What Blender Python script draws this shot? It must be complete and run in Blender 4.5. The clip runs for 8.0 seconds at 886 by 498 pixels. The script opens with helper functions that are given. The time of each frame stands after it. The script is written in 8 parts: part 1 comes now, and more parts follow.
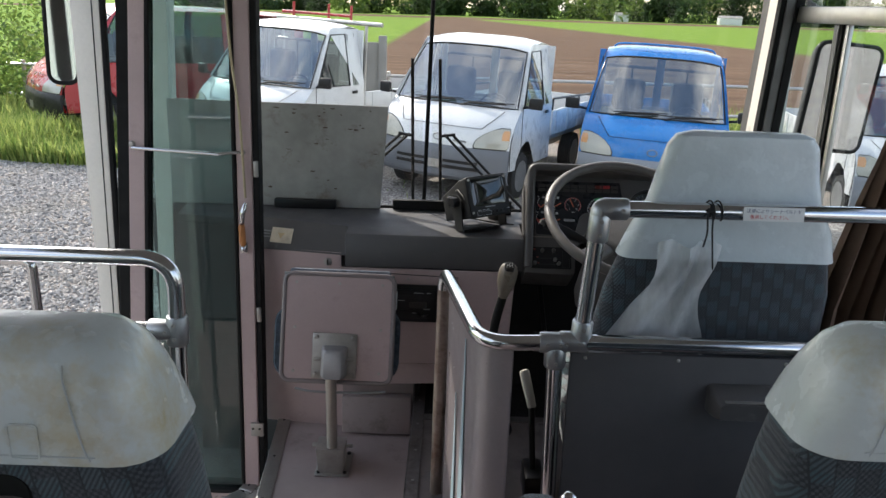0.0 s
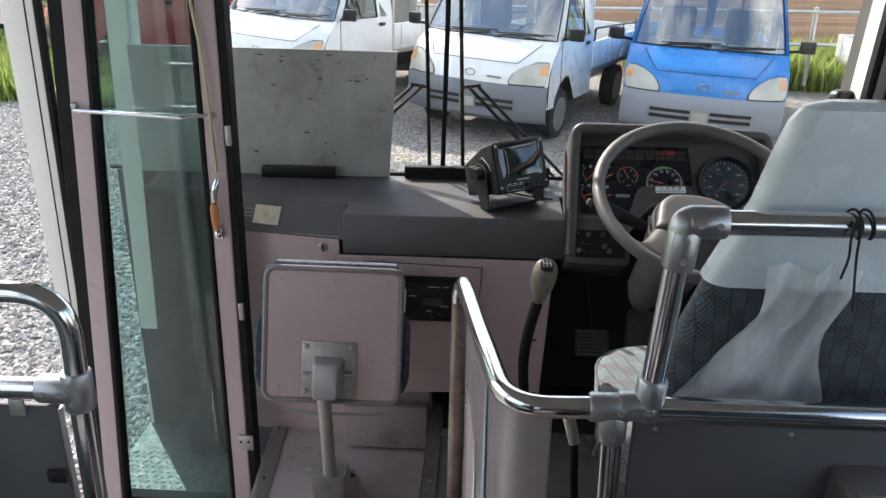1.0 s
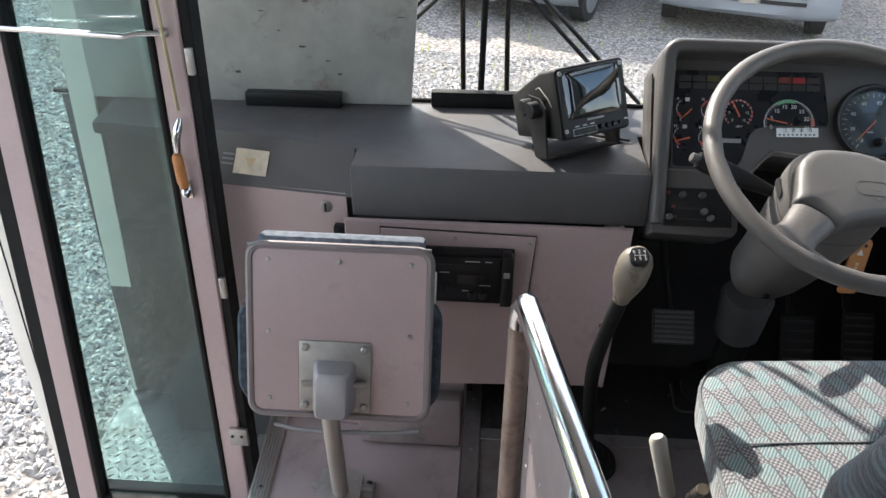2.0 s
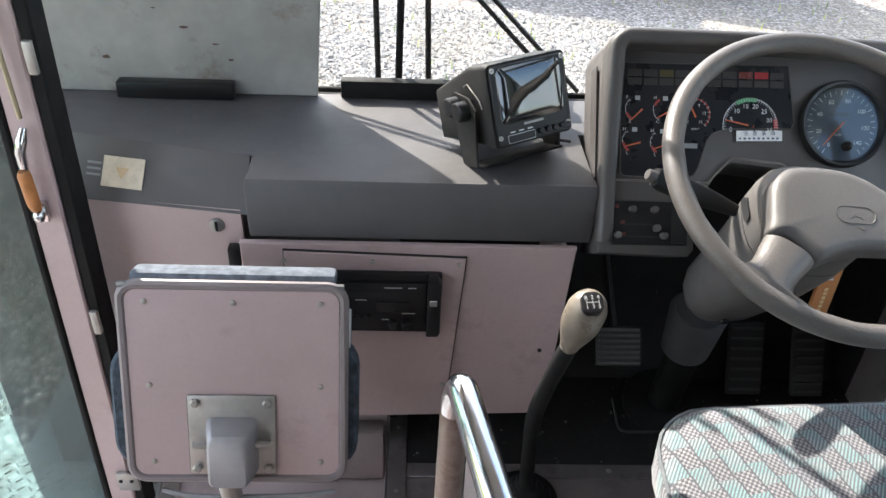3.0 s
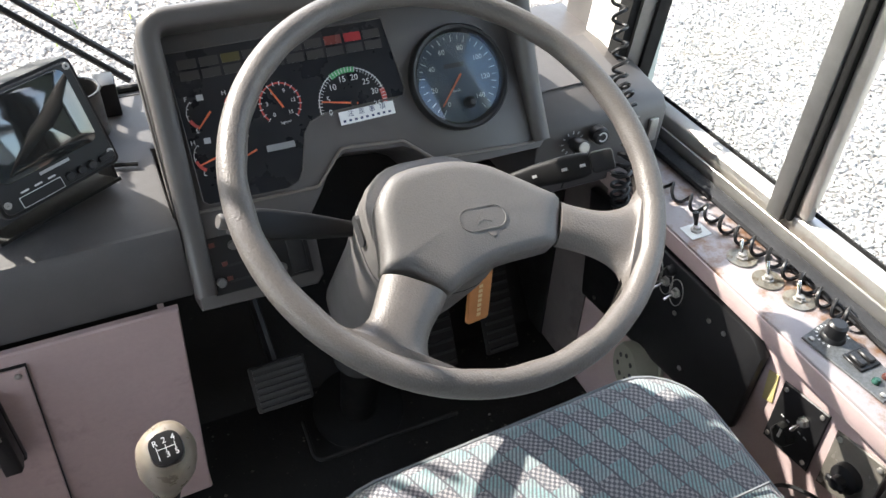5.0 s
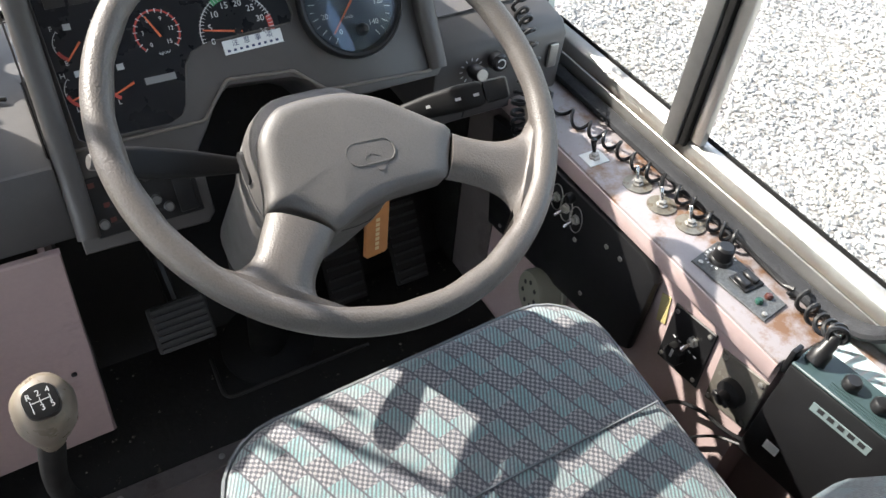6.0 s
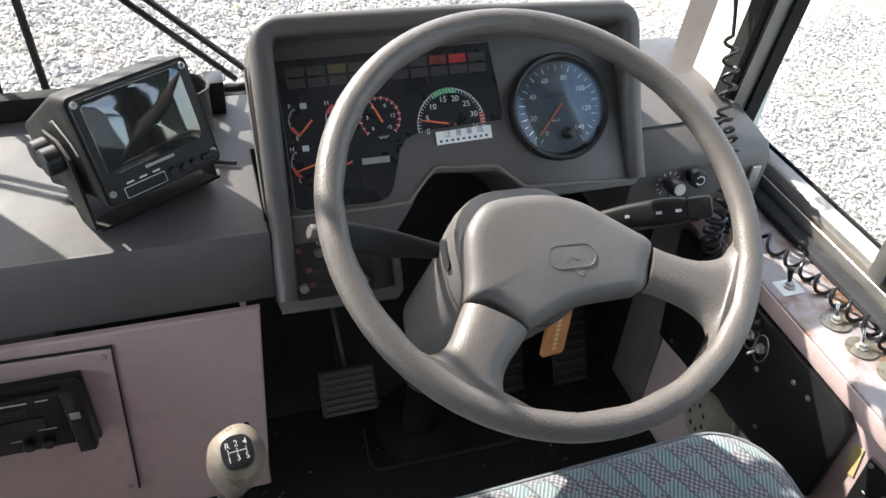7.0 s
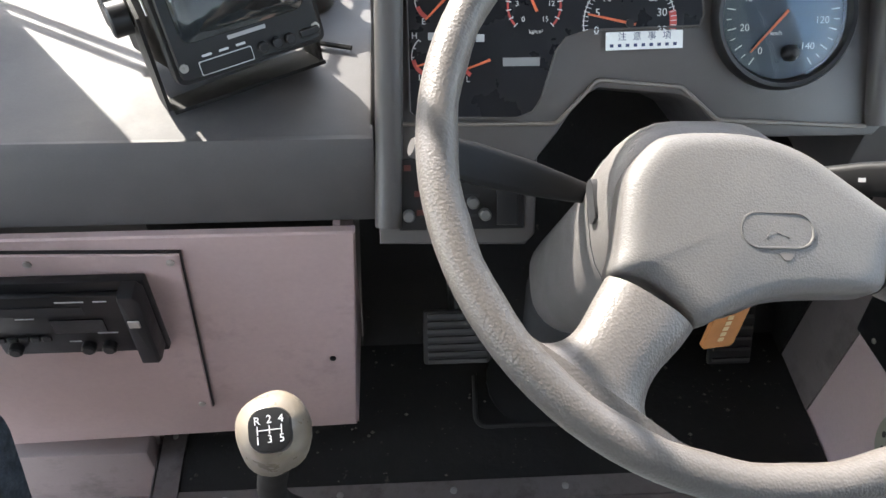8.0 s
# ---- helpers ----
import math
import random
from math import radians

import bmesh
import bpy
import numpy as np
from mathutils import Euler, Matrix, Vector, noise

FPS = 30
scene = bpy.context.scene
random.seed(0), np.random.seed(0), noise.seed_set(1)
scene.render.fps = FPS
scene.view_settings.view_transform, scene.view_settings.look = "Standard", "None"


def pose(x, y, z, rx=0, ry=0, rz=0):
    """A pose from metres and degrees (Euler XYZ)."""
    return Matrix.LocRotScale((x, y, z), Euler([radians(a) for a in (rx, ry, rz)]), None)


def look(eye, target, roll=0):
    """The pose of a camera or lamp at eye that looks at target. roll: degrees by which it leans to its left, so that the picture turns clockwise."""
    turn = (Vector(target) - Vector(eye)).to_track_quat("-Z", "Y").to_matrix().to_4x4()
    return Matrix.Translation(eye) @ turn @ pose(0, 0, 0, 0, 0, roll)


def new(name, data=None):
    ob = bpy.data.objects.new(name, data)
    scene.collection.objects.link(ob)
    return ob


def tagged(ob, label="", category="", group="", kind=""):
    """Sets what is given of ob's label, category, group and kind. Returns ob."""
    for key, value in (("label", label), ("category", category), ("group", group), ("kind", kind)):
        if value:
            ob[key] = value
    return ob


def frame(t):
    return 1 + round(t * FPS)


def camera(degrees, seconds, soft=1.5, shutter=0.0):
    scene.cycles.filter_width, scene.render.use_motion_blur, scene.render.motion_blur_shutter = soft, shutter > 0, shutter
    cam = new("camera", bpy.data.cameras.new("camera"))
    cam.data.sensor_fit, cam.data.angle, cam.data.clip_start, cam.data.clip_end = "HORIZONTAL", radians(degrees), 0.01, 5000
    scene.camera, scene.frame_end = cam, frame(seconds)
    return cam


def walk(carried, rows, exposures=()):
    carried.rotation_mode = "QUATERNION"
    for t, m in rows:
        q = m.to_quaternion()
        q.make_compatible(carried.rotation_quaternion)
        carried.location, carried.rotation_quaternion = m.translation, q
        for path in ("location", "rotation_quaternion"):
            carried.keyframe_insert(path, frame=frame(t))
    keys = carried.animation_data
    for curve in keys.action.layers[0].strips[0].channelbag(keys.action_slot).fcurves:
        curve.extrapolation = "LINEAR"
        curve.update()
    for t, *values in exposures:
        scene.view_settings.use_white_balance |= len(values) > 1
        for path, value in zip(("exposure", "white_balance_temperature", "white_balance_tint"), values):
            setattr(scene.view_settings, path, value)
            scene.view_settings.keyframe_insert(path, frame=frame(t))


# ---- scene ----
cam = camera(58.5, 8.0)
PATH = [
    (0, (0.039, -0.003, 1.421), (0.03, 1.909, 0.833), 1.8),
    (0.2, (0.024, 0.082, 1.412), (0.017, 1.967, 0.742), 2.3),
    (0.5, (0.04, 0.22, 1.406), (-0.006, 2.089, 0.695), 2.0),
    (1, (0.074, 0.514, 1.401), (-0.023, 2.365, 0.65), 0.7),
    (1.5, (0.017, 0.813, 1.39), (-0.103, 2.593, 0.486), 0.4),
    (1.7, (0.006, 0.912, 1.37), (-0.125, 2.661, 0.409), 0.2),
    (2.8, (-0.021, 1.281, 1.344), (-0.064, 2.945, 0.236), 1.7),
    (3, (-0.012, 1.304, 1.351), (0.062, 2.953, 0.221), 2.6),
    (3.5, (0.024, 1.328, 1.358), (0.387, 2.921, 0.204), 5.4),
    (4, (0.091, 1.346, 1.351), (0.418, 2.96, 0.216), 5.4),
    (4.5, (0.164, 1.48, 1.33), (0.519, 3.066, 0.165), 3.3),
    (5, (0.245, 1.617, 1.332), (0.923, 2.976, 0.03), 2.6),
    (5.2, (0.25, 1.633, 1.321), (1.025, 2.89, -0.027), 3.3),
    (6.3, (0.303, 1.599, 1.344), (1.083, 2.754, -0.091), 6.5),
    (6.5, (0.307, 1.592, 1.35), (1.009, 2.844, -0.042), 5.4),
    (7, (0.236, 1.64, 1.344), (0.751, 3.076, 0.05), 4.4),
    (7.5, (0.24, 1.709, 1.317), (0.555, 3.191, 0.012), 4.5),
    (8, (0.303, 1.811, 1.211), (0.425, 3.165, -0.256), 2.3),
]
EXPO = [1.12, 1.56, 1.94, 2.34, 2.54, 2.60, 2.50, 2.34, 2.70, 3.10]
walk(cam, [(t, look(eye, target, roll)) for t, eye, target, roll in PATH],
     [(0.0, EXPO[0]), (1.0, EXPO[1]), (1.7, EXPO[2]), (2.8, EXPO[3]), (3.5, EXPO[4]), (4.8, EXPO[5]), (5.2, EXPO[6]), (6.4, EXPO[7]), (7.5, EXPO[8]), (8.0, EXPO[9])])

# ---- daylight: sun from ahead and to the left, 38 degrees up ----
SUN_AZ, SUN_EL = radians(-35), radians(38.4)
world = bpy.data.worlds.new("sky")
scene.world = world
world.use_nodes = True
wt = world.node_tree
sky = wt.nodes.new("ShaderNodeTexSky")
sky.sky_type, sky.sun_disc = "NISHITA", False
sky.sun_elevation, sky.sun_rotation = SUN_EL, SUN_AZ
sky.air_density, sky.dust_density, sky.ozone_density = 1.0, 1.6, 1.2
wt.nodes["Background"].inputs[1].default_value = 0.15
cloud = wt.nodes.new("ShaderNodeTexNoise")
cloud.inputs["Scale"].default_value, cloud.inputs["Detail"].default_value, cloud.inputs["Roughness"].default_value = 2.6, 8, 0.58
cover = wt.nodes.new("ShaderNodeMapRange")
cover.inputs[1].default_value, cover.inputs[2].default_value = 0.44, 0.66
over = wt.nodes.new("ShaderNodeMix")
over.data_type = "RGBA"
over.inputs[7].default_value = (6.0, 6.2, 6.5, 1)
wt.links.new(wt.nodes.new("ShaderNodeTexCoord").outputs["Generated"], cloud.inputs["Vector"])
wt.links.new(cloud.outputs[0], cover.inputs[0])
wt.links.new(cover.outputs[0], over.inputs[0])
wt.links.new(sky.outputs[0], over.inputs[6])
wt.links.new(over.outputs[2], wt.nodes["Background"].inputs[0])
sun = new("sun", bpy.data.lights.new("sun", "SUN"))
sun.data.energy, sun.data.angle, sun.data.color = 3.1, radians(0.6), (1.0, 0.955, 0.90)
sun_dir = Vector((math.sin(SUN_AZ) * math.cos(SUN_EL), math.cos(SUN_AZ) * math.cos(SUN_EL), math.sin(SUN_EL)))
sun.matrix_world = look(sun_dir * 30, (0, 0, 0))

# ---- building helpers ----
FRAME_OF = {}


def thing(name, m=None, label="", category="", group="", kind="", local=False):
    """An empty at the thing's base; its parts are given in world places, or in its own if local."""
    ob = new(name)
    ob.empty_display_size = 0.05
    m = m or Matrix()
    ob.matrix_basis = m
    FRAME_OF[ob] = Matrix() if local else m.inverted()
    return tagged(ob, label, category, group, kind)


def finish(name, bm, material, smooth=40):
    me = bpy.data.meshes.new(name)
    bmesh.ops.recalc_face_normals(bm, faces=bm.faces)
    bm.to_mesh(me)
    bm.free()
    for mt in material if isinstance(material, (list, tuple)) else [material]:
        me.materials.append(mt)
    if smooth:
        me.polygons.foreach_set("use_smooth", [True] * len(me.polygons))
        me.set_sharp_from_angle(angle=radians(smooth))
    return me


def part(name, bm, material, parent, label="", smooth=40):
    """One mesh object under a thing or under a part."""
    bm.transform(FRAME_OF[parent])
    ob = new(name, finish(name, bm, material, smooth))
    ob.parent = parent
    FRAME_OF[ob] = FRAME_OF[parent]
    return tagged(ob, label)


def solo(name, bm, material, label="", category="", group="", kind="", base=None, smooth=40):
    """A thing that is one mesh."""
    if base is not None:
        bm.transform(Matrix.Translation(base).inverted())
    ob = new(name, finish(name, bm, material, smooth))
    if base is not None:
        ob.matrix_basis = Matrix.Translation(base)
    FRAME_OF[ob] = Matrix.Translation(base).inverted() if base is not None else Matrix()
    return tagged(ob, label, category, group, kind)


def box(bm, a, b, bev=0.0, seg=2, m=None):
    ret = bmesh.ops.create_cube(bm, size=1.0)
    vs = ret["verts"]
    for v in vs:
        v.co = Vector([(a[i] + b[i]) / 2 + v.co[i] * (b[i] - a[i]) for i in range(3)])
    if bev:
        es = list({e for v in vs for e in v.link_edges})
        r = bmesh.ops.bevel(bm, geom=es, offset=bev, segments=seg, profile=0.5, affect="EDGES")
        vs = list({v for f in r["faces"] for v in f.verts} | {v for v in vs if v.is_valid})
    if m:
        bmesh.ops.transform(bm, matrix=m, verts=vs)
    return bm


def prism(bm, pts, axis, a0, a1, bev=0.0, seg=2, m=None):
    """A polygon drawn in the plane across an axis, drawn out from a0 to a1 along it."""
    def put(p, a):
        return {"x": (a, p[0], p[1]), "y": (p[0], a, p[1]), "z": (p[0], p[1], a)}[axis]
    lo = [bm.verts.new(put(p, a0)) for p in pts]
    hi = [bm.verts.new(put(p, a1)) for p in pts]
    n = len(pts)
    fs = [bm.faces.new(lo), bm.faces.new(hi)]
    for i in range(n):
        fs.append(bm.faces.new((lo[i], lo[(i + 1) % n], hi[(i + 1) % n], hi[i])))
    vs = lo + hi
    if bev:
        es = list({e for f in fs[:2] for e in f.edges})
        bmesh.ops.recalc_face_normals(bm, faces=fs)
        r = bmesh.ops.bevel(bm, geom=es, offset=bev, segments=seg, profile=0.5, affect="EDGES")
        vs = list({v for f in r["faces"] for v in f.verts} | {v for v in vs if v.is_valid})
    if m:
        bmesh.ops.transform(bm, matrix=m, verts=vs)
    return bm


def loft(bm, rings, cap=True, closed=True):
    rows = [[bm.verts.new(p) for p in r] for r in rings]
    n = len(rows[0])
    for a, b in zip(rows, rows[1:]):
        for i in range(n if closed else n - 1):
            bm.faces.new((a[i], a[(i + 1) % n], b[(i + 1) % n], b[i]))
    if cap and closed:
        bm.faces.new(rows[0][::-1])
        bm.faces.new(rows[-1])
    return bm


def tube(bm, pts, r, seg=12, closed=False, cap=True):
    """A round bar along a line of points; r is one radius or one for each point."""
    pts = [Vector(p) for p in pts]
    n = len(pts)
    rs = r if isinstance(r, (list, tuple)) else [r] * n
    tan = []
    for i in range(n):
        a = pts[i - 1] if (i > 0 or closed) else pts[i]
        b = pts[(i + 1) % n] if (i < n - 1 or closed) else pts[i]
        tan.append((b - a).normalized())
    side = tan[0].orthogonal().normalized()
    rings = []
    for i in range(n):
        side = (side - tan[i] * side.dot(tan[i])).normalized()
        up = tan[i].cross(side)
        rings.append([pts[i] + rs[i] * (math.cos(k * 2 * math.pi / seg) * side + math.sin(k * 2 * math.pi / seg) * up) for k in range(seg)])
    if closed:
        rings.append(rings[0])
        loft(bm, rings, cap=False)
        bmesh.ops.remove_doubles(bm, verts=bm.verts, dist=1e-6)
        return bm
    return loft(bm, rings, cap=cap)


def curve(pts, n=8):
    """A smooth line through points."""
    p = [Vector(q) for q in pts]
    p = [2 * p[0] - p[1]] + p + [2 * p[-1] - p[-2]]
    out = []
    for i in range(1, len(p) - 2):
        for k in range(n):
            t = k / n
            out.append(0.5 * (2 * p[i] + (p[i + 1] - p[i - 1]) * t + (2 * p[i - 1] - 5 * p[i] + 4 * p[i + 1] - p[i + 2]) * t * t
                              + (3 * p[i] - p[i - 1] - 3 * p[i + 1] + p[i + 2]) * t ** 3))
    return out + [p[-2]]


def bend(pts, r, n=7):
    """A line of straight runs whose corners are rounded with radius r."""
    p = [Vector(q) for q in pts]
    out = [p[0]]
    for a, b, c in zip(p, p[1:], p[2:]):
        u, v = (a - b).normalized(), (c - b).normalized()
        half = u.angle(v) / 2
        d = min(r / math.tan(half), (a - b).length * 0.49, (c - b).length * 0.49)
        s, e = b + u * d, b + v * d
        for k in range(n + 1):
            t = k / n
            out.append((1 - t) ** 2 * s + 2 * t * (1 - t) * b + t * t * e)
    return out + [p[-1]]


def coil(line, turns, r, n=14):
    """A helix of radius r round a smooth line."""
    line = [Vector(q) for q in line]
    total = turns * n
    out, side = [], None
    for k in range(total + 1):
        f = k / total * (len(line) - 1)
        i = min(int(f), len(line) - 2)
        c = line[i].lerp(line[i + 1], f - i)
        t = (line[i + 1] - line[i]).normalized()
        side = (t.orthogonal() if side is None else side - t * side.dot(t)).normalized()
        up = t.cross(side)
        a = 2 * math.pi * k / n
        out.append(c + r * (math.cos(a) * side + math.sin(a) * up))
    return out


def turned(bm, prof, m=None, seg=24):
    """A turned body round local z from (radius, height) pairs."""
    m = m or Matrix()
    rings = [[m @ Vector((max(r, 1e-4) * math.cos(2 * math.pi * k / seg), max(r, 1e-4) * math.sin(2 * math.pi * k / seg), h)) for k in range(seg)] for r, h in prof]
    return loft(bm, rings)


def rrect(w, h, r, n=4, cx=0.0, cy=0.0):
    out = []
    for sx, sy, a0 in ((1, 1, 0), (-1, 1, 90), (-1, -1, 180), (1, -1, 270)):
        for k in range(n + 1):
            a = radians(a0 + 90 * k / n)
            out.append((cx + sx * (w / 2 - r) + r * math.cos(a), cy + sy * (h / 2 - r) + r * math.sin(a)))
    return out


def plane_frame(c, right, up):
    """Local x to the right, y up the face, z out of it."""
    a, b = Vector(right).normalized(), Vector(up)
    b = (b - a * b.dot(a)).normalized()
    n = a.cross(b)
    return Matrix(((a.x, b.x, n.x, c[0]), (a.y, b.y, n.y, c[1]), (a.z, b.z, n.z, c[2]), (0, 0, 0, 1)))


def toward(c, d):
    """A frame at c whose local z points along d."""
    return Matrix.Translation(c) @ Vector(d).to_track_quat("Z", "Y").to_matrix().to_4x4()


def letters(name, text, size, m, material, parent=None, depth=0.0002, label="", align="CENTER"):
    """Words as a solid mesh on a face."""
    cu = bpy.data.curves.new(name, "FONT")
    cu.body, cu.size, cu.extrude, cu.align_x, cu.align_y = text, size, depth, align, "CENTER"
    cu.resolution_u = 3
    tmp = bpy.data.objects.new(name, cu)
    scene.collection.objects.link(tmp)
    dg = bpy.context.evaluated_depsgraph_get()
    me = bpy.data.meshes.new_from_object(tmp.evaluated_get(dg))
    bpy.data.objects.remove(tmp)
    me.transform((FRAME_OF[parent] if parent else Matrix()) @ m)
    me.materials.clear()
    me.materials.append(material)
    ob = new(name, me)
    if parent:
        ob.parent = parent
        FRAME_OF[ob] = FRAME_OF[parent]
    return tagged(ob, label)


# ---- materials ----
def nodes_of(name):
    m = bpy.data.materials.new(name)
    m.use_nodes = True
    t = m.node_tree
    return m, t, t.nodes["Principled BSDF"]


def mix_rgb(t, fac, a, b, mode="MIX"):
    n = t.nodes.new("ShaderNodeMix")
    n.data_type, n.blend_type = "RGBA", mode
    for sock, v in ((n.inputs[0], fac), (n.inputs[6], a), (n.inputs[7], b)):
        if hasattr(v, "is_linked"):
            t.links.new(v, sock)
        else:
            sock.default_value = v if not isinstance(v, tuple) else (*v[:3], 1)
    return n.outputs[2]


def noise_of(t, scale, detail=4, rough=0.6, coord=None, stretch=None):
    if coord is None:
        coord = t.nodes.new("ShaderNodeTexCoord").outputs["Object"]
    if stretch:
        mp = t.nodes.new("ShaderNodeMapping")
        mp.inputs["Scale"].default_value = stretch
        t.links.new(coord, mp.inputs[0])
        coord = mp.outputs[0]
    n = t.nodes.new("ShaderNodeTexNoise")
    n.inputs["Scale"].default_value, n.inputs["Detail"].default_value, n.inputs["Roughness"].default_value = scale, detail, rough
    t.links.new(coord, n.inputs["Vector"])
    return n.outputs[0]


def ramp(t, val, lo, hi, a=0.0, b=1.0):
    n = t.nodes.new("ShaderNodeMapRange")
    n.inputs[1].default_value, n.inputs[2].default_value, n.inputs[3].default_value, n.inputs[4].default_value = lo, hi, a, b
    t.links.new(val, n.inputs[0])
    return n.outputs[0]


def math_of(t, op, a, b=0.0, c=None):
    n = t.nodes.new("ShaderNodeMath")
    n.operation = op
    for i, v in enumerate((a, b) if c is None else (a, b, c)):
        if hasattr(v, "is_linked"):
            t.links.new(v, n.inputs[i])
        else:
            n.inputs[i].default_value = v
    return n.outputs[0]


def bump_to(t, bsdf, height, strength, dist):
    n = t.nodes.new("ShaderNodeBump")
    n.inputs["Strength"].default_value, n.inputs["Distance"].default_value = strength, dist
    t.links.new(height, n.inputs["Height"])
    t.links.new(n.outputs[0], bsdf.inputs["Normal"])


def surface(name, col, rough=0.5, metal=0.0, vary=0.12, big=6.0, fine=120.0, bump=0.15, depth=0.0006, stain=None, stain_at=(0.58, 0.72), stain_scale=9.0, rough_vary=0.1, coat=0.0, spec=0.5):
    """Paint, plastic or metal with blotches, fine grain and, if asked, stains."""
    m, t, b = nodes_of(name)
    lo = tuple(c * (1 - vary) for c in col)
    hi = tuple(min(1, c * (1 + vary)) for c in col)
    c = mix_rgb(t, ramp(t, noise_of(t, big), 0.3, 0.7), lo, hi)
    fine_n = noise_of(t, fine, 3)
    c = mix_rgb(t, ramp(t, fine_n, 0.35, 0.75, 0, 0.22), c, tuple(x * 0.75 for x in col))
    if stain:
        c = mix_rgb(t, ramp(t, noise_of(t, stain_scale, 6, 0.7), *stain_at), c, stain)
    t.links.new(c, b.inputs["Base Color"])
    t.links.new(ramp(t, noise_of(t, big * 3), 0.3, 0.7, max(0.02, rough - rough_vary), min(1, rough + rough_vary)), b.inputs["Roughness"])
    b.inputs["Metallic"].default_value = metal
    b.inputs["Specular IOR Level"].default_value = spec
    if coat:
        b.inputs["Coat Weight"].default_value, b.inputs["Coat Roughness"].default_value = coat, 0.05
    if bump:
        bump_to(t, b, fine_n, bump, depth)
    return m


def clear_glass(name, tint, gloss=1.0, rough=0.0, dirt=0.0, base=0.04):
    """A thin pane: tinted see-through with a mirror coat that follows Fresnel."""
    m = bpy.data.materials.new(name)
    m.use_nodes = True
    t = m.node_tree
    t.nodes.clear()
    out = t.nodes.new("ShaderNodeOutputMaterial")
    tr, gl, mx, fr = (t.nodes.new("ShaderNode" + k) for k in ("BsdfTransparent", "BsdfGlossy", "MixShader", "LayerWeight"))
    tr.inputs[0].default_value = (*tint, 1)
    gl.inputs["Roughness"].default_value = rough
    gl.inputs[0].default_value = (gloss, gloss, gloss, 1)
    fr.inputs[0].default_value = 0.5
    t.links.new(math_of(t, "MULTIPLY_ADD", math_of(t, "POWER", fr.outputs["Facing"], 4.0), 0.85, base), mx.inputs[0])
    t.links.new(tr.outputs[0], mx.inputs[1])
    t.links.new(gl.outputs[0], mx.inputs[2])
    last = mx.outputs[0]
    if dirt:
        df, m2 = t.nodes.new("ShaderNodeBsdfDiffuse"), t.nodes.new("ShaderNodeMixShader")
        df.inputs[0].default_value = (0.6, 0.58, 0.54, 1)
        t.links.new(ramp(t, noise_of(t, 5, 7, 0.7), 0.4, 0.8, dirt * 0.3, dirt), m2.inputs[0])
        t.links.new(last, m2.inputs[1])
        t.links.new(df.outputs[0], m2.inputs[2])
        last = m2.outputs[0]
    t.links.new(last, out.inputs[0])
    return m


def woven(name, axis, dark, light, dots, size=(0.0235, 0.031), slant=0.10):
    """Moquette: staggered blocks, one striped on the slant, the next dotted. axis 'xy' lies flat, 'xz' stands."""
    m, t, b = nodes_of(name)
    sep = t.nodes.new("ShaderNodeSeparateXYZ")
    t.links.new(t.nodes.new("ShaderNodeTexCoord").outputs["Object"], sep.inputs[0])
    wob = math_of(t, "MULTIPLY", math_of(t, "SUBTRACT", noise_of(t, 14, 2), 0.5), 0.010)
    u = math_of(t, "ADD", sep.outputs["XYZ".index(axis[0].upper())], wob)
    v = math_of(t, "ADD", sep.outputs["XYZ".index(axis[1].upper())], wob)
    us = math_of(t, "DIVIDE", math_of(t, "ADD", u, math_of(t, "MULTIPLY", v, slant)), size[0])
    col = math_of(t, "FLOOR", us)
    vs = math_of(t, "ADD", math_of(t, "DIVIDE", math_of(t, "ADD", v, math_of(t, "MULTIPLY", u, -0.10)), size[1]), math_of(t, "MULTIPLY", col, 0.72))
    row = math_of(t, "MODULO", math_of(t, "ADD", math_of(t, "FLOOR", vs), 100), 2)
    gap = ramp(t, math_of(t, "ABSOLUTE", math_of(t, "SUBTRACT", math_of(t, "FRACT", us), 0.5)), 0.435, 0.470, 1, 0)
    stripe = ramp(t, math_of(t, "SINE", math_of(t, "MULTIPLY", math_of(t, "ADD", u, math_of(t, "MULTIPLY", v, -0.55)), 1250)), -0.4, 0.3)
    d1 = math_of(t, "SINE", math_of(t, "MULTIPLY", math_of(t, "ADD", u, math_of(t, "MULTIPLY", v, 0.15)), 820))
    d2 = math_of(t, "SINE", math_of(t, "MULTIPLY", math_of(t, "ADD", v, math_of(t, "MULTIPLY", u, -0.15)), 760))
    spot = ramp(t, math_of(t, "MULTIPLY", d1, d2), -0.15, 0.30)
    tint = mix_rgb(t, ramp(t, noise_of(t, 38, 2), 0.42, 0.58), light, (light[0] * 0.72, light[1] * 0.98, light[2] * 0.98))
    a = mix_rgb(t, stripe, tuple(0.8 * p + 0.2 * q for p, q in zip(dark, light)), tint)
    c = mix_rgb(t, spot, dark, dots)
    cc = mix_rgb(t, gap, tuple(0.9 * p for p in dark), mix_rgb(t, row, a, c))
    cc = mix_rgb(t, ramp(t, noise_of(t, 5, 3), 0.35, 0.7, 0, 0.30), cc, tuple(x * 0.8 for x in dark))
    cc = mix_rgb(t, ramp(t, noise_of(t, 420, 3, 0.7), 0.35, 0.65, 0, 0.35), cc, tuple(0.6 * p for p in dark))
    t.links.new(cc, b.inputs["Base Color"])
    b.inputs["Roughness"].default_value = 0.95
    b.inputs["Sheen Weight"].default_value = 0.25
    bump_to(t, b, math_of(t, "ADD", noise_of(t, 700, 2), math_of(t, "MULTIPLY", stripe, 0.4)), 0.5, 0.0015)
    return m


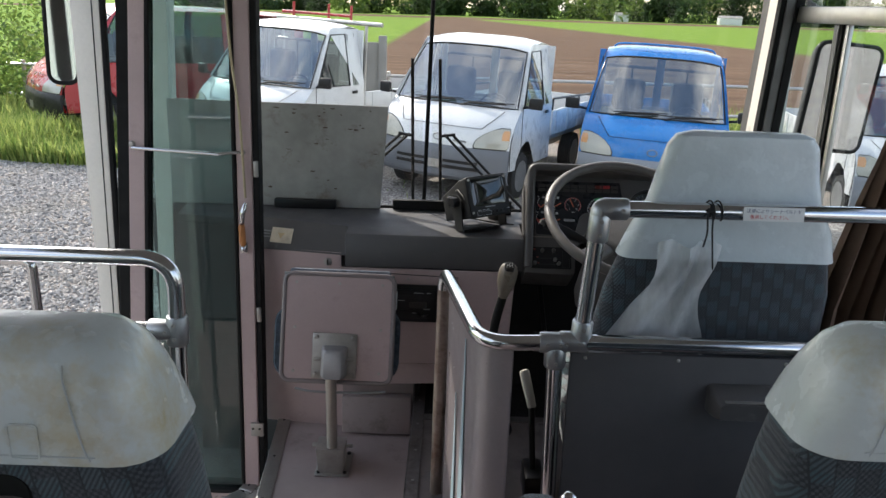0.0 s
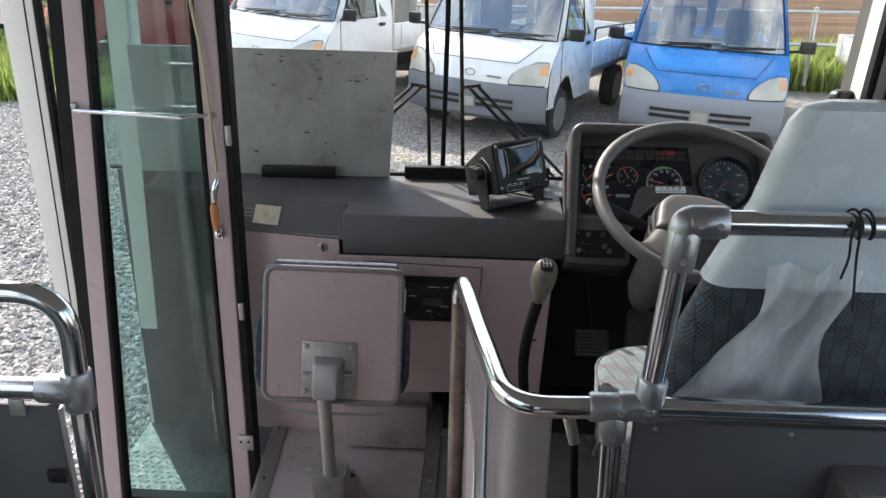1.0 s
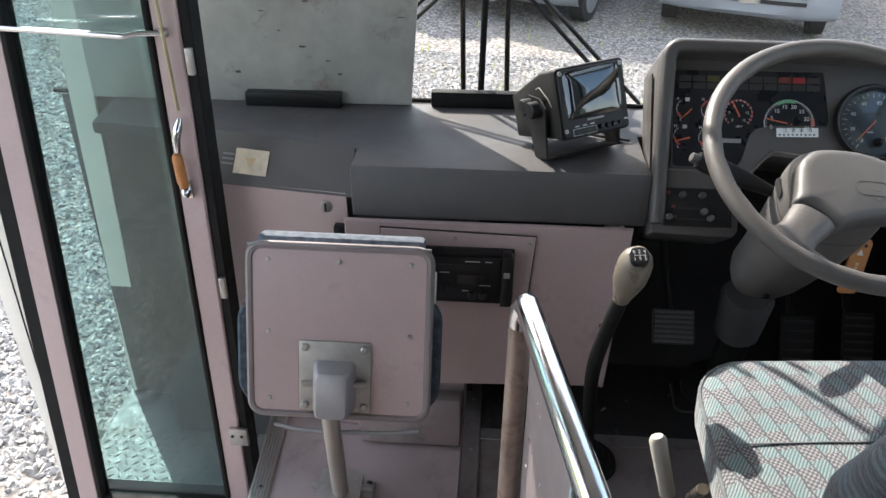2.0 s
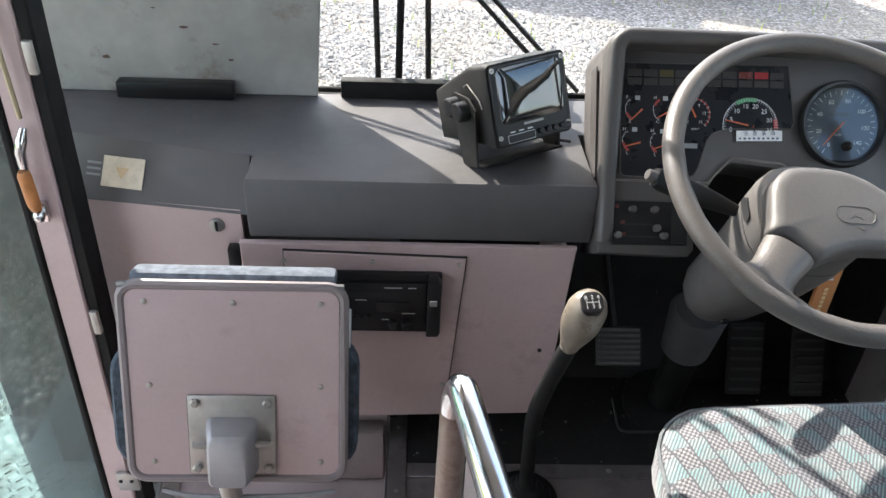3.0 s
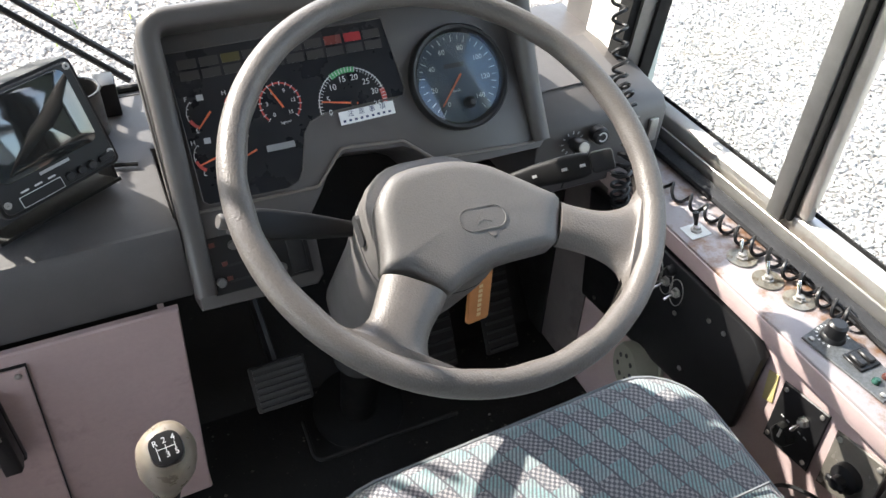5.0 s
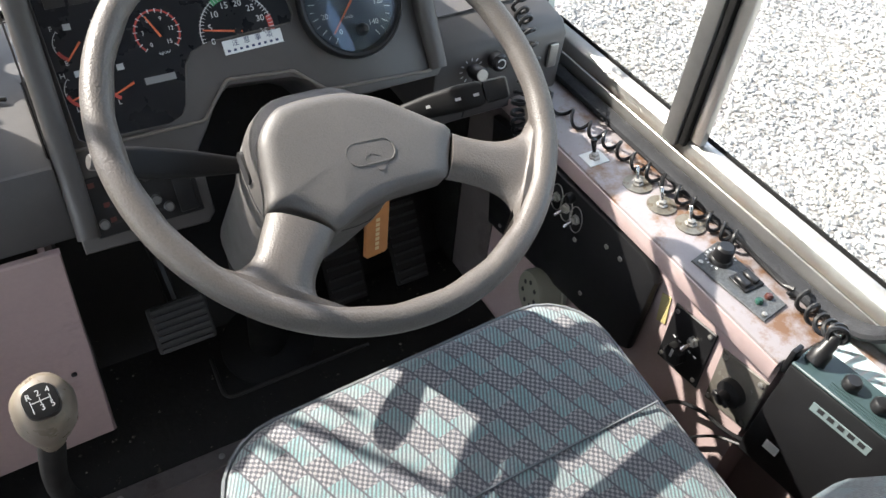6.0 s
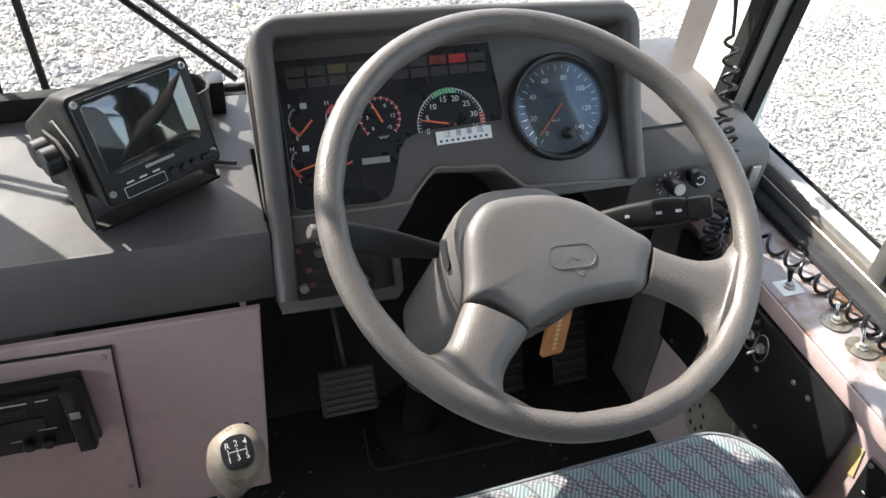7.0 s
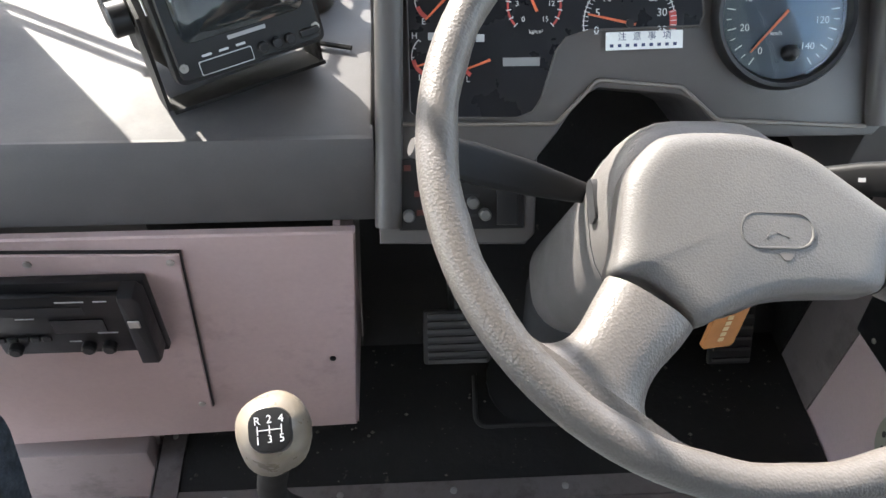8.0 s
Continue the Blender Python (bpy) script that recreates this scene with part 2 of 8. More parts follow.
PINK = surface("pinkish_grey_paint", (0.43, 0.330, 0.322), 0.46, vary=0.10, big=3, fine=160, bump=0.08, stain=(0.27, 0.20, 0.185), stain_at=(0.58, 0.8), stain_scale=6)
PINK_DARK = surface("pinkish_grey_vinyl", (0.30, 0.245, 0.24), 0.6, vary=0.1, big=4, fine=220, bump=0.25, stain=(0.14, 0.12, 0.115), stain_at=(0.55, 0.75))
FLOOR_V = surface("worn_vinyl_floor", (0.34, 0.275, 0.265), 0.55, vary=0.12, big=5, fine=300, bump=0.3, stain=(0.16, 0.135, 0.125), stain_at=(0.55, 0.78), stain_scale=7)
DASH = surface("dark_grey_dash_vinyl", (0.094, 0.090, 0.091), 0.60, vary=0.12, big=5, fine=420, bump=0.3, depth=0.0004, stain=(0.125, 0.118, 0.112), stain_at=(0.56, 0.85), stain_scale=8, spec=0.30)
DASH_B = surface("charcoal_moulded_plastic", (0.074, 0.068, 0.066), 0.5, vary=0.07, big=6, fine=500, bump=0.3, depth=0.0004, stain=(0.16, 0.15, 0.14), stain_at=(0.64, 0.85))
BLACK = surface("black_plastic", (0.012, 0.012, 0.013), 0.38, vary=0.15, fine=300, bump=0.12, spec=0.35)
RUBBER = surface("black_rubber", (0.010, 0.010, 0.010), 0.75, vary=0.2, fine=200, bump=0.25, spec=0.2)
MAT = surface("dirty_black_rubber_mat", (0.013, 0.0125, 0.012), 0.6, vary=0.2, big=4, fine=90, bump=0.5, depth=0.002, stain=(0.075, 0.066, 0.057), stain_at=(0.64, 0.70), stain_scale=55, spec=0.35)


def leather_grain(name, col, rough, scale, strength, worn):
    """Moulded plastic with a pebbled leather grain, paler where it is worn."""
    m, t, b = nodes_of(name)
    co = t.nodes.new("ShaderNodeTexCoord").outputs["Object"]
    v = t.nodes.new("ShaderNodeTexVoronoi")
    v.feature = "SMOOTH_F1"
    v.inputs["Scale"].default_value = scale
    t.links.new(co, v.inputs["Vector"])
    c = mix_rgb(t, ramp(t, noise_of(t, 9), 0.3, 0.7), tuple(x * 0.93 for x in col), tuple(x * 1.07 for x in col))
    c = mix_rgb(t, ramp(t, v.outputs["Distance"], 0.25, 0.75, 0.0, 0.35), c, tuple(x * 0.6 for x in col))
    c = mix_rgb(t, ramp(t, noise_of(t, 12, 6, 0.7), 0.58, 0.8, 0, 0.8), c, worn)
    t.links.new(c, b.inputs["Base Color"])
    t.links.new(ramp(t, noise_of(t, 25), 0.3, 0.7, rough - 0.06, rough + 0.08), b.inputs["Roughness"])
    bump_to(t, b, math_of(t, "MULTIPLY", v.outputs["Distance"], -1.0), strength, 0.0011)
    return m


STEER = leather_grain("grey_leathergrain_plastic", (0.104, 0.093, 0.086), 0.44, 560, 0.36, (0.155, 0.136, 0.120))
HUB = leather_grain("grey_hub_plastic", (0.106, 0.099, 0.095), 0.48, 700, 0.22, (0.128, 0.119, 0.111))
CHECKER = surface("dull_checker_plate", (0.13, 0.135, 0.13), 0.6, 0.2, vary=0.2, big=12, fine=120, bump=0.2, stain=(0.09, 0.075, 0.06), stain_at=(0.55, 0.75))
PEDAL = surface("worn_pedal_rubber", (0.028, 0.027, 0.026), 0.6, vary=0.2, fine=120, bump=0.3, spec=0.35)
PEDAL_RIB = surface("worn_pedal_rib", (0.045, 0.044, 0.042), 0.5, vary=0.2, fine=120, bump=0.2)
JEWEL = surface("dark_green_lens", (0.02, 0.065, 0.05), 0.2, vary=0.05, bump=0)
LAMP_DIM = surface("unlit_warning_lens", (0.030, 0.028, 0.028), 0.35, vary=0.1, bump=0)
CHROME = surface("polished_steel_tube", (0.62, 0.62, 0.63), 0.14, 1.0, vary=0.06, big=14, fine=260, bump=0.03, rough_vary=0.06, stain=(0.36, 0.33, 0.30), stain_at=(0.66, 0.82), stain_scale=22)
CAST = surface("grey_painted_cast_joint", (0.40, 0.41, 0.42), 0.40, 0.95, vary=0.06, fine=180, bump=0.1)
ALU = surface("brushed_aluminium", (0.52, 0.51, 0.49), 0.38, 0.9, vary=0.1, big=12, fine=240, bump=0.1, stain=(0.30, 0.27, 0.24), stain_at=(0.6, 0.8))
STEEL = surface("dull_galvanised_steel", (0.40, 0.385, 0.36), 0.45, 0.75, vary=0.16, big=20, fine=200, bump=0.2, stain=(0.22, 0.15, 0.10), stain_at=(0.64, 0.8))
RUSTY = surface("rusty_painted_sill", (0.30, 0.275, 0.285), 0.38, 0.15, vary=0.08, big=7, fine=160, bump=0.15, stain=(0.17, 0.092, 0.05), stain_at=(0.48, 0.62), stain_scale=14)
TARNISH = surface("tarnished_switch_plate", (0.24, 0.225, 0.19), 0.38, 0.75, vary=0.3, big=60, fine=260, bump=0.2, stain=(0.12, 0.085, 0.05), stain_at=(0.5, 0.65), stain_scale=60)
PARTITION = surface("dark_grey_laminate", (0.086, 0.082, 0.086), 0.55, vary=0.12, big=5, fine=260, bump=0.15, spec=0.35)
CREAM = surface("cream_body_paint", (0.78, 0.735, 0.66), 0.4, vary=0.06, big=3, fine=120, bump=0.05, stain=(0.42, 0.36, 0.30), stain_at=(0.64, 0.85))
HEADLINE = surface("pale_grey_lining", (0.36, 0.35, 0.335), 0.85, vary=0.06, fine=180, bump=0.2)
GREENISH = surface("pale_green_wall_board", (0.36, 0.41, 0.375), 0.5, vary=0.06, fine=120, bump=0.1)
BOARD = surface("weathered_sheet_board", (0.37, 0.365, 0.34), 0.55, 0.1, vary=0.24, big=5, fine=60, bump=0.15, stain=(0.20, 0.165, 0.135), stain_at=(0.58, 0.74), stain_scale=11)
WOODH = surface("varnished_wood", (0.42, 0.17, 0.055), 0.35, vary=0.25, big=30, fine=200, bump=0.1)
LEATHER = surface("tan_leather", (0.40, 0.165, 0.055), 0.5, vary=0.12, big=30, fine=300, bump=0.2)
KNOB = surface("worn_beige_knob", (0.18, 0.152, 0.12), 0.32, vary=0.1, big=18, fine=260, bump=0.05, stain=(0.26, 0.215, 0.16), stain_at=(0.55, 0.75), stain_scale=25)
WHITE = surface("white_label", (0.72, 0.74, 0.74), 0.5, vary=0.04, fine=200, bump=0.02, stain=(0.5, 0.5, 0.49), stain_at=(0.6, 0.85), stain_scale=40)
INK_BLUE = surface("blue_ink", (0.030, 0.045, 0.12), 0.6, vary=0.02, bump=0)
INK_RED = surface("red_ink", (0.50, 0.06, 0.07), 0.6, vary=0.02, bump=0)
INK_BLACK = surface("black_ink", (0.02, 0.02, 0.022), 0.6, vary=0.02, bump=0)
DIAL_WHITE = surface("dial_white", (0.62, 0.63, 0.64), 0.5, vary=0.02, bump=0)
DIAL_RED = surface("dial_red", (0.42, 0.06, 0.05), 0.5, vary=0.02, bump=0)
DIAL_GREEN = surface("dial_green", (0.06, 0.30, 0.12), 0.5, vary=0.02, bump=0)
NEEDLE = surface("orange_needle", (0.62, 0.14, 0.06), 0.4, vary=0.02, bump=0)
DIAL = surface("black_dial", (0.009, 0.010, 0.013), 0.3, vary=0.2, fine=100, bump=0, coat=0.05, spec=0.3)
# blue reflection of the dial glass is mixed into this face colour
DIAL_BLUE = surface("blue_reflection_dial", (0.036, 0.047, 0.070), 0.35, vary=0.1, fine=100, bump=0, coat=0.25)
AMBER = surface("amber_lens", (0.07, 0.06, 0.02), 0.3, vary=0.05, bump=0)
RED_LENS = surface("red_lens", (0.30, 0.025, 0.03), 0.3, vary=0.05, bump=0)
RED_DARK = surface("dark_red_lens", (0.06, 0.02, 0.016), 0.25, vary=0.05, bump=0)
RED_DIM = surface("dim_red_lens", (0.14, 0.035, 0.03), 0.3, vary=0.05, bump=0)
CRT = surface("dark_picture_tube", (0.014, 0.017, 0.018), 0.03, vary=0.05, bump=0, rough_vary=0.02, coat=1.0)
CURTAIN_M = surface("brown_curtain_cloth", (0.085, 0.050, 0.032), 0.9, vary=0.15, big=10, fine=500, bump=0.4)
COVER = surface("white_vinyl_seat_cover", (0.62, 0.665, 0.67), 0.24, vary=0.06, big=7, fine=24, bump=0.35, depth=0.006, stain=(0.50, 0.41, 0.23), stain_at=(0.50, 0.70), stain_scale=5.5, rough_vary=0.08)
COVER_B = surface("pale_blue_vinyl_cover", (0.60, 0.67, 0.71), 0.24, vary=0.06, big=6, fine=22, bump=0.4, depth=0.006, rough_vary=0.08)
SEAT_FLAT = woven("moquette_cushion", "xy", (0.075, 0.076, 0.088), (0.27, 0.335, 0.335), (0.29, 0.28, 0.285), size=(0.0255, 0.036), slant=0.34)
SEAT_EDGE = surface("grey_seat_piping", (0.13, 0.14, 0.15), 0.85, vary=0.2, big=40, bump=0.2)
# cushion cloth again, its colours darkened to stand for the unlit seat backs
SEAT_UP = woven("shaded_moquette", "xz", (0.022, 0.029, 0.038), (0.088, 0.115, 0.135), (0.070, 0.076, 0.090), size=(0.022, 0.034))
SEAT_SIDE = surface("blue_grey_woven_cloth", (0.060, 0.078, 0.098), 0.95, vary=0.45, big=70, fine=260, bump=1.0, depth=0.003, spec=0.2)
SURROUND = surface("grained_black_rubber", (0.020, 0.021, 0.024), 0.6, vary=0.3, big=20, fine=420, bump=0.7, depth=0.0012, spec=0.22)
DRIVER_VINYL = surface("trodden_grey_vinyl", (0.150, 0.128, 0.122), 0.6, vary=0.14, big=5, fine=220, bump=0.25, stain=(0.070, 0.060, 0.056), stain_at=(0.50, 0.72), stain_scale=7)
WORN_ANGLE = surface("worn_metal_angle", (0.20, 0.18, 0.175), 0.48, 0.55, vary=0.2, big=9, fine=180, bump=0.15, stain=(0.09, 0.075, 0.068), stain_at=(0.5, 0.75), stain_scale=18)
ALU_D = surface("dull_grey_aluminium", (0.17, 0.17, 0.165), 0.5, 0.6, vary=0.15, big=9, fine=200, bump=0.15, stain=(0.24, 0.18, 0.13), stain_at=(0.58, 0.75))
PIPING = surface("light_grey_piping", (0.24, 0.24, 0.245), 0.8, vary=0.1, fine=300, bump=0.3)
WS_GLASS = clear_glass("windscreen_glass", (0.965, 0.96, 0.94), 0.8, dirt=0.003, base=0.012)
DOOR_GLASS = clear_glass("green_tinted_door_glass", (0.56, 0.70, 0.70), 1.0, dirt=0.02)
SIDE_GLASS = clear_glass("side_window_glass", (0.95, 0.97, 0.96), 0.8)
MIRROR = surface("mirror_silver", (0.85, 0.87, 0.87), 0.02, 1.0, vary=0.01, bump=0, rough_vary=0.01)
BATT = surface("teal_black_casing", (0.035, 0.060, 0.064), 0.4, vary=0.15, fine=200, bump=0.1)
SPECK = surface("speckled_grey_plate", (0.060, 0.064, 0.068), 0.5, vary=0.5, big=260, fine=420, bump=0.4)
SMOKE = surface("smoked_clear_plate", (0.13, 0.12, 0.105), 0.2, vary=0.2, big=20, fine=200, bump=0.05, coat=0.6)


def plastic_film(name):
    """Crumpled see-through sheeting."""
    m, t, b = nodes_of(name)
    b.inputs["Base Color"].default_value = (0.86, 0.89, 0.90, 1)
    b.inputs["Roughness"].default_value = 0.25
    tr, mx = t.nodes.new("ShaderNodeBsdfTransparent"), t.nodes.new("ShaderNodeMixShader")
    n = noise_of(t, 9, 5, 0.6, stretch=(1, 1, 0.35))
    t.links.new(ramp(t, n, 0.35, 0.7, 0.42, 0.88), mx.inputs[0])
    t.links.new(tr.outputs[0], mx.inputs[1])
    t.links.new(b.outputs[0], mx.inputs[2])
    t.links.new(mx.outputs[0], t.nodes["Material Output"].inputs[0])
    bump_to(t, b, n, 0.8, 0.01)
    return m


FILM = plastic_film("crumpled_clear_film")

# ---- the bus shell ----
def slab(name, a, b, material, label="", kind="structure", category="", bev=0.0):
    return solo(name, box(bmesh.new(), a, b, bev), material, label, category, kind=kind)


slab("floor", (-0.50, -4.2, -0.06), (1.02, 2.62, 0.0), FLOOR_V, "worn pinkish-grey vinyl floor of the bus")
slab("floor_rear_left", (-1.06, -4.2, -0.06), (-0.502, 1.44, 0.0), FLOOR_V, "worn vinyl floor under the passenger seats")
slab("ceiling", (-1.12, -4.2, 1.76), (1.12, 2.80, 1.79), HEADLINE, "pale grey lining of the bus roof")
slab("wall_rear", (-1.12, -4.26, -0.3), (1.12, -4.202, 1.76), HEADLINE, "plain rear wall of the bus")


def side_wall(name, x0, x1, y0, y1, openings, z0, z1, material, label):
    """A wall along the bus, with window openings cut through it."""
    bm = bmesh.new()
    ys = sorted({y0, y1, *[o[0] for o in openings], *[o[1] for o in openings]})
    for a, b in zip(ys, ys[1:]):
        mid = (a + b) / 2
        op = [o for o in openings if o[0] < mid < o[1]]
        if op:
            box(bm, (x0, a, z0), (x1, b, op[0][2]))
            box(bm, (x0, a, op[0][3]), (x1, b, z1))
        else:
            box(bm, (x0, a, z0), (x1, b, z1))
    return solo(name, bm, material, label, kind="structure")


side_wall("wall_right", 1.075, 1.115, -4.2, 2.585, [(-1.8, 0.2, 0.72, 1.62), (0.3, 1.62, 0.72, 1.62), (1.80, 2.575, 0.64, 1.62)], -0.3, 1.76, GREENISH, "pale painted side wall with window openings")
side_wall("wall_left", -1.115, -1.075, -4.2, 1.43, [(-1.8, 0.2, 0.72, 1.62), (0.3, 1.36, 0.72, 1.62)], -0.3, 1.76, GREENISH, "pale painted side wall with window openings")
slab("wall_above_door", (-1.115, 1.432, 1.68), (-1.075, 2.72, 1.76), GREENISH, "panel over the doorway")
slab("wall_front", (-1.035, 2.764, -0.3), (1.075, 2.80, 0.716), DASH, "front panel under the windscreen")
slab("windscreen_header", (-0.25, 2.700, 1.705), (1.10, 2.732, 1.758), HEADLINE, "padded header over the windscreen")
# added out of view: keeps direct sun off the left half of the dashboard
slab("windscreen_header_left", (-1.10, 2.735, 1.47), (-0.252, 2.775, 1.758), HEADLINE, "unseen board added over the windscreen to shade the entrance side")
slab("wall_right_front", (1.0765, 2.587, -0.3), (1.115, 2.80, 0.60), DASH, "panel beside the footwell")
# lining of the driver's side under the window sill
slab("side_lining", (0.957, 1.866, 0.0), (1.073, 2.80, 0.598), PINK, "pinkish-grey painted lining under the driver's window")
slab("side_lining_rear", (1.012, 1.50, 0.0), (1.073, 1.865, 0.598), PINK, "pinkish-grey lining behind the radio box")
# sheet added over the lining; its black stands for the footwell's deep shade
slab("footwell_lining", (0.950, 2.555, 0.1215), (0.9565, 2.744, 0.584), MAT, "near-black sheet added over the lining to darken the footwell's front")
# dark colour stands in for the shade on this stretch of lining
slab("footwell_board", (0.9535, 2.445, 0.1215), (0.9568, 2.5545, 0.584), DRIVER_VINYL, "thin board with the footwell's shade in its dark colour")

# windscreen in two panes with a rubber mullion
for nm, xa, xb in (("windscreen_left", -1.06, -0.058), ("windscreen_right", -0.026, 1.06)):
    bm = bmesh.new()
    prism(bm, [(2.776, 0.722), (2.780, 0.722), (2.744, 1.76), (2.740, 1.76)], "x", xa, xb)
    solo(nm, bm, WS_GLASS, "slightly dusty windscreen pane", "window", kind="structure")
bm = bmesh.new()
tube(bm, [(-0.049, 2.778, 0.722), (-0.032, 2.756, 1.43), (-0.026, 2.742, 1.76)], 0.0072, 10)
solo("windscreen_mullion", bm, RUBBER, "black rubber strip between the windscreen panes", "trim", kind="structure")
bm = bmesh.new()
tube(bm, [(-1.06, 2.778, 0.719), (1.06, 2.778, 0.719)], 0.006, 8)
solo("windscreen_gasket", bm, RUBBER, "black rubber strip under the windscreen", "trim", kind="structure")

# right front pillar, in strips from the windscreen back: dark, pale, black
def leaning(bm, ya, yb, xa, xb, z0=0.60, z1=1.76, lean=-0.125, inward=0.0):
    prism(bm, [(ya, z0), (yb, z0), (yb + lean, z1), (ya + lean, z1)], "x", xa, xb)
    return bm


bm = leaning(bmesh.new(), 2.665, 2.742, 1.018, 1.047, lean=-0.14)
solo("pillar_inner", bm, DASH_B, "dark inner cover of the windscreen pillar", "pillar", kind="structure")
bm = leaning(bmesh.new(), 2.593, 2.663, 1.008, 1.047, lean=-0.14)
solo("pillar_right", bm, CREAM, "pale painted windscreen pillar", "pillar", kind="structure")
bm = leaning(bmesh.new(), 2.563, 2.591, 1.004, 1.047, lean=-0.14)
solo("pillar_gasket", bm, RUBBER, "black rubber edge beside the driver's window", "trim", kind="structure")
bm = loft(bmesh.new(), [[(-1.060, 2.775, -0.429), (-1.006, 2.775, -0.429), (-1.006, 2.850, -0.429), (-1.060, 2.850, -0.429)], [(-0.968, 2.735, 1.76), (-0.905, 2.735, 1.76), (-0.905, 2.810, 1.76), (-0.968, 2.810, 1.76)]])
solo("pillar_left", bm, CREAM, "cream painted windscreen pillar beside the door", "pillar", kind="structure")

# driver's sliding window: aluminium frame, two sashes
win = thing("window_1", Matrix.Translation((1.06, 2.2, 0.64)), "aluminium sliding window beside the driver, closed", "window", kind="structure")
RAIL_DIRT = surface("rust_stained_channel", (0.16, 0.13, 0.10), 0.7, 0.2, vary=0.3, big=20, stain=(0.20, 0.10, 0.05), stain_at=(0.5, 0.62), stain_scale=16)
bm = prism(bmesh.new(), [(1.0765, 0.640), (1.0765, 0.660), (1.0785, 0.663), (1.0965, 0.669), (1.0985, 0.667), (1.0985, 0.640)], "y", 1.83, 2.545)
br = part("bottom_rail", bm, ALU, win, "worn aluminium bottom rail")
part("inner_lip", box(bmesh.new(), (1.0640, 1.83, 0.626), (1.0675, 2.545, 0.6475), 0.001, 1), ALU, br)
part("rail_groove", box(bmesh.new(), (1.0676, 1.83, 0.626), (1.0764, 2.545, 0.640)), RAIL_DIRT, br, "rust-stained channel")
part("pane_gasket", box(bmesh.new(), (1.0986, 1.84, 0.660), (1.1025, 2.54, 0.6735), 0.001, 1), RUBBER, br)
part("upper_rail", box(bmesh.new(), (1.055, 1.83, 1.405), (1.098, 2.545, 1.45), 0.004), ALU, win)
part("front_post", prism(bmesh.new(), [(2.552, 0.64), (2.576, 0.64), (2.461, 1.60), (2.437, 1.60)], "x", 1.020, 1.046), ALU_D, win, "dull grey front post")
part("front_seal", prism(bmesh.new(), [(2.546, 0.64), (2.562, 0.64), (2.447, 1.60), (2.431, 1.60)], "x", 1.0465, 1.070), RUBBER, win)
part("sash_post", box(bmesh.new(), (1.066, 2.203, 0.648), (1.090, 2.231, 1.405), 0.003), ALU_D, win, "dull aluminium sash post")
part("sash_seal", box(bmesh.new(), (1.070, 2.190, 0.655), (1.088, 2.2025, 1.405), 0.002), RUBBER, win)
part("sash_post", box(bmesh.new(), (1.076, 2.168, 0.668), (1.090, 2.1895, 1.405), 0.003), ALU, win)
band = bend([(1.066, 2.545, 0.622), (1.066, 1.800, 0.622), (1.066, 1.800, 1.60)], 0.11, 10)
rings = []
for i, p in enumerate(band):
    d = (band[min(i + 1, len(band) - 1)] - band[max(i - 1, 0)]).normalized()
    up = Vector((1, 0, 0)).cross(d).normalized()
    up = up if up.z + up.y > 0 else -up
    rings.append([tuple(p + Vector((-1, 0, 0)) * u + up * v) for u, v in ((0.003, -0.004), (0.024, -0.006), (0.028, 0.0), (0.026, 0.005), (0.018, 0.009), (0.006, 0.009), (0.003, 0.006))])
part("rubber_surround", loft(bmesh.new(), rings), SURROUND, win, "padded black rubber surround")
part("latch", box(bmesh.new(), (1.022, 2.515, 0.935), (1.040, 2.545, 0.975), 0.003), WHITE, win, "pale plastic latch")
for a, b in ((1.84, 2.17), (2.19, 2.535)):
    p = part("pane", box(bmesh.new(), (1.0992, a, 0.665), (1.1022, b, 1.41)), SIDE_GLASS, win)
    p.visible_shadow = False
p = part("pane", box(bmesh.new(), (1.0992, 1.84, 1.445), (1.1022, 2.535, 1.61)), SIDE_GLASS, win)
p.visible_shadow = False

# sill
sill = thing("window_sill", Matrix.Translation((1.0, 2.15, 0.60)), "painted metal window sill, rusty round the switches", "sill", kind="structure")
part("sill_top", box(bmesh.new(), (0.946, 1.866, 0.600), (1.074, 2.46, 0.615), 0.004), RUSTY, sill)
part("sill_rear", box(bmesh.new(), (0.992, 1.50, 0.600), (1.074, 1.8655, 0.6148), 0.003), RUSTY, sill)
part("sill_edge", box(bmesh.new(), (0.9425, 1.866, 0.585), (0.9455, 2.46, 0.612), 0.001), PINK, sill)

# ---- stepwell and entrance ----
slab("step_platform", (-0.63, 1.95, -0.215), (-0.502, 2.62, -0.20), STEEL, "checker-plate step beside the front floor")
bm = bmesh.new()
prism(bm, [(-0.632, 2.62), (-0.632, 2.345), (-0.79, 2.16), (-0.79, 1.45), (-0.502, 1.45), (-0.502, 1.948), (-0.630, 1.948)][::-1], "z", -0.25, -0.205)
solo("step_middle", bm, STEEL, "checker-plate middle step of the entrance", "step", kind="structure")
slab("step_lower", (-1.10, 1.45, -0.47), (-0.50, 2.62, -0.43), STEEL, "checker-plate lower step of the entrance")
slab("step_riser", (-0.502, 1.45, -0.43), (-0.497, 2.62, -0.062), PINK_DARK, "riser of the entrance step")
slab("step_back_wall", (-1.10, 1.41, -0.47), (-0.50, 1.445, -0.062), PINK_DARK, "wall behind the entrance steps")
# pink panel in shade: the dark dash vinyl puts that shade into its colour
slab("step_front_wall", (-0.855, 2.62, -0.47), (-0.50, 2.66, 0.688), DASH, "wall in front of the entrance steps")
slab("step_front", (-1.055, 2.43, -0.25), (-0.634, 2.774, -0.2005), CHECKER, "checker-plate step under the folded door")
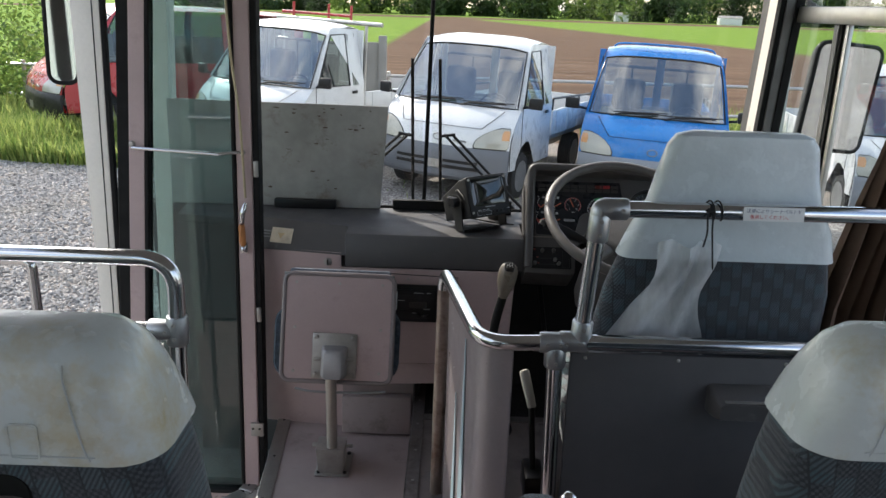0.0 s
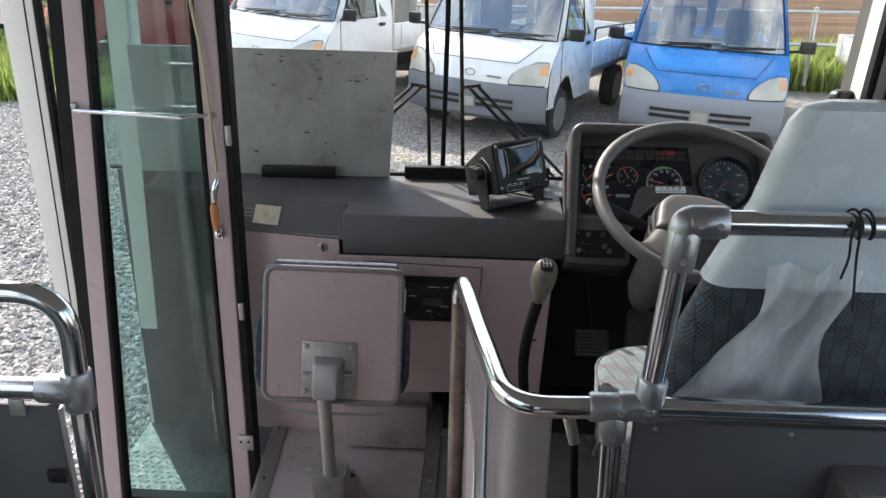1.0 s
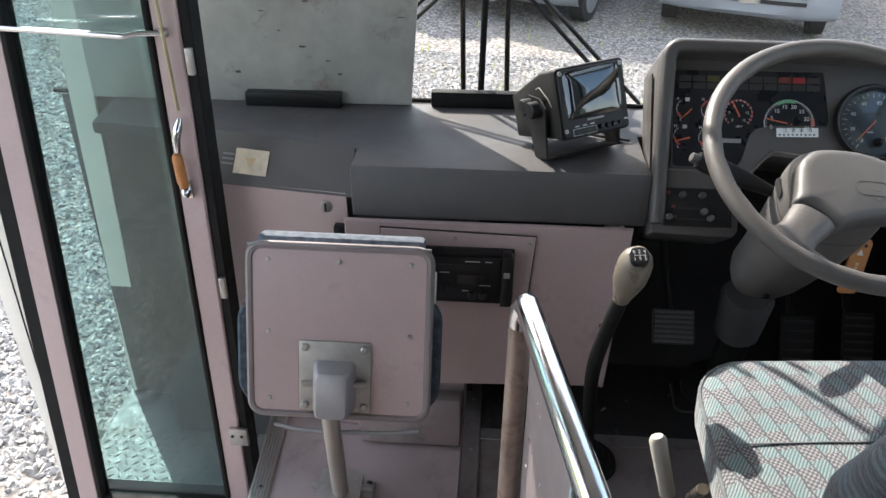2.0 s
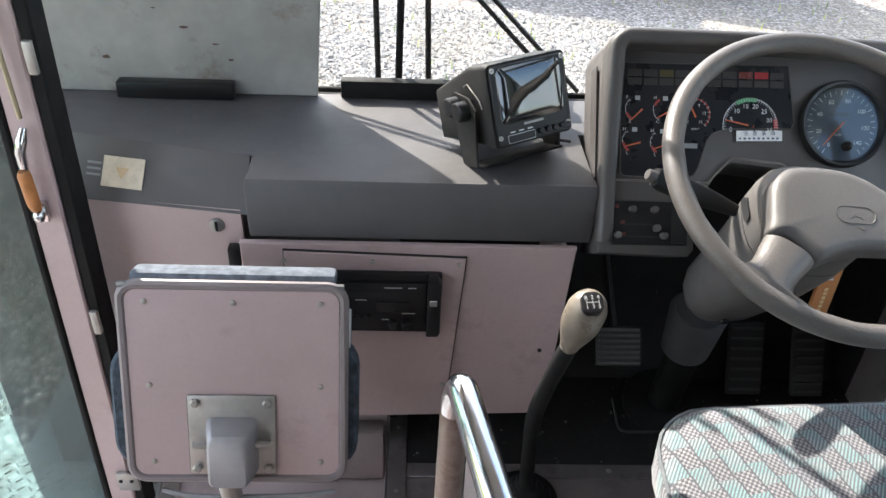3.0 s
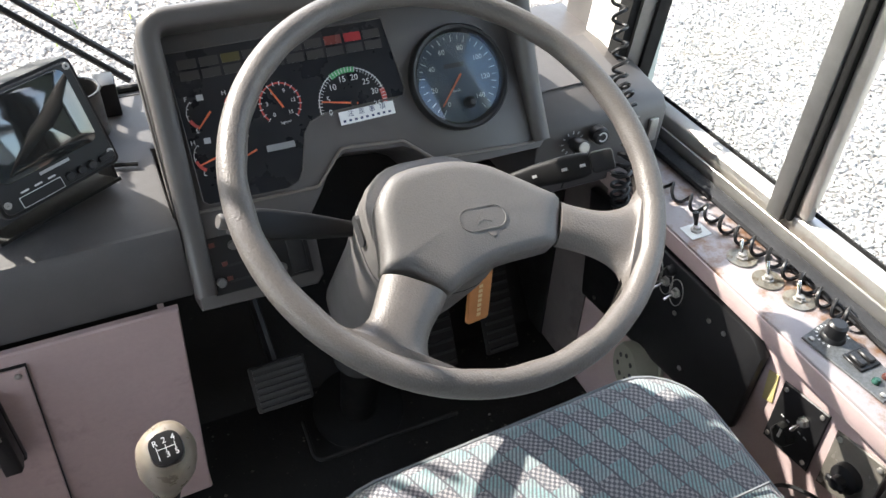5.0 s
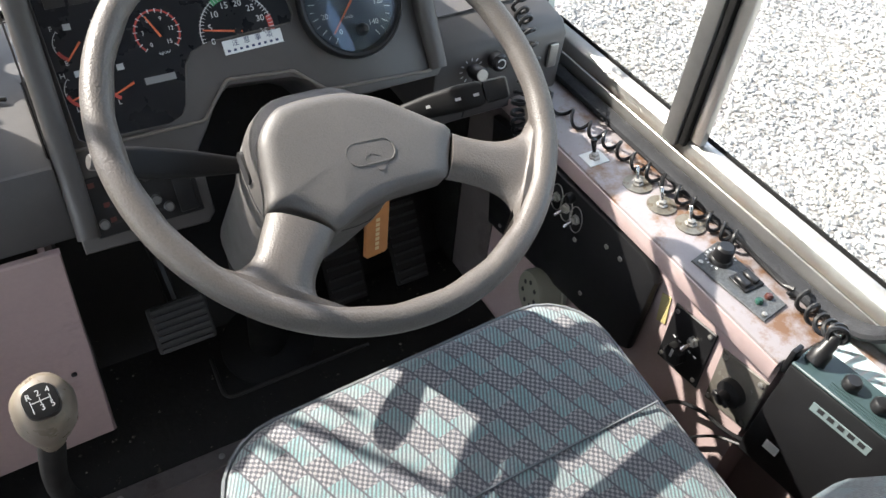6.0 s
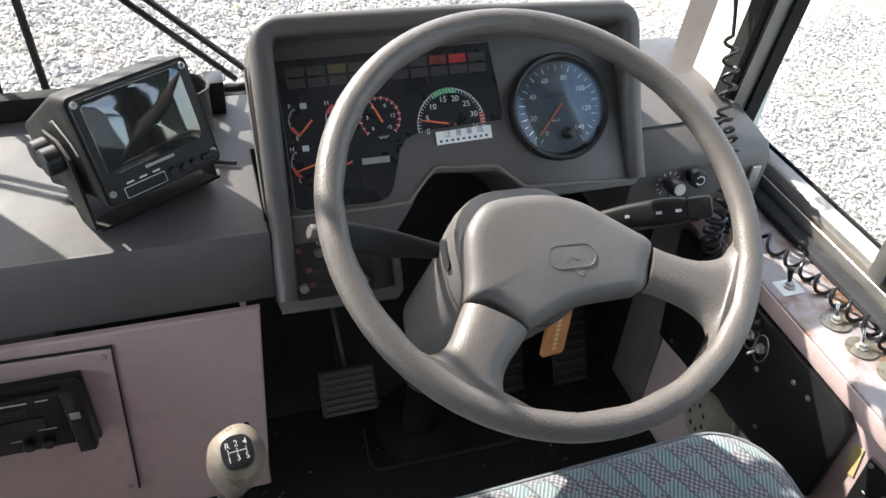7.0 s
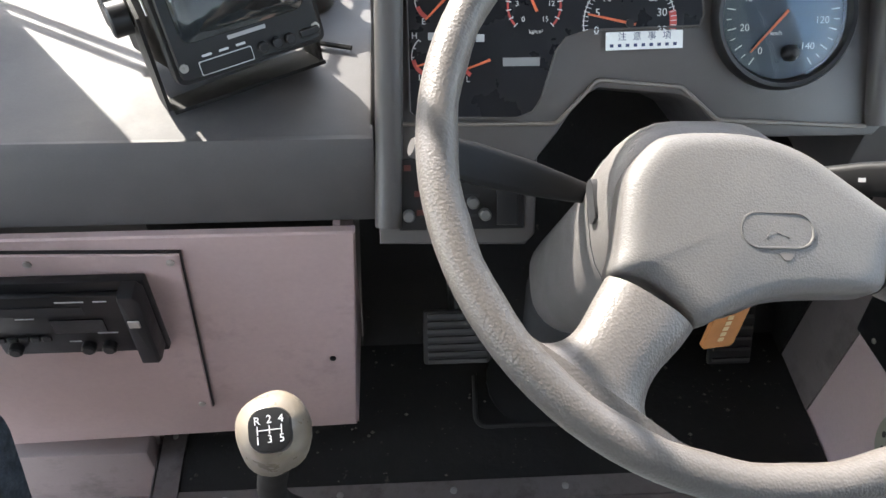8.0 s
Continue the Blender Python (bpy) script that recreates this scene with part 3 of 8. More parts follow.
# raised lozenges of the checker plate
bm = bmesh.new()
rnd = random.Random(3)
for (x0, x1, y0, y1, z) in ((-0.78, -0.51, 1.48, 2.33, -0.2048), (-0.63, -0.51, 2.34, 2.60, -0.1998), (-1.05, -0.80, 1.50, 2.42, -0.4298), (-1.045, -0.645, 2.44, 2.61, -0.2003)):
    i = 0
    y = y0
    while y < y1:
        x = x0 + (0.012 if i % 2 else 0)
        j = 0
        while x < x1:
            a = radians(45 if (i + j) % 2 else -45)
            m = Matrix.Translation((x, y, z)) @ Matrix.Rotation(a, 4, "Z")
            vs = [bm.verts.new(m @ Vector(p)) for p in ((-0.011, 0, 0), (0, -0.0028, 0), (0.011, 0, 0), (0, 0.0028, 0), (-0.005, 0, 0.0018), (0.005, 0, 0.0018))]
            for f in ((0, 1, 5, 4), (1, 2, 5), (2, 3, 4, 5), (3, 0, 4)):
                bm.faces.new([vs[k] for k in f])
            x += 0.024
            j += 1
        y += 0.024
        i += 1
solo("checker_pattern", bm, CHECKER, "raised lozenges of the checker plate", "step", kind="stuff", smooth=0)


def nosing(name, p, q, w, z, label):
    """A ribbed aluminium edging strip between two places."""
    p, q = Vector((*p, z)), Vector((*q, z))
    d = (q - p)
    m = plane_frame(p, d, Vector((0, 0, 1)).cross(d))
    th = thing(name, m, label, "trim", kind="structure", local=True)
    part("strip", box(bmesh.new(), (0, -w / 2, 0.0005), (d.length, w / 2, 0.004), 0.001, 1), ALU, th)
    for k in range(6):
        y = -w / 2 + w * (k + 0.7) / 6.4
        part("rib", box(bmesh.new(), (0.002, y - 0.0022, 0.0042), (d.length - 0.002, y + 0.0022, 0.0066)), ALU, th, smooth=0)
    n = max(2, int(d.length / 0.18))
    for k in range(n):
        part("screw", turned(bmesh.new(), [(0.0045, 0.004), (0.0045, 0.0075), (0.002, 0.0082)], Matrix.Translation((d.length * (k + 0.5) / n, 0, 0)), 8), BLACK, th)
    return th


nosing("edging_strip", (-0.522, 2.60), (-0.474, 1.90), 0.045, 0.0, "ribbed aluminium edging along the floor")
nosing("edging_strip", (-0.600, 2.46), (-0.628, 2.352), 0.05, -0.2, "ribbed aluminium edging of the step")
nosing("edging_strip", (-0.632, 2.345), (-0.792, 2.155), 0.05, -0.2045, "ribbed aluminium edging of the step, set on the slant")

# the driver's floor, a low platform edged with metal angles
slab("driver_platform", (-0.055, 1.4985, 0.0005), (0.955, 2.62, 0.112), PINK, "pinkish-grey side of the driver's low platform")
slab("driver_floor", (-0.0545, 1.4990, 0.1124), (0.9545, 2.3325, 0.119), DRIVER_VINYL, "dark worn vinyl floor round the driver's seat")
slab("driver_mat", (-0.0545, 2.3335, 0.1124), (0.9545, 2.62, 0.121), MAT, "dirty black rubber mat under the pedals")
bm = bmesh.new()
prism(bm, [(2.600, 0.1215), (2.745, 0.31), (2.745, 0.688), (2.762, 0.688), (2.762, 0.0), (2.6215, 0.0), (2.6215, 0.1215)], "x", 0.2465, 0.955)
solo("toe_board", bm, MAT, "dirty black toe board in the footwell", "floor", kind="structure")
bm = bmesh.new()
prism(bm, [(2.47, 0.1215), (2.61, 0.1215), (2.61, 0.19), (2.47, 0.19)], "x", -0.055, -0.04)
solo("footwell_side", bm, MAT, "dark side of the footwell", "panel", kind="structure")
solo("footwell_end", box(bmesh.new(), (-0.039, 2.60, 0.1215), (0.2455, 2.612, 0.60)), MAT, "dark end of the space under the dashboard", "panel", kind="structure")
trim = thing("floor_trim", Matrix.Translation((-0.06, 2.1, 0.1)), "worn metal angle along the edge of the driver's platform", "trim", kind="structure")
part("flange", box(bmesh.new(), (-0.0545, 1.4990, 0.1214), (-0.018, 2.56, 0.1240), 0.001, 1), WORN_ANGLE, trim)
part("upstand", box(bmesh.new(), (-0.0585, 1.4990, 0.086), (-0.0553, 2.43, 0.1240), 0.001, 1), WORN_ANGLE, trim)
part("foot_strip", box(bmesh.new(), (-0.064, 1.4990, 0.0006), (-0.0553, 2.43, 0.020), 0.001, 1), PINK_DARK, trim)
for k in range(5):
    part("screw", turned(bmesh.new(), [(0.0045, 0.1240), (0.0045, 0.1256), (0.002, 0.1266)], Matrix.Translation((-0.036, 1.80 + 0.16 * k, 0)), 8), STEEL, trim)
strip = thing("mat_strip", Matrix.Translation((0.4, 2.333, 0.12)), "scuffed metal strip along the edge of the rubber mat", "trim", kind="structure")
part("strip", box(bmesh.new(), (-0.0175, 2.316, 0.1190), (0.9540, 2.350, 0.1236), 0.001, 1), WORN_ANGLE, strip)
for k in range(6):
    part("screw", turned(bmesh.new(), [(0.0055, 0.1236), (0.0055, 0.1250), (0.002, 0.1262)], Matrix.Translation((0.05 + 0.165 * k, 2.3335, 0)), 8), STEEL, strip)
bm = bmesh.new()
tube(bm, bend([(0.427, 2.53, 0.124), (0.422, 2.437, 0.124), (0.70, 2.437, 0.124)], 0.02), 0.004, 8)
solo("floor_hatch_rim", bm, PEDAL, "raised rim of a hatch in the floor mat", "hatch", kind="structure")

# ---- dashboard ----
dash = thing("dashboard", Matrix.Translation((0, 2.6, 0.3)), "dark grey dashboard with pinkish-grey metal front panels", "dashboard")
bm = bmesh.new()
prism(bm, [(-0.283, 2.412), (0.284, 2.418), (0.284, 2.60), (1.0, 2.60), (1.0, 2.7575), (-0.90, 2.7575), (-0.88, 2.59), (-0.63, 2.555), (-0.287, 2.492)], "z", 0.690, 0.720, 0.006)
part("top", bm, DASH, dash, "matt dark grey vinyl top")
bm = bmesh.new()
prism(bm, [(2.410, 0.612), (2.404, 0.640), (2.406, 0.710), (2.414, 0.7185), (2.436, 0.7185), (2.436, 0.612)], "x", -0.2855, 0.286, 0.004)
part("lip", bm, DASH, dash, "deep padded front edge")
bm = bmesh.new()
loft(bm, [[(-0.615, 2.537, 0.735), (-0.615, 2.470, 0.645), (-0.615, 2.482, 0.640), (-0.615, 2.550, 0.722)],
          [(-0.288, 2.482, 0.7235), (-0.288, 2.427, 0.642), (-0.288, 2.439, 0.636), (-0.288, 2.496, 0.712)]])
side_trim = part("side_trim", bm, DASH_B, dash, "sloping dark trim strip beside the door")
m = plane_frame((-0.505, 2.4850, 0.6845), (0.327, -0.050, -0.008), (0, 0.063, 0.088))
part("label", box(bmesh.new(), (-0.034, -0.026, 0.0006), (0.038, 0.026, 0.0014), m=m), surface("yellowed_label", (0.66, 0.57, 0.43), 0.3, vary=0.2, big=30, bump=0), side_trim, "pale yellowed label")
part("label_mark", prism(bmesh.new(), [(-0.012, 0.008), (0.012, 0.008), (0.0, -0.012)], "z", 0.0014, 0.0018, m=m), surface("faded_orange", (0.62, 0.45, 0.25), 0.6, bump=0), side_trim)
for k in range(3):
    part("label_text", box(bmesh.new(), (-0.062, 0.010 - 0.010 * k, 0.0006), (-0.037, 0.014 - 0.010 * k, 0.0010), m=m), surface("grey_print", (0.2, 0.2, 0.2), 0.6, bump=0), side_trim)
# metal front panels
bm = bmesh.new()
prism(bm, [(-0.300, 0.20), (0.244, 0.222), (0.262, 0.611), (-0.300, 0.611)], "y", 2.392, 2.404, 0.002, 1)
part("front_panel", bm, PINK, dash, "pinkish-grey metal front panel")
bm = bmesh.new()
prism(bm, [(2.404, 0.21), (2.60, 0.19), (2.60, 0.61), (2.404, 0.61)], "x", 0.238, 0.246)
part("end_panel", bm, PINK, dash)
bm = bmesh.new()
loft(bm, [[(-0.62, 2.50, 0.0), (-0.62, 2.474, 0.648), (-0.62, 2.486, 0.648), (-0.62, 2.512, 0.0)],
          [(-0.302, 2.47, 0.0), (-0.302, 2.432, 0.648), (-0.302, 2.444, 0.648), (-0.302, 2.482, 0.0)]])
part("side_panel", bm, PINK, dash, "pinkish-grey metal panel beside the door")
bm = bmesh.new()
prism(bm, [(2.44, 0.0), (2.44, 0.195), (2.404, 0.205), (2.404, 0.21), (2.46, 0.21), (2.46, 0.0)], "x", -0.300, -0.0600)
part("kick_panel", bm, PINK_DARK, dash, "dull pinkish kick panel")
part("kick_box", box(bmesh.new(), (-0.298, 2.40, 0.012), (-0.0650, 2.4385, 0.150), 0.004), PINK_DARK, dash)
# hatch round the radio, with its dark joint
bm = bmesh.new()
prism(bm, [(-0.2335, 0.2812), (0.0583, 0.2892), (0.0783, 0.5915), (-0.2293, 0.6006)], "y", 2.388, 2.3915)
part("hatch_joint", bm, BLACK, dash)
bm = bmesh.new()
prism(bm, [(-0.2315, 0.2830), (0.0565, 0.2910), (0.0765, 0.5900), (-0.2275, 0.5990)], "y", 2.3845, 2.3885, 0.001, 1)
hatch = part("radio_hatch", bm, PINK, dash, "screwed hatch round the radio")
for x, z in ((-0.228, 0.582), (0.066, 0.580), (0.046, 0.303), (-0.230, 0.296), (-0.08, 0.583)):
    part("screw", turned(bmesh.new(), [(0.0045, 0.0), (0.0045, 0.002), (0.0015, 0.003)], toward((x, 2.3845, z), (0, -1, 0)), 10), STEEL, hatch)
part("screw", turned(bmesh.new(), [(0.004, 0.0), (0.004, 0.002), (0.0015, 0.003)], toward((0.222, 2.392, 0.385), (0, -1, 0)), 10), BLACK, dash)
bolt = part("quarter_turn_bolt", turned(bmesh.new(), [(0.013, 0.0), (0.013, 0.003), (0.010, 0.0045)], toward((-0.345, 2.437, 0.615), (0.1, -1, 0)), 16), STEEL, dash, "slotted steel quarter-turn bolt")
part("slot", box(bmesh.new(), (-0.347, 2.4305, 0.606), (-0.343, 2.4325, 0.624)), BLACK, bolt)
part("bolt", turned(bmesh.new(), [(0.006, 0.0), (0.006, 0.003), (0.002, 0.005)], toward((-0.575, 2.459, 0.645), (0.1, -1, 0)), 12), STEEL, dash)
part("catch", box(bmesh.new(), (-0.330, 2.418, 0.535), (-0.300, 2.444, 0.578), 0.004), BLACK, dash, "small black plastic catch")
part("cable_cover", box(bmesh.new(), (-0.575, 2.706, 0.7205), (-0.358, 2.735, 0.752), 0.003), BLACK, dash, "black cover box")
part("wiper_motor_cover", box(bmesh.new(), (-0.158, 2.732, 0.7205), (0.060, 2.7565, 0.756), 0.003), RUBBER, dash, "black cover box")
part("cable_cover", box(bmesh.new(), (0.235, 2.700, 0.7205), (0.262, 2.74, 0.772), 0.003), BLACK, dash)

# radio
radio = thing("car_radio", Matrix.Translation((-0.03, 2.385, 0.53)), "black cassette radio in a bracket, set in the dashboard", "radio")
part("surround", box(bmesh.new(), (-0.150, 2.372, 0.440), (0.037, 2.3842, 0.566), 0.003), BLACK, radio)
face = part("face", box(bmesh.new(), (-0.142, 2.364, 0.455), (0.011, 2.3719, 0.552), 0.002), surface("dark_radio_face", (0.010, 0.010, 0.011), 0.45, bump=0.05), radio)
part("cassette_slot", box(bmesh.new(), (-0.135, 2.3625, 0.522), (-0.035, 2.3639, 0.536)), INK_BLACK, face)
part("display", box(bmesh.new(), (-0.075, 2.3622, 0.492), (-0.018, 2.3639, 0.514)), surface("dark_radio_glass", (0.012, 0.014, 0.013), 0.16, vary=0.1, bump=0), face)
for k in range(5):
    part("button", box(bmesh.new(), (-0.142 + 0.0125 * k, 2.3605, 0.478), (-0.132 + 0.0125 * k, 2.3639, 0.486), 0.001, 1), BLACK, face)
for x in (-0.125, -0.045, -0.022):
    part("dial_knob", turned(bmesh.new(), [(0.008, 0), (0.008, 0.008), (0.006, 0.010)], toward((x, 2.3639, 0.467), (0, -1, 0)), 14), BLACK, face)
for x0, x1, z in ((-0.06, -0.03, 0.5425), (-0.02, -0.006, 0.5425), (-0.11, -0.09, 0.516), (-0.03, -0.008, 0.488), (-0.065, -0.052, 0.474)):
    part("print", box(bmesh.new(), (x0, 2.3632, z), (x1, 2.3639, z + 0.0016)), DIAL_WHITE, face)
prof = [(0.012, 0.450), (0.032, 0.450), (0.036, 0.457), (0.036, 0.560), (0.030, 0.568), (0.014, 0.568), (0.0125, 0.560)]
part("handle", prism(bmesh.new(), prof, "y", 2.346, 2.3722, 0.004), BLACK, radio, "thick black pull bar")
part("latch", box(bmesh.new(), (0.0165, 2.3435, 0.520), (0.0290, 2.3458, 0.532), 0.001, 1), STEEL, radio, "small worn metal catch")

# instrument binnacle, facing the driver on the slant
CL = plane_frame((0.554, 2.468, 0.782), (1, 0, 0), (0, 0.577, 0.817))
cl = thing("instrument_cluster", CL, "charcoal plastic instrument cluster with round gauges", "instrument cluster", local=True)
shell = [(-0.266, -0.190), (-0.118, -0.194), (-0.108, -0.183), (-0.106, -0.105), (-0.086, -0.080), (-0.064, -0.047), (-0.045, -0.038), (0.036, -0.046), (0.053, -0.054), (0.073, -0.078), (0.092, -0.089),
         (0.240, -0.089), (0.250, -0.078), (0.245, 0.138), (0.232, 0.154), (0.21, 0.158), (-0.235, 0.168), (-0.254, 0.160), (-0.263, 0.142)]
part("housing", prism(bmesh.new(), shell, "z", -0.135, 0.0, 0.004), DASH_B, cl)
# hood that stands out round the dials, deepest along the top
path = bend([(-0.2565, -0.172, 0.012), (-0.2530, -0.06, 0.016), (-0.2485, 0.1565, 0.052), (-0.02, 0.1535, 0.054), (0.2330, 0.1450, 0.050), (0.2385, 0.0, 0.020), (0.2420, -0.079, 0.012)], 0.026, 6)
rings = []
for i, (u, v, d) in enumerate(path):
    p, q = path[max(i - 1, 0)], path[min(i + 1, len(path) - 1)]
    t = Vector((q[0] - p[0], q[1] - p[1])).normalized()
    nx, ny = -t.y, t.x
    side = [(1.0, -0.01), (1.0, d - 0.016), (0.93, d - 0.008), (0.72, d - 0.003), (0.35, d), (-0.30, d), (-0.72, d - 0.002), (-0.95, d - 0.007), (-1.0, d - 0.014), (-1.0, -0.01)]
    rings.append([(u + nx * 0.0135 * f, v + ny * 0.0135 * f, z) for f, z in side])
part("hood", loft(bmesh.new(), rings), DASH_B, cl)
bm = bmesh.new()
tube(bm, bend([(0.236, 0.05, 0.002), (0.236, -0.080, 0.002), (0.075, -0.071, 0.002), (0.037, -0.038, 0.002), (-0.048, -0.030, 0.002), (-0.088, -0.072, 0.002), (-0.246, -0.070, 0.002)], 0.012, 4), 0.0022, 6)
part("raised_edge", bm, surface("worn_plastic_edge", (0.16, 0.14, 0.125), 0.5, bump=0.1), cl)
lens_pts = [(-0.234, 0.122), (0.043, 0.124), (0.0545, 0.030), (0.050, 0.020), (-0.058, 0.017), (-0.080, 0.010), (-0.090, -0.002), (-0.104, -0.048), (-0.112, -0.060), (-0.128, -0.066), (-0.226, -0.064), (-0.233, -0.058)]
lens = part("dial_panel", prism(bmesh.new(), lens_pts, "z", 0.0004, 0.004, 0.001, 1), DIAL, cl, "glossy black dial panel")
bm = bmesh.new()
tube(bm, [(*p, 0.004) for p in lens_pts], 0.0014, 6, closed=True)
part("dial_rim", bm, DASH_B, cl)
E0 = 0.0046


def arc(bm, c, r0, r1, a0, a1, z, n=20):
    vs = [[bm.verts.new((c[0] + r * math.cos(radians(a0 + (a1 - a0) * k / n)), c[1] + r * math.sin(radians(a0 + (a1 - a0) * k / n)), z)) for k in range(n + 1)] for r in (r0, r1)]
    for k in range(n):
        bm.faces.new((vs[0][k], vs[0][k + 1], vs[1][k + 1], vs[1][k]))
    return bm


def ticks(bm, c, r0, r1, a0, a1, n, w, z):
    for k in range(n + 1):
        a = radians(a0 + (a1 - a0) * k / n)
        d, s = Vector((math.cos(a), math.sin(a), 0)), Vector((-math.sin(a), math.cos(a), 0)) * w / 2
        o = Vector((c[0], c[1], z))
        bm.faces.new([bm.verts.new(o + d * r + s * q) for r, q in ((r0, -1), (r1, -1), (r1, 1), (r0, 1))])
    return bm


def needle(c, a, r, parent, z):
    m = Matrix.Translation((c[0], c[1], z)) @ Matrix.Rotation(radians(a), 4, "Z")
    nd = part("needle", prism(bmesh.new(), [(-0.006, -0.0013), (r, -0.0008), (r, 0.0008), (-0.006, 0.0013)], "z", 0.0, 0.0012, m=m), NEEDLE, parent)
    return nd


def numbers(words, c, r, a0, a1, size, parent, z):
    for k, w in enumerate(words):
        a = radians(a0 + (a1 - a0) * k / max(1, len(words) - 1))
        letters("numeral", w, size, Matrix.Translation((c[0] + r * math.cos(a), c[1] + r * math.sin(a), z)), DIAL_WHITE, parent, 0.0001)


# small gauges
for nm, c, top, bot, na, red in (("fuel_gauge", (-0.206, 0.046), "F", "E", 225, (200, 240)), ("temperature_gauge", (-0.160, 0.046), "H", "C", 210, (120, 160)), ("battery_gauge", (-0.210, -0.006), "H", "L", 195, (190, 240)), ("oil_gauge", (-0.164, -0.008), "H", "L", 200, (200, 240))):
    g = part(nm, arc(bmesh.new(), c, 0.0196, 0.0204, 130, 235, E0), DIAL_WHITE, lens, "small gauge with a white scale", smooth=0)
    part("scale", ticks(bmesh.new(), c, 0.0175, 0.0204, 130, 235, 4, 0.0008, E0 + 0.0002), DIAL_WHITE, g, smooth=0)
    part("red_zone", arc(bmesh.new(), c, 0.0165, 0.0204, *red, E0 + 0.0003), DIAL_RED, g, smooth=0)
    nd = needle((c[0] + 0.004, c[1] - 0.004), na, 0.020, g, E0)
    letters("numeral", top, 0.008, Matrix.Translation((c[0] - 0.017, c[1] + 0.019, E0)), DIAL_WHITE, g, 0.0001)
    letters("numeral", bot, 0.008, Matrix.Translation((c[0] - 0.012, c[1] - 0.020, E0)), DIAL_WHITE, g, 0.0001)
    part("symbol", box(bmesh.new(), (c[0] - 0.004, c[1] + 0.015, E0), (c[0] + 0.004, c[1] + 0.022, E0 + 0.0003)), surface("grey_symbol", (0.4, 0.41, 0.42), 0.5, bump=0), g)
ag = part("air_gauge", arc(bmesh.new(), (-0.112, 0.040), 0.0245, 0.0265, -45, 225, E0, 30), DIAL_RED, lens, "small round air gauge with red zones", smooth=0)
part("scale", ticks(bmesh.new(), (-0.112, 0.040), 0.0225, 0.0275, -45, 225, 15, 0.0009, E0 + 0.0002), DIAL_WHITE, ag, smooth=0)
numbers(["0", "3", "6", "9", "12", "15"], (-0.112, 0.040), 0.0165, 230, -50, 0.0068, ag, E0)
letters("numeral", "kg/cm²", 0.005, Matrix.Translation((-0.110, 0.016, E0)), DIAL_WHITE, ag, 0.0001)
needle((-0.112, 0.040), 115, 0.022, ag, E0)
TC = (-0.019, 0.023)
tg = part("rev_counter", arc(bmesh.new(), TC, 0.0445, 0.0455, -8, 188, E0, 36), DIAL_WHITE, lens, "rev counter with green and red zones", smooth=0)
part("green_zone", arc(bmesh.new(), TC, 0.0395, 0.0465, 76, 122, E0 + 0.0002), DIAL_GREEN, tg, smooth=0)
part("red_zone", arc(bmesh.new(), TC, 0.0395, 0.0465, -8, 16, E0 + 0.0002), DIAL_RED, tg, smooth=0)
part("scale", ticks(bmesh.new(), TC, 0.0405, 0.0465, -8, 188, 35, 0.0007, E0 + 0.0004), DIAL_WHITE, tg, smooth=0)
numbers(["0", "5", "10", "15", "20", "25", "30", "35"], TC, 0.0330, 192, -12, 0.0105, tg, E0 + 0.0004)
needle(TC, 168, 0.042, tg, E0 + 0.0006)
part("hub", turned(bmesh.new(), [(0.004, E0), (0.004, E0 + 0.003)], Matrix.Translation((TC[0], TC[1], 0)), 12), BLACK, tg)
# warning lights
for r in range(2):
    for k in range(10):
        u, v = -0.222 + 0.0262 * k, 0.106 - 0.014 * r
        pick = {(0, 2): AMBER, (0, 7): RED_DIM, (0, 8): RED_LENS}.get((r, k))
        part("warning_light", box(bmesh.new(), (u, v - 0.0055, 0.0040), (u + 0.0225, v + 0.0055, 0.0047)), pick or LAMP_DIM, lens, "lit red warning light" if pick is RED_LENS else "")
part("badge", box(bmesh.new(), (-0.142, -0.016, 0.0040), (-0.106, -0.008, 0.0047)), surface("grey_badge", (0.22, 0.225, 0.23), 0.4, bump=0), lens, "grey raised badge")
# speedometer
SC = (0.1345, 0.0295)
sp = part("speedometer", turned(bmesh.new(), [(0.072, 0.0), (0.0718, 0.010), (0.069, 0.0145), (0.065, 0.0135), (0.0612, 0.0016), (0.0, 0.0016)], Matrix.Translation((*SC, 0)), 48), BLACK, cl, "round speedometer with a black bezel")
part("dial_face", turned(bmesh.new(), [(0.0605, 0.0017), (0.0605, 0.0026), (0.0, 0.0026)], Matrix.Translation((*SC, 0)), 40), DIAL_BLUE, sp, "dial face with the glass's blue reflection in its colour")
ZS = 0.003
part("scale", ticks(bmesh.new(), SC, 0.0515, 0.0570, 236, -56, 28, 0.0008, ZS), DIAL_WHITE, sp, smooth=0)
part("scale", ticks(bmesh.new(), SC, 0.0485, 0.0570, 236, -56, 14, 0.0011, ZS + 0.0001), DIAL_WHITE, sp, smooth=0)
numbers(["0", "20", "40", "60", "80", "100", "120", "140"], SC, 0.0400, 238, -48, 0.0098, sp, ZS)
needle(SC, 228, 0.047, sp, ZS + 0.001)
part("trip_counter", box(bmesh.new(), (SC[0] - 0.018, SC[1] + 0.014, ZS - 0.0004), (SC[0] + 0.012, SC[1] + 0.020, ZS + 0.0002)), INK_BLACK, sp)
letters("numeral", "km/h", 0.006, Matrix.Translation((SC[0] - 0.006, SC[1] - 0.017, ZS)), DIAL_WHITE, sp, 0.0001)
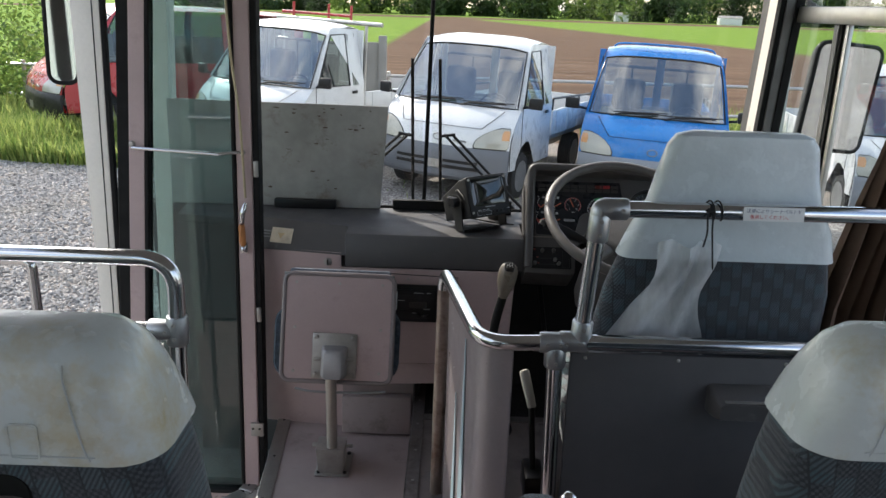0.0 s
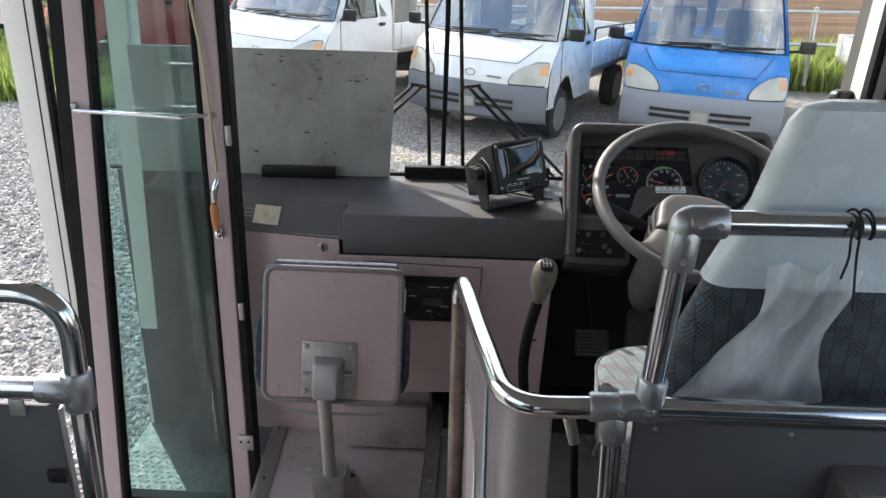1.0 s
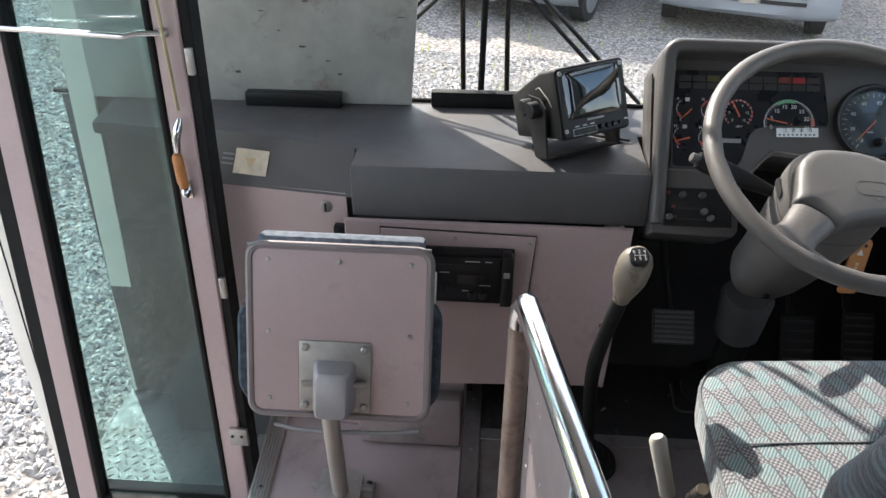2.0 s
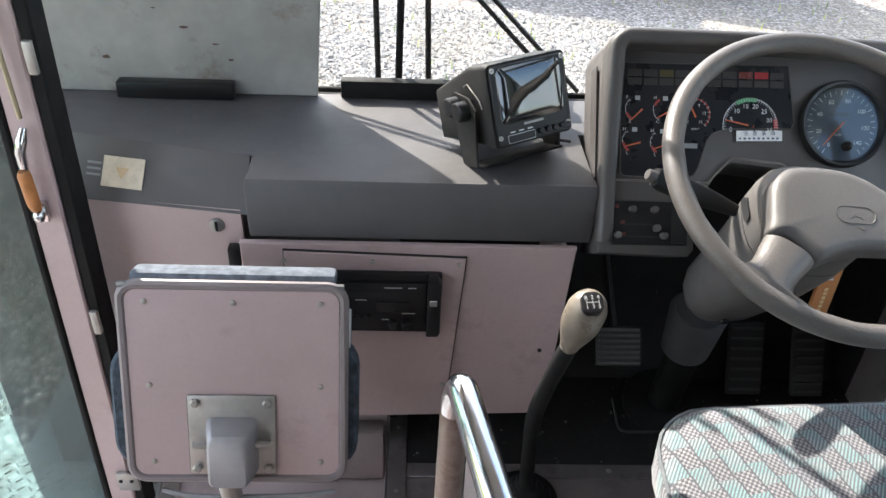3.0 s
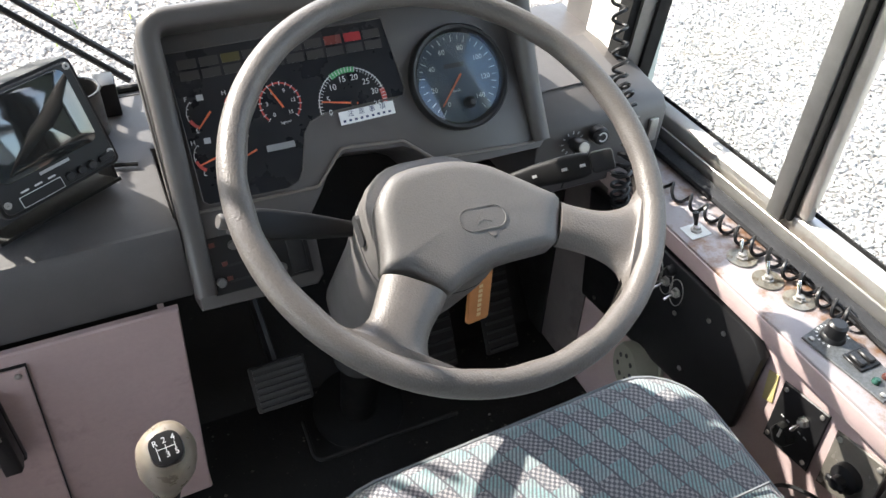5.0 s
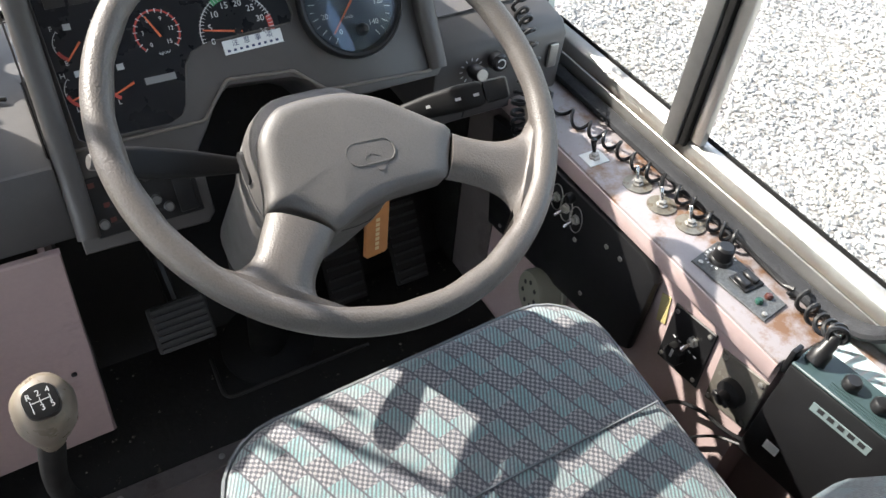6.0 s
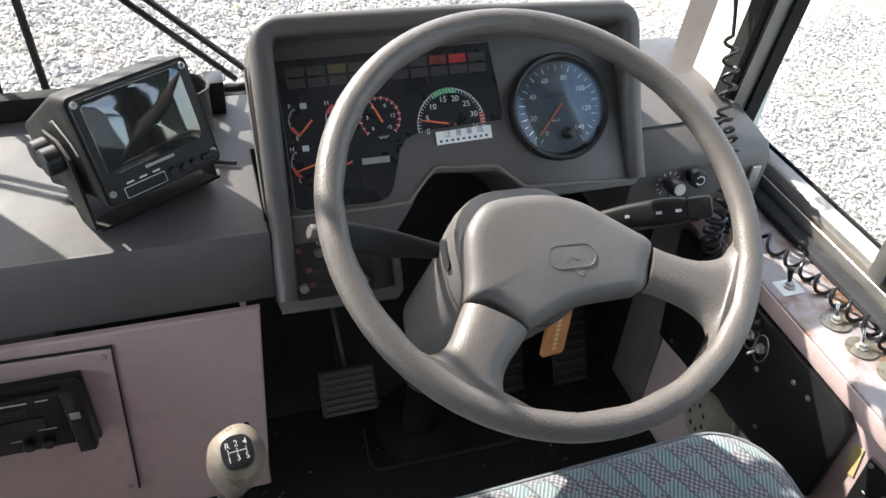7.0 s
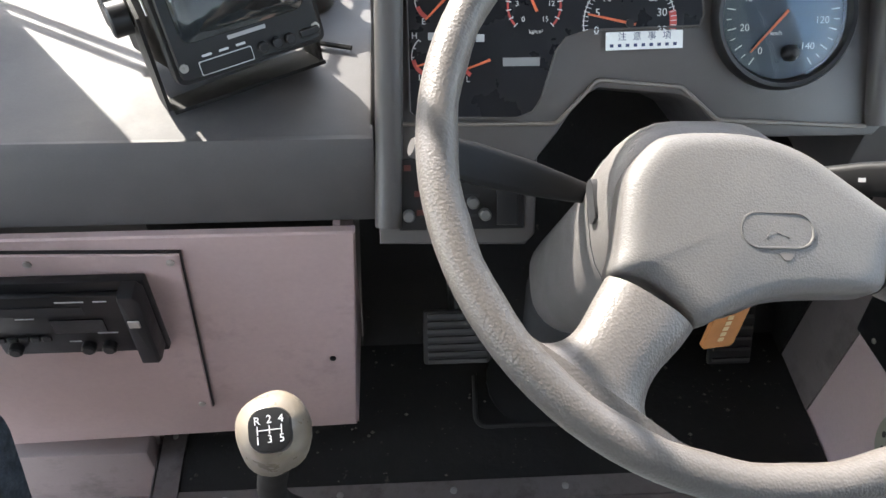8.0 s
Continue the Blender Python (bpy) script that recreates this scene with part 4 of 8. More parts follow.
part("reset_knob", turned(bmesh.new(), [(0.008, 0.002), (0.008, 0.010), (0.004, 0.018), (0.0, 0.019)], Matrix.Translation((SC[0] + 0.008, SC[1] - 0.036, 0)), 16), BLACK, sp)
pane = part("dial_glass", turned(bmesh.new(), [(0.0625, 0.0072), (0.0625, 0.0076), (0.0, 0.0077)], Matrix.Translation((*SC, 0)), 40), SIDE_GLASS, sp)
pane.visible_shadow = False
# notice sticker
m = Matrix.Translation((-0.004, 0.0070, 0.0052)) @ Matrix.Rotation(radians(1.5), 4, "Z")
st = part("notice_sticker", box(bmesh.new(), (-0.038, -0.0085, 0.0), (0.038, 0.0085, 0.0006), m=m), WHITE, cl, "white notice sticker with blue print")
for k, w in enumerate("注意事項"):
    letters("print", w, 0.0085, m @ Matrix.Translation((-0.022 + 0.0147 * k, 0.0036, 0.0008)), INK_BLUE, st, 0.0001)
for k in range(9):
    part("print", box(bmesh.new(), (-0.034 + 0.0078 * k, -0.0058, 0.0006), (-0.0305 + 0.0078 * k, -0.0028, 0.0009), m=m), INK_BLUE, st)
# heater controls under the dials
hp = part("heater_panel", box(bmesh.new(), (-0.246, -0.176, 0.0004), (-0.120, -0.104, 0.003), 0.001, 1), BLACK, cl, "black heater control panel with knobs")
for u, v in ((-0.212, -0.118), (-0.176, -0.118), (-0.236, -0.160), (-0.172, -0.148), (-0.160, -0.160)):
    part("knob", turned(bmesh.new(), [(0.006, 0.003), (0.006, 0.014), (0.0045, 0.016)], Matrix.Translation((u, v, 0)), 14), ALU_D if v < -0.13 else DASH_B, hp)
for v in (-0.142, -0.162):
    part("slide_slot", box(bmesh.new(), (-0.225, v - 0.0015, 0.0030), (-0.165, v + 0.0015, 0.0036)), INK_BLACK, hp)
for u, v in ((-0.236, -0.113), (-0.226, -0.139), (-0.224, -0.158)):
    part("red_mark", box(bmesh.new(), (u - 0.004, v - 0.003, 0.0030), (u + 0.003, v + 0.003, 0.0034)), RED_DIM, hp)
part("blank_switch", box(bmesh.new(), (-0.148, -0.172, 0.0030), (-0.126, -0.112, 0.006), 0.0015), BLACK, hp)
part("hinge_plate", box(bmesh.new(), (-0.2685, -0.12, -0.06), (-0.2662, 0.12, -0.02)), DASH_B, cl)

# right end of the dashboard
rd = thing("dash_end_box", Matrix.Translation((0.91, 2.5, 0.55)), "charcoal dash end box with knobs beside the window", "dashboard")
bm = bmesh.new()
prism(bm, [(2.456, 0.585), (2.440, 0.60), (2.436, 0.712), (2.450, 0.730), (2.60, 0.754), (2.757, 0.752), (2.757, 0.585)], "x", 0.80, 1.032, 0.006)
part("body", bm, DASH_B, rd)
bm = bmesh.new()
prism(bm, [(0.815, 2.505), (0.985, 2.510), (0.985, 2.62), (0.800, 2.62)], "z", 0, 0.0025, m=Matrix.Translation((0, 0, 0.7365)) @ Matrix.Translation((0, 2.48, 0)) @ Matrix.Rotation(radians(8.5), 4, "X") @ Matrix.Translation((0, -2.48, 0)))
part("lid", bm, DASH, rd, "flat lid on top")
for x, z, tip, r in ((0.860, 0.690, (0.857, 2.402, 0.702), 0.0115), (0.898, 0.700, (0.896, 2.414, 0.705), 0.0135)):
    root = Vector((x, 2.438, z))
    d = Vector(tip) - root
    kn = part("knob", turned(bmesh.new(), [(r * 0.55, 0), (r * 0.5, d.length * 0.35), (r, d.length * 0.42), (r, d.length), (r * 0.8, d.length + 0.003)], toward(root, d), 20), BLACK, rd)
    part("cap", turned(bmesh.new(), [(r * 0.78, d.length + 0.0028), (r * 0.7, d.length + 0.0042), (0.0, d.length + 0.0044)], toward(root, d), 16), STEEL if r < 0.012 else BLACK, kn, "pale printed cap" if r < 0.012 else "")
    if r > 0.012:
        bm = arc(bmesh.new(), (0, 0), 0.0055, 0.0075, -150, 150, 0.0, 14)
        bm.transform(toward(root, d) @ Matrix.Translation((0, 0, d.length + 0.0046)))
        part("ring_print", bm, DIAL_WHITE, kn, smooth=0)
bm = ticks(bmesh.new(), (0, 0), 0.015, 0.020, -60, 240, 10, 0.0018, 0.001)
bm.transform(plane_frame((0.860, 2.4345, 0.690), (1, 0, 0), (0, 0.04, 1)))
part("dial_print", bm, DIAL_WHITE, rd, smooth=0)
bm = bmesh.new()
tube(bm, curve([(0.860, 2.425, 0.684), (0.857, 2.422, 0.66), (0.853, 2.426, 0.635), (0.852, 2.432, 0.61)], 5), 0.0012, 5)
part("pull_cord", bm, BLACK, rd)
part("bracket", box(bmesh.new(), (1.0, 2.430, 0.66), (1.016, 2.436, 0.70), 0.002), STEEL, rd)

# ---- steering wheel and column ----
WH = plane_frame((0.5666, 2.2367, 0.8461), (0.998, 0, -0.064), (0.03, 0.879, 0.477))
sw = thing("steering_wheel", WH, "grey leather-grained steering wheel with two broad spokes", "steering wheel", local=True)
bm = bmesh.new()
n, seg = 96, 14
rows = []
for k in range(n):
    a = 2 * math.pi * k / n
    d = Vector((math.cos(a), math.sin(a), 0))
    ring = []
    for q in range(seg):
        b = 2 * math.pi * q / seg
        grip = 1 + (0.05 * math.cos(24 * a) if math.cos(b) < -0.2 else 0)
        ring.append(d * (0.2334 + 0.0148 * grip * math.cos(b)) + Vector((0, 0, 0.0148 * math.sin(b))))
    rows.append(ring)
loft(bm, rows + [rows[0]], cap=False)
bmesh.ops.remove_doubles(bm, verts=bm.verts, dist=1e-6)
part("rim", bm, STEER, sw, "grey leather-grained rim")


def pad(bm, pts, z0, z1, inset, lift=0.0, crown=0.0):
    """A moulded slab with a rounded upper edge."""
    c = Vector((sum(p[0] for p in pts) / len(pts), sum(p[1] for p in pts) / len(pts)))
    def ring(k, z):
        return [(p[0] + (c.x - p[0]) * k, p[1] + (c.y - p[1]) * k, z) for p in pts]
    loft(bm, [ring(0.03, z0), ring(0, z0 + 0.006), ring(0, z1 - 0.012), ring(inset * 0.35, z1 - 0.004), ring(inset, z1), ring(inset * 2.4, z1 + crown * 0.6), ring(0.8, z1 + crown)])
    return bm


def dome(bm, pts, z0, z1, z2, wide, crown):
    """A moulded cover: upright sides from z0 to z1, then a full round over to z2 and a soft crown."""
    c = Vector((sum(p[0] for p in pts) / len(pts), sum(p[1] for p in pts) / len(pts)))
    def ring(k, z):
        return [(p[0] + (c.x - p[0]) * k, p[1] + (c.y - p[1]) * k, z) for p in pts]
    rows = [ring(0.05, z0), ring(0.0, z0 + 0.004)]
    rows += [ring(wide * (1 - math.cos(radians(a))), z1 + (z2 - z1) * math.sin(radians(a))) for a in range(0, 91, 10)]
    rows += [ring(k, z2 + crown * (k - wide) / (0.97 - wide) * (2 - (k - wide) / (0.97 - wide))) for k in (wide + 0.08, 0.42, 0.6, 0.8, 0.97)]
    return loft(bm, rows)


def spoke_body(upper, lower, a0, a1, r):
    """A broad spoke between two edge lines, flaring into the rim between two angles."""
    rows = []
    n = len(upper)
    for i in range(n + 2):
        f = min(1.0, i / (n - 1))
        row = []
        for j in range(13):
            w = j / 12
            if i < n:
                x, y = upper[i].x + (lower[i].x - upper[i].x) * w, upper[i].y + (lower[i].y - upper[i].y) * w
            else:
                a, q = radians(a0 + (a1 - a0) * w), r - 0.012 * (n + 1 - i)
                x, y = q * math.cos(a), q * math.sin(a)
            z = -0.021 + 0.013 * f + (0.014 - 0.002 * f) * (1 - abs(2 * w - 1) ** 3.5)
            row.append((x, y, z))
        rows.append(row + [(p[0], p[1], -0.030 + 0.016 * f) for p in (row[12], row[8], row[4], row[0])])
    return loft(bmesh.new(), rows)


def spread(pts, n=6):
    """A closed smooth outline through points."""
    p = [Vector((*q, 0)) for q in pts]
    m = len(p)
    out = []
    for i in range(m):
        a, b, c, d = p[i - 1], p[i], p[(i + 1) % m], p[(i + 2) % m]
        for k in range(n):
            t = k / n
            v = 0.5 * (2 * b + (c - a) * t + (2 * a - 5 * b + 4 * c - d) * t * t + (3 * b - a - 3 * c + d) * t ** 3)
            out.append((v.x, v.y))
    return out


hub_pts = [(-0.1085, -0.0878), (-0.1037, -0.0695), (-0.0986, -0.0394), (-0.0934, -0.0162), (-0.0833, -0.0004), (-0.0673, 0.0136), (-0.0463, 0.0184), (-0.0216, 0.0195), (0.003, 0.0185), (0.0271, 0.013), (0.0502, 0.0024), (0.0758, -0.0165), (0.0975, -0.0332),
           (0.1150, -0.0500), (0.1015, -0.0790), (0.0910, -0.0985), (0.0728, -0.1014), (0.04, -0.1022), (0.0114, -0.1049), (-0.0178, -0.113), (-0.0347, -0.1204), (-0.0490, -0.1250), (-0.0637, -0.1113), (-0.0838, -0.0942), (-0.0964, -0.0901)]
hub = part("hub_pad", dome(bmesh.new(), spread(hub_pts, 3), -0.045, -0.0185, -0.0055, 0.24, 0.002), HUB, sw, "grey moulded hub pad", smooth=60)
bm = bmesh.new()
tube(bm, [(*p, -0.0040) for p in rrect(0.054, 0.026, 0.0125, 6, 0.0105, -0.0585)], 0.0010, 6, closed=True)
part("horn_oval", bm, surface("shaded_hub_groove", (0.085, 0.08, 0.076), 0.6, bump=0.1), hub)
part("badge", prism(bmesh.new(), [(0.001, -0.0645), (0.0095, -0.0515), (0.019, -0.0645), (0.0095, -0.0605)], "z", -0.0056, -0.0032), HUB, hub, "plain embossed badge")
part("horn_mark", prism(bmesh.new(), [(0.0095, -0.0755), (0.0215, -0.0755), (0.0175, -0.0805), (0.0135, -0.0805)], "z", -0.0060, -0.0038), surface("dark_mark", (0.1, 0.09, 0.085), 0.6, bump=0), hub)
line2 = lambda pts: [Vector((p.x, p.y)) for p in curve([(*q, 0) for q in pts], 4)]
r_up = line2([(0.1160, -0.0510), (0.1308, -0.0614), (0.1575, -0.0740), (0.1782, -0.0778), (0.1966, -0.0751), (0.2113, -0.0633), (0.2285, -0.0450)])
r_lo = line2([(0.0925, -0.0995), (0.1061, -0.1074), (0.1274, -0.1215), (0.1436, -0.1390), (0.1475, -0.1577), (0.1374, -0.1780), (0.1210, -0.1985)])
part("spoke", spoke_body(r_up, r_lo, -11.1, -58.6, 0.2334), STEER, sw, "broad moulded spoke", smooth=60)
l_up = line2([(-0.1095, -0.0895), (-0.1206, -0.1064), (-0.1342, -0.1270), (-0.1480, -0.1367), (-0.1642, -0.1383), (-0.1790, -0.1320), (-0.1970, -0.1180)])
l_lo = line2([(-0.0509, -0.1270), (-0.0628, -0.1406), (-0.0803, -0.1571), (-0.0910, -0.1735), (-0.0921, -0.1900), (-0.0770, -0.2060), (-0.0450, -0.2265)])
part("spoke", spoke_body(l_up, l_lo, 210.9, 258.8, 0.2334), STEER, sw, "broad moulded spoke", smooth=60)

col = thing("steering_column", WH, "grey plastic steering column shroud with a rubber boot", "steering column", local=True)
def along(p, q):
    """A frame at p whose z runs towards q and whose x stays level."""
    d = (Vector(q) - Vector(p)).normalized()
    a = Vector((1, 0, 0)) - d * d.x
    return plane_frame(p, a, d.cross(a))


COLF = along((0.5666, 2.2367, 0.8461), (0.5330, 2.5230, 0.3200))
INV = WH.inverted() @ COLF
rings = []
for z, w, h, cx, cy in ((0.034, 0.110, 0.100, -0.018, 0.028), (0.037, 0.130, 0.120, -0.018, 0.028), (0.043, 0.146, 0.137, -0.018, 0.028), (0.053, 0.156, 0.147, -0.018, 0.028), (0.072, 0.161, 0.152, -0.018, 0.028), (0.12, 0.160, 0.152, -0.018, 0.029), (0.19, 0.148, 0.140, -0.022, 0.031), (0.26, 0.138, 0.126, -0.030, 0.031), (0.315, 0.126, 0.112, -0.038, 0.030), (0.350, 0.108, 0.096, -0.038, 0.027), (0.358, 0.088, 0.080, -0.038, 0.025)):
    rings.append([INV @ Vector((p[0] + cx, p[1] + cy, z)) for p in rrect(w, h, min(w, h) * 0.40, 6)])
shroud = part("shroud", loft(bmesh.new(), rings), HUB, col, "grey two-piece shroud", smooth=70)
bm = bmesh.new()
tube(bm, [INV @ Vector((p[0] - 0.018, p[1] + 0.0285, 0.100)) for p in rrect(0.1602, 0.1518, 0.0608, 6)], 0.0009, 5, closed=True)
part("joint", bm, BLACK, shroud)
part("screw_hole", turned(bmesh.new(), [(0.008, 0), (0.008, 0.003), (0.005, 0.003), (0.005, -0.004)], INV @ toward((-0.046, 0.089, 0.315), (0.0, 1, 0.12)), 14), BLACK, shroud)
LOW = WH.inverted() @ along((0.524, 2.448, 0.440), (0.532, 2.530, 0.060))
prof = [(0.0, -0.004), (0.046, -0.004)] + [(0.046 + (0.009 if k % 2 else 0.0) - 0.0005 * k, 0.0075 * k) for k in range(17)] + [(0.036, 0.128)]
part("boot", turned(bmesh.new(), prof, LOW, 24), surface("dusty_black_rubber", (0.030, 0.029, 0.028), 0.7, vary=0.2, bump=0.2), col, "ribbed black rubber boot", smooth=15)
part("lower_tube", turned(bmesh.new(), [(0.034, 0.12), (0.034, 0.335)], LOW, 20), RUBBER, col)
part("floor_flange", turned(bmesh.new(), [(0.05, 0.302), (0.085, 0.312), (0.085, 0.322)], LOW, 24), RUBBER, col)
part("slot_rubber", prism(bmesh.new(), rrect(0.018, 0.036, 0.007, 4, 0.082, 0.012), "x", -0.1012, -0.090, m=INV @ Matrix(((1, 0, 0, 0), (0, 0, 1, 0), (0, 1, 0, 0), (0, 0, 0, 1)))), INK_BLACK, shroud, "dark slot for the stalk")


STALK = surface("matt_black_stalk", (0.013, 0.013, 0.014), 0.55, vary=0.15, fine=300, bump=0.1, spec=0.22)


def stalk(name, root, tip, flat, label, prints):
    root, tip = Vector(root), Vector(tip)
    d = (tip - root)
    m = plane_frame(root, d, (0, 0.6, 0.8))
    th = thing(name, m, label, "control stalk", local=True)
    L = d.length
    rings = []
    for f, w, h in ((0.0, 0.013, 0.012), (0.15, 0.019, 0.016), (0.45, 0.029, 0.020), (0.75, 0.033, 0.022), (0.93, 0.031, 0.022), (1.0, 0.026, 0.019)):
        rings.append([(f * L, p[0], p[1]) for p in rrect(w, h, 0.006, 3)])
    part("arm", loft(bmesh.new(), rings), STALK, th)
    if flat:
        part("end_knob", box(bmesh.new(), (L + 0.0005, -0.0135, -0.011), (L + 0.030, 0.0135, 0.011), 0.005), STALK, th)
    else:
        part("end_button", turned(bmesh.new(), [(0.008, 0), (0.0085, 0.003), (0.0085, 0.011), (0.007, 0.013)], toward((L + 0.0004, 0, 0), (1, 0, 0)), 16), DASH_B, th, "pale push button")
    for f, w, mt in prints:
        part("print", box(bmesh.new(), (f * L - w * 0.35, -0.0018, 0.0110), (f * L + w * 0.35, 0.0018, 0.0116)), mt, th)
    return th


stalk("wiper_stalk", (0.484, 2.300, 0.741), (0.330, 2.287, 0.809), False, "black wiper stalk beside the steering wheel", ((0.55, 0.012, DIAL_WHITE), (0.40, 0.016, INK_RED), (0.85, 0.008, DIAL_WHITE)))
stalk("light_stalk", (0.662, 2.322, 0.740), (0.767, 2.268, 0.783), True, "black light stalk with white symbols", ((0.75, 0.010, DIAL_WHITE), (0.93, 0.010, DIAL_WHITE), (0.45, 0.008, DIAL_WHITE)))

# ignition key with a leather tag
key = thing("key_tag", Matrix.Translation((0.625, 2.255, 0.68)), "tan leather key tag hanging from the ignition key", "key fob")
tm = plane_frame((0.622, 2.262, 0.640), (1, 0.18, -0.10), (0.08, 0.12, 1))
tag_pts = [(-0.018, -0.058), (-0.014, -0.062), (0.014, -0.062), (0.018, -0.058), (0.018, 0.034), (0.014, 0.040), (-0.014, 0.040), (-0.018, 0.034)]
tag = part("tag", prism(bmesh.new(), tag_pts, "z", -0.003, 0.003, 0.001, 1, m=tm), LEATHER, key)
for u in (-0.006, 0.006):
    part("eyelet", turned(bmesh.new(), [(0.003, 0.003), (0.003, 0.0036), (0.0012, 0.0036)], tm @ Matrix.Translation((u, 0.030, 0)), 10), BLACK, tag)
for k in range(7):
    part("print", box(bmesh.new(), (-0.003, -0.052 + 0.0075 * k, 0.0030), (0.003, -0.047 + 0.0075 * k, 0.0034), m=tm), surface("faded_gold_print", (0.55, 0.42, 0.24), 0.5, bump=0), tag)
part("emblem", prism(bmesh.new(), [(0, 0.024), (0.006, 0.012), (-0.006, 0.012)], "z", 0.0030, 0.0034, m=tm), DIAL_WHITE, tag, "plain pale emblem")
bm = bmesh.new()
tube(bm, [tm @ Vector((0.008 * math.cos(a), 0.046 + 0.010 * math.sin(a), 0.001)) for a in np.linspace(0, 2 * math.pi, 20, endpoint=False)], 0.0012, 6, closed=True)
part("ring", bm, STEEL, key)
bm = bmesh.new()
box(bm, (-0.004, 0.052, -0.001), (0.004, 0.085, 0.001), m=tm)
part("key_blade", bm, STEEL, key)

# ---- gear lever ----
gl = thing("gear_lever", Matrix.Translation((0.205, 2.265, 0.12)), "long black gear lever with a worn beige knob", "gear lever")
line = curve([(0.205, 2.265, 0.150), (0.196, 2.235, 0.28), (0.183, 2.180, 0.43), (0.188, 2.142, 0.54), (0.2045, 2.1225, 0.634)], 6)
bm = bmesh.new()
tube(bm, line, [0.013] * (len(line) - 1) + [0.011], 12)
part("rod", bm, RUBBER, gl, "black rubber-sleeved rod")
part("boot", turned(bmesh.new(), [(0.064, 0.0), (0.062, 0.008), (0.052, 0.012), (0.046, 0.024), (0.036, 0.028), (0.030, 0.040), (0.022, 0.044), (0.017, 0.058)], Matrix.Translation((0.205, 2.265, 0.1238)), 24), RUBBER, gl, "ribbed rubber boot")
ax = Vector((0.013, -0.024, 0.104)).normalized()
km2 = toward((0.2045, 2.1225, 0.631), ax) @ Matrix.Diagonal((0.92, 0.92, 0.965, 1))
rings = []
for z, w, h in ((0.0, 0.028, 0.026), (0.012, 0.032, 0.030), (0.032, 0.045, 0.043), (0.052, 0.055, 0.053), (0.072, 0.057, 0.055), (0.090, 0.056, 0.054), (0.104, 0.047, 0.045), (0.113, 0.030, 0.028), (0.1155, 0.012, 0.012)):
    rings.append([km2 @ Vector((p[0], p[1], z)) for p in rrect(w, h, min(w, h) * 0.44, 6)])
kb = part("knob", loft(bmesh.new(), rings), KNOB, gl, "worn beige plastic knob")
pm = plane_frame(Vector((0.2160, 2.0900, 0.7330)), (1, 0.08, 0.02), (0.0, 0.88, 0.47))
plate = part("shift_plate", pad(bmesh.new(), rrect(0.030, 0.031, 0.0115, 6), -0.012, 0.0035, 0.06, crown=0.0006), BLACK, kb, "black shift pattern plate")
for b2 in (plate,):
    b2.data.transform(FRAME_OF[gl] @ pm @ FRAME_OF[gl].inverted())
for w, u, v in (("R", -0.008, 0.0062), ("2", 0.0, 0.0068), ("4", 0.008, 0.0068), ("1", -0.008, -0.0068), ("3", 0.0, -0.0062), ("5", 0.008, -0.0062)):
    letters("numeral", w, 0.0076, pm @ Matrix.Translation((u, v, 0.0043)), DIAL_WHITE, plate, 0.0002)
for a, b in (((-0.008, -0.0003), (0.008, 0.0003)), ((-0.0083, -0.0030), (-0.0077, 0.0028)), ((-0.0003, -0.0028), (0.0003, 0.0030)), ((0.0077, -0.0028), (0.0083, 0.0030))):
    part("print", box(bmesh.new(), (*a, 0.0040), (*b, 0.0046), m=pm), DIAL_WHITE, plate)

# parking brake and pedals
pb = thing("parking_brake", Matrix.Translation((0.30, 1.93, 0.1195)), "parking brake lever with a pale worn grip", "lever")
bm = bmesh.new()
tube(bm, [(0.300, 1.93, 0.18), (0.292, 1.955, 0.30), (0.288, 1.963, 0.385)], 0.009, 10)
part("rod", bm, BLACK, pb)
bm = bmesh.new()
tube(bm, [(0.289, 1.960, 0.370), (0.265, 1.985, 0.462), (0.263, 1.987, 0.468)], [0.0125, 0.014, 0.010], 14)
part("grip", bm, surface("pale_worn_grip", (0.45, 0.42, 0.37), 0.5, vary=0.12), pb)
part("base", box(bmesh.new(), (0.272, 1.88, 0.1193), (0.328, 1.99, 0.195), 0.01), BLACK, pb)
bm = bmesh.new()
tube(bm, [(0.345, 2.02, 0.30), (0.352, 1.985, 0.36)], [0.007, 0.010], 10)
solo("seat_lever", bm, KNOB, "small pale seat adjusting lever", "lever", base=(0.345, 2.02, 0.30))


def pedal(x, y, z, w, h, tilt, arm_top, label, ribs=7):
    m = Matrix.Translation((x, y, z)) @ Matrix.Rotation(radians(tilt), 4, "X")
    th = thing("pedal", m, label, "pedal", local=True)
    p = part("pad", box(bmesh.new(), (-w / 2, -0.012, -h / 2), (w / 2, 0.0, h / 2), 0.005), PEDAL, th)
    for k in range(ribs):
        zz = -h / 2 + h * (k + 0.6) / (ribs + 0.2)
        part("rib", box(bmesh.new(), (-w / 2 + 0.006, -0.0175, zz - 0.0025), (w / 2 - 0.006, -0.0115, zz + 0.0025)), PEDAL_RIB, p, smooth=0)
    q = m.inverted() @ Vector(arm_top)
    bm = bmesh.new()
    tube(bm, curve([(0, 0.002, 0), (0, 0.04, 0.05), q], 6), 0.009, 8)
    part("arm", bm, BLACK, th)
    return th


pedal(0.383, 2.447, 0.350, 0.090, 0.075, -38, (0.37, 2.76, 0.55), "ribbed black rubber clutch pedal")
pedal(0.705, 2.570, 0.215, 0.078, 0.16, -28, (0.70, 2.775, 0.45), "ribbed black rubber brake pedal")
pedal(0.838, 2.565, 0.225, 0.072, 0.17, -30, (0.838, 2.775, 0.38), "ribbed black rubber accelerator pedal", 9)

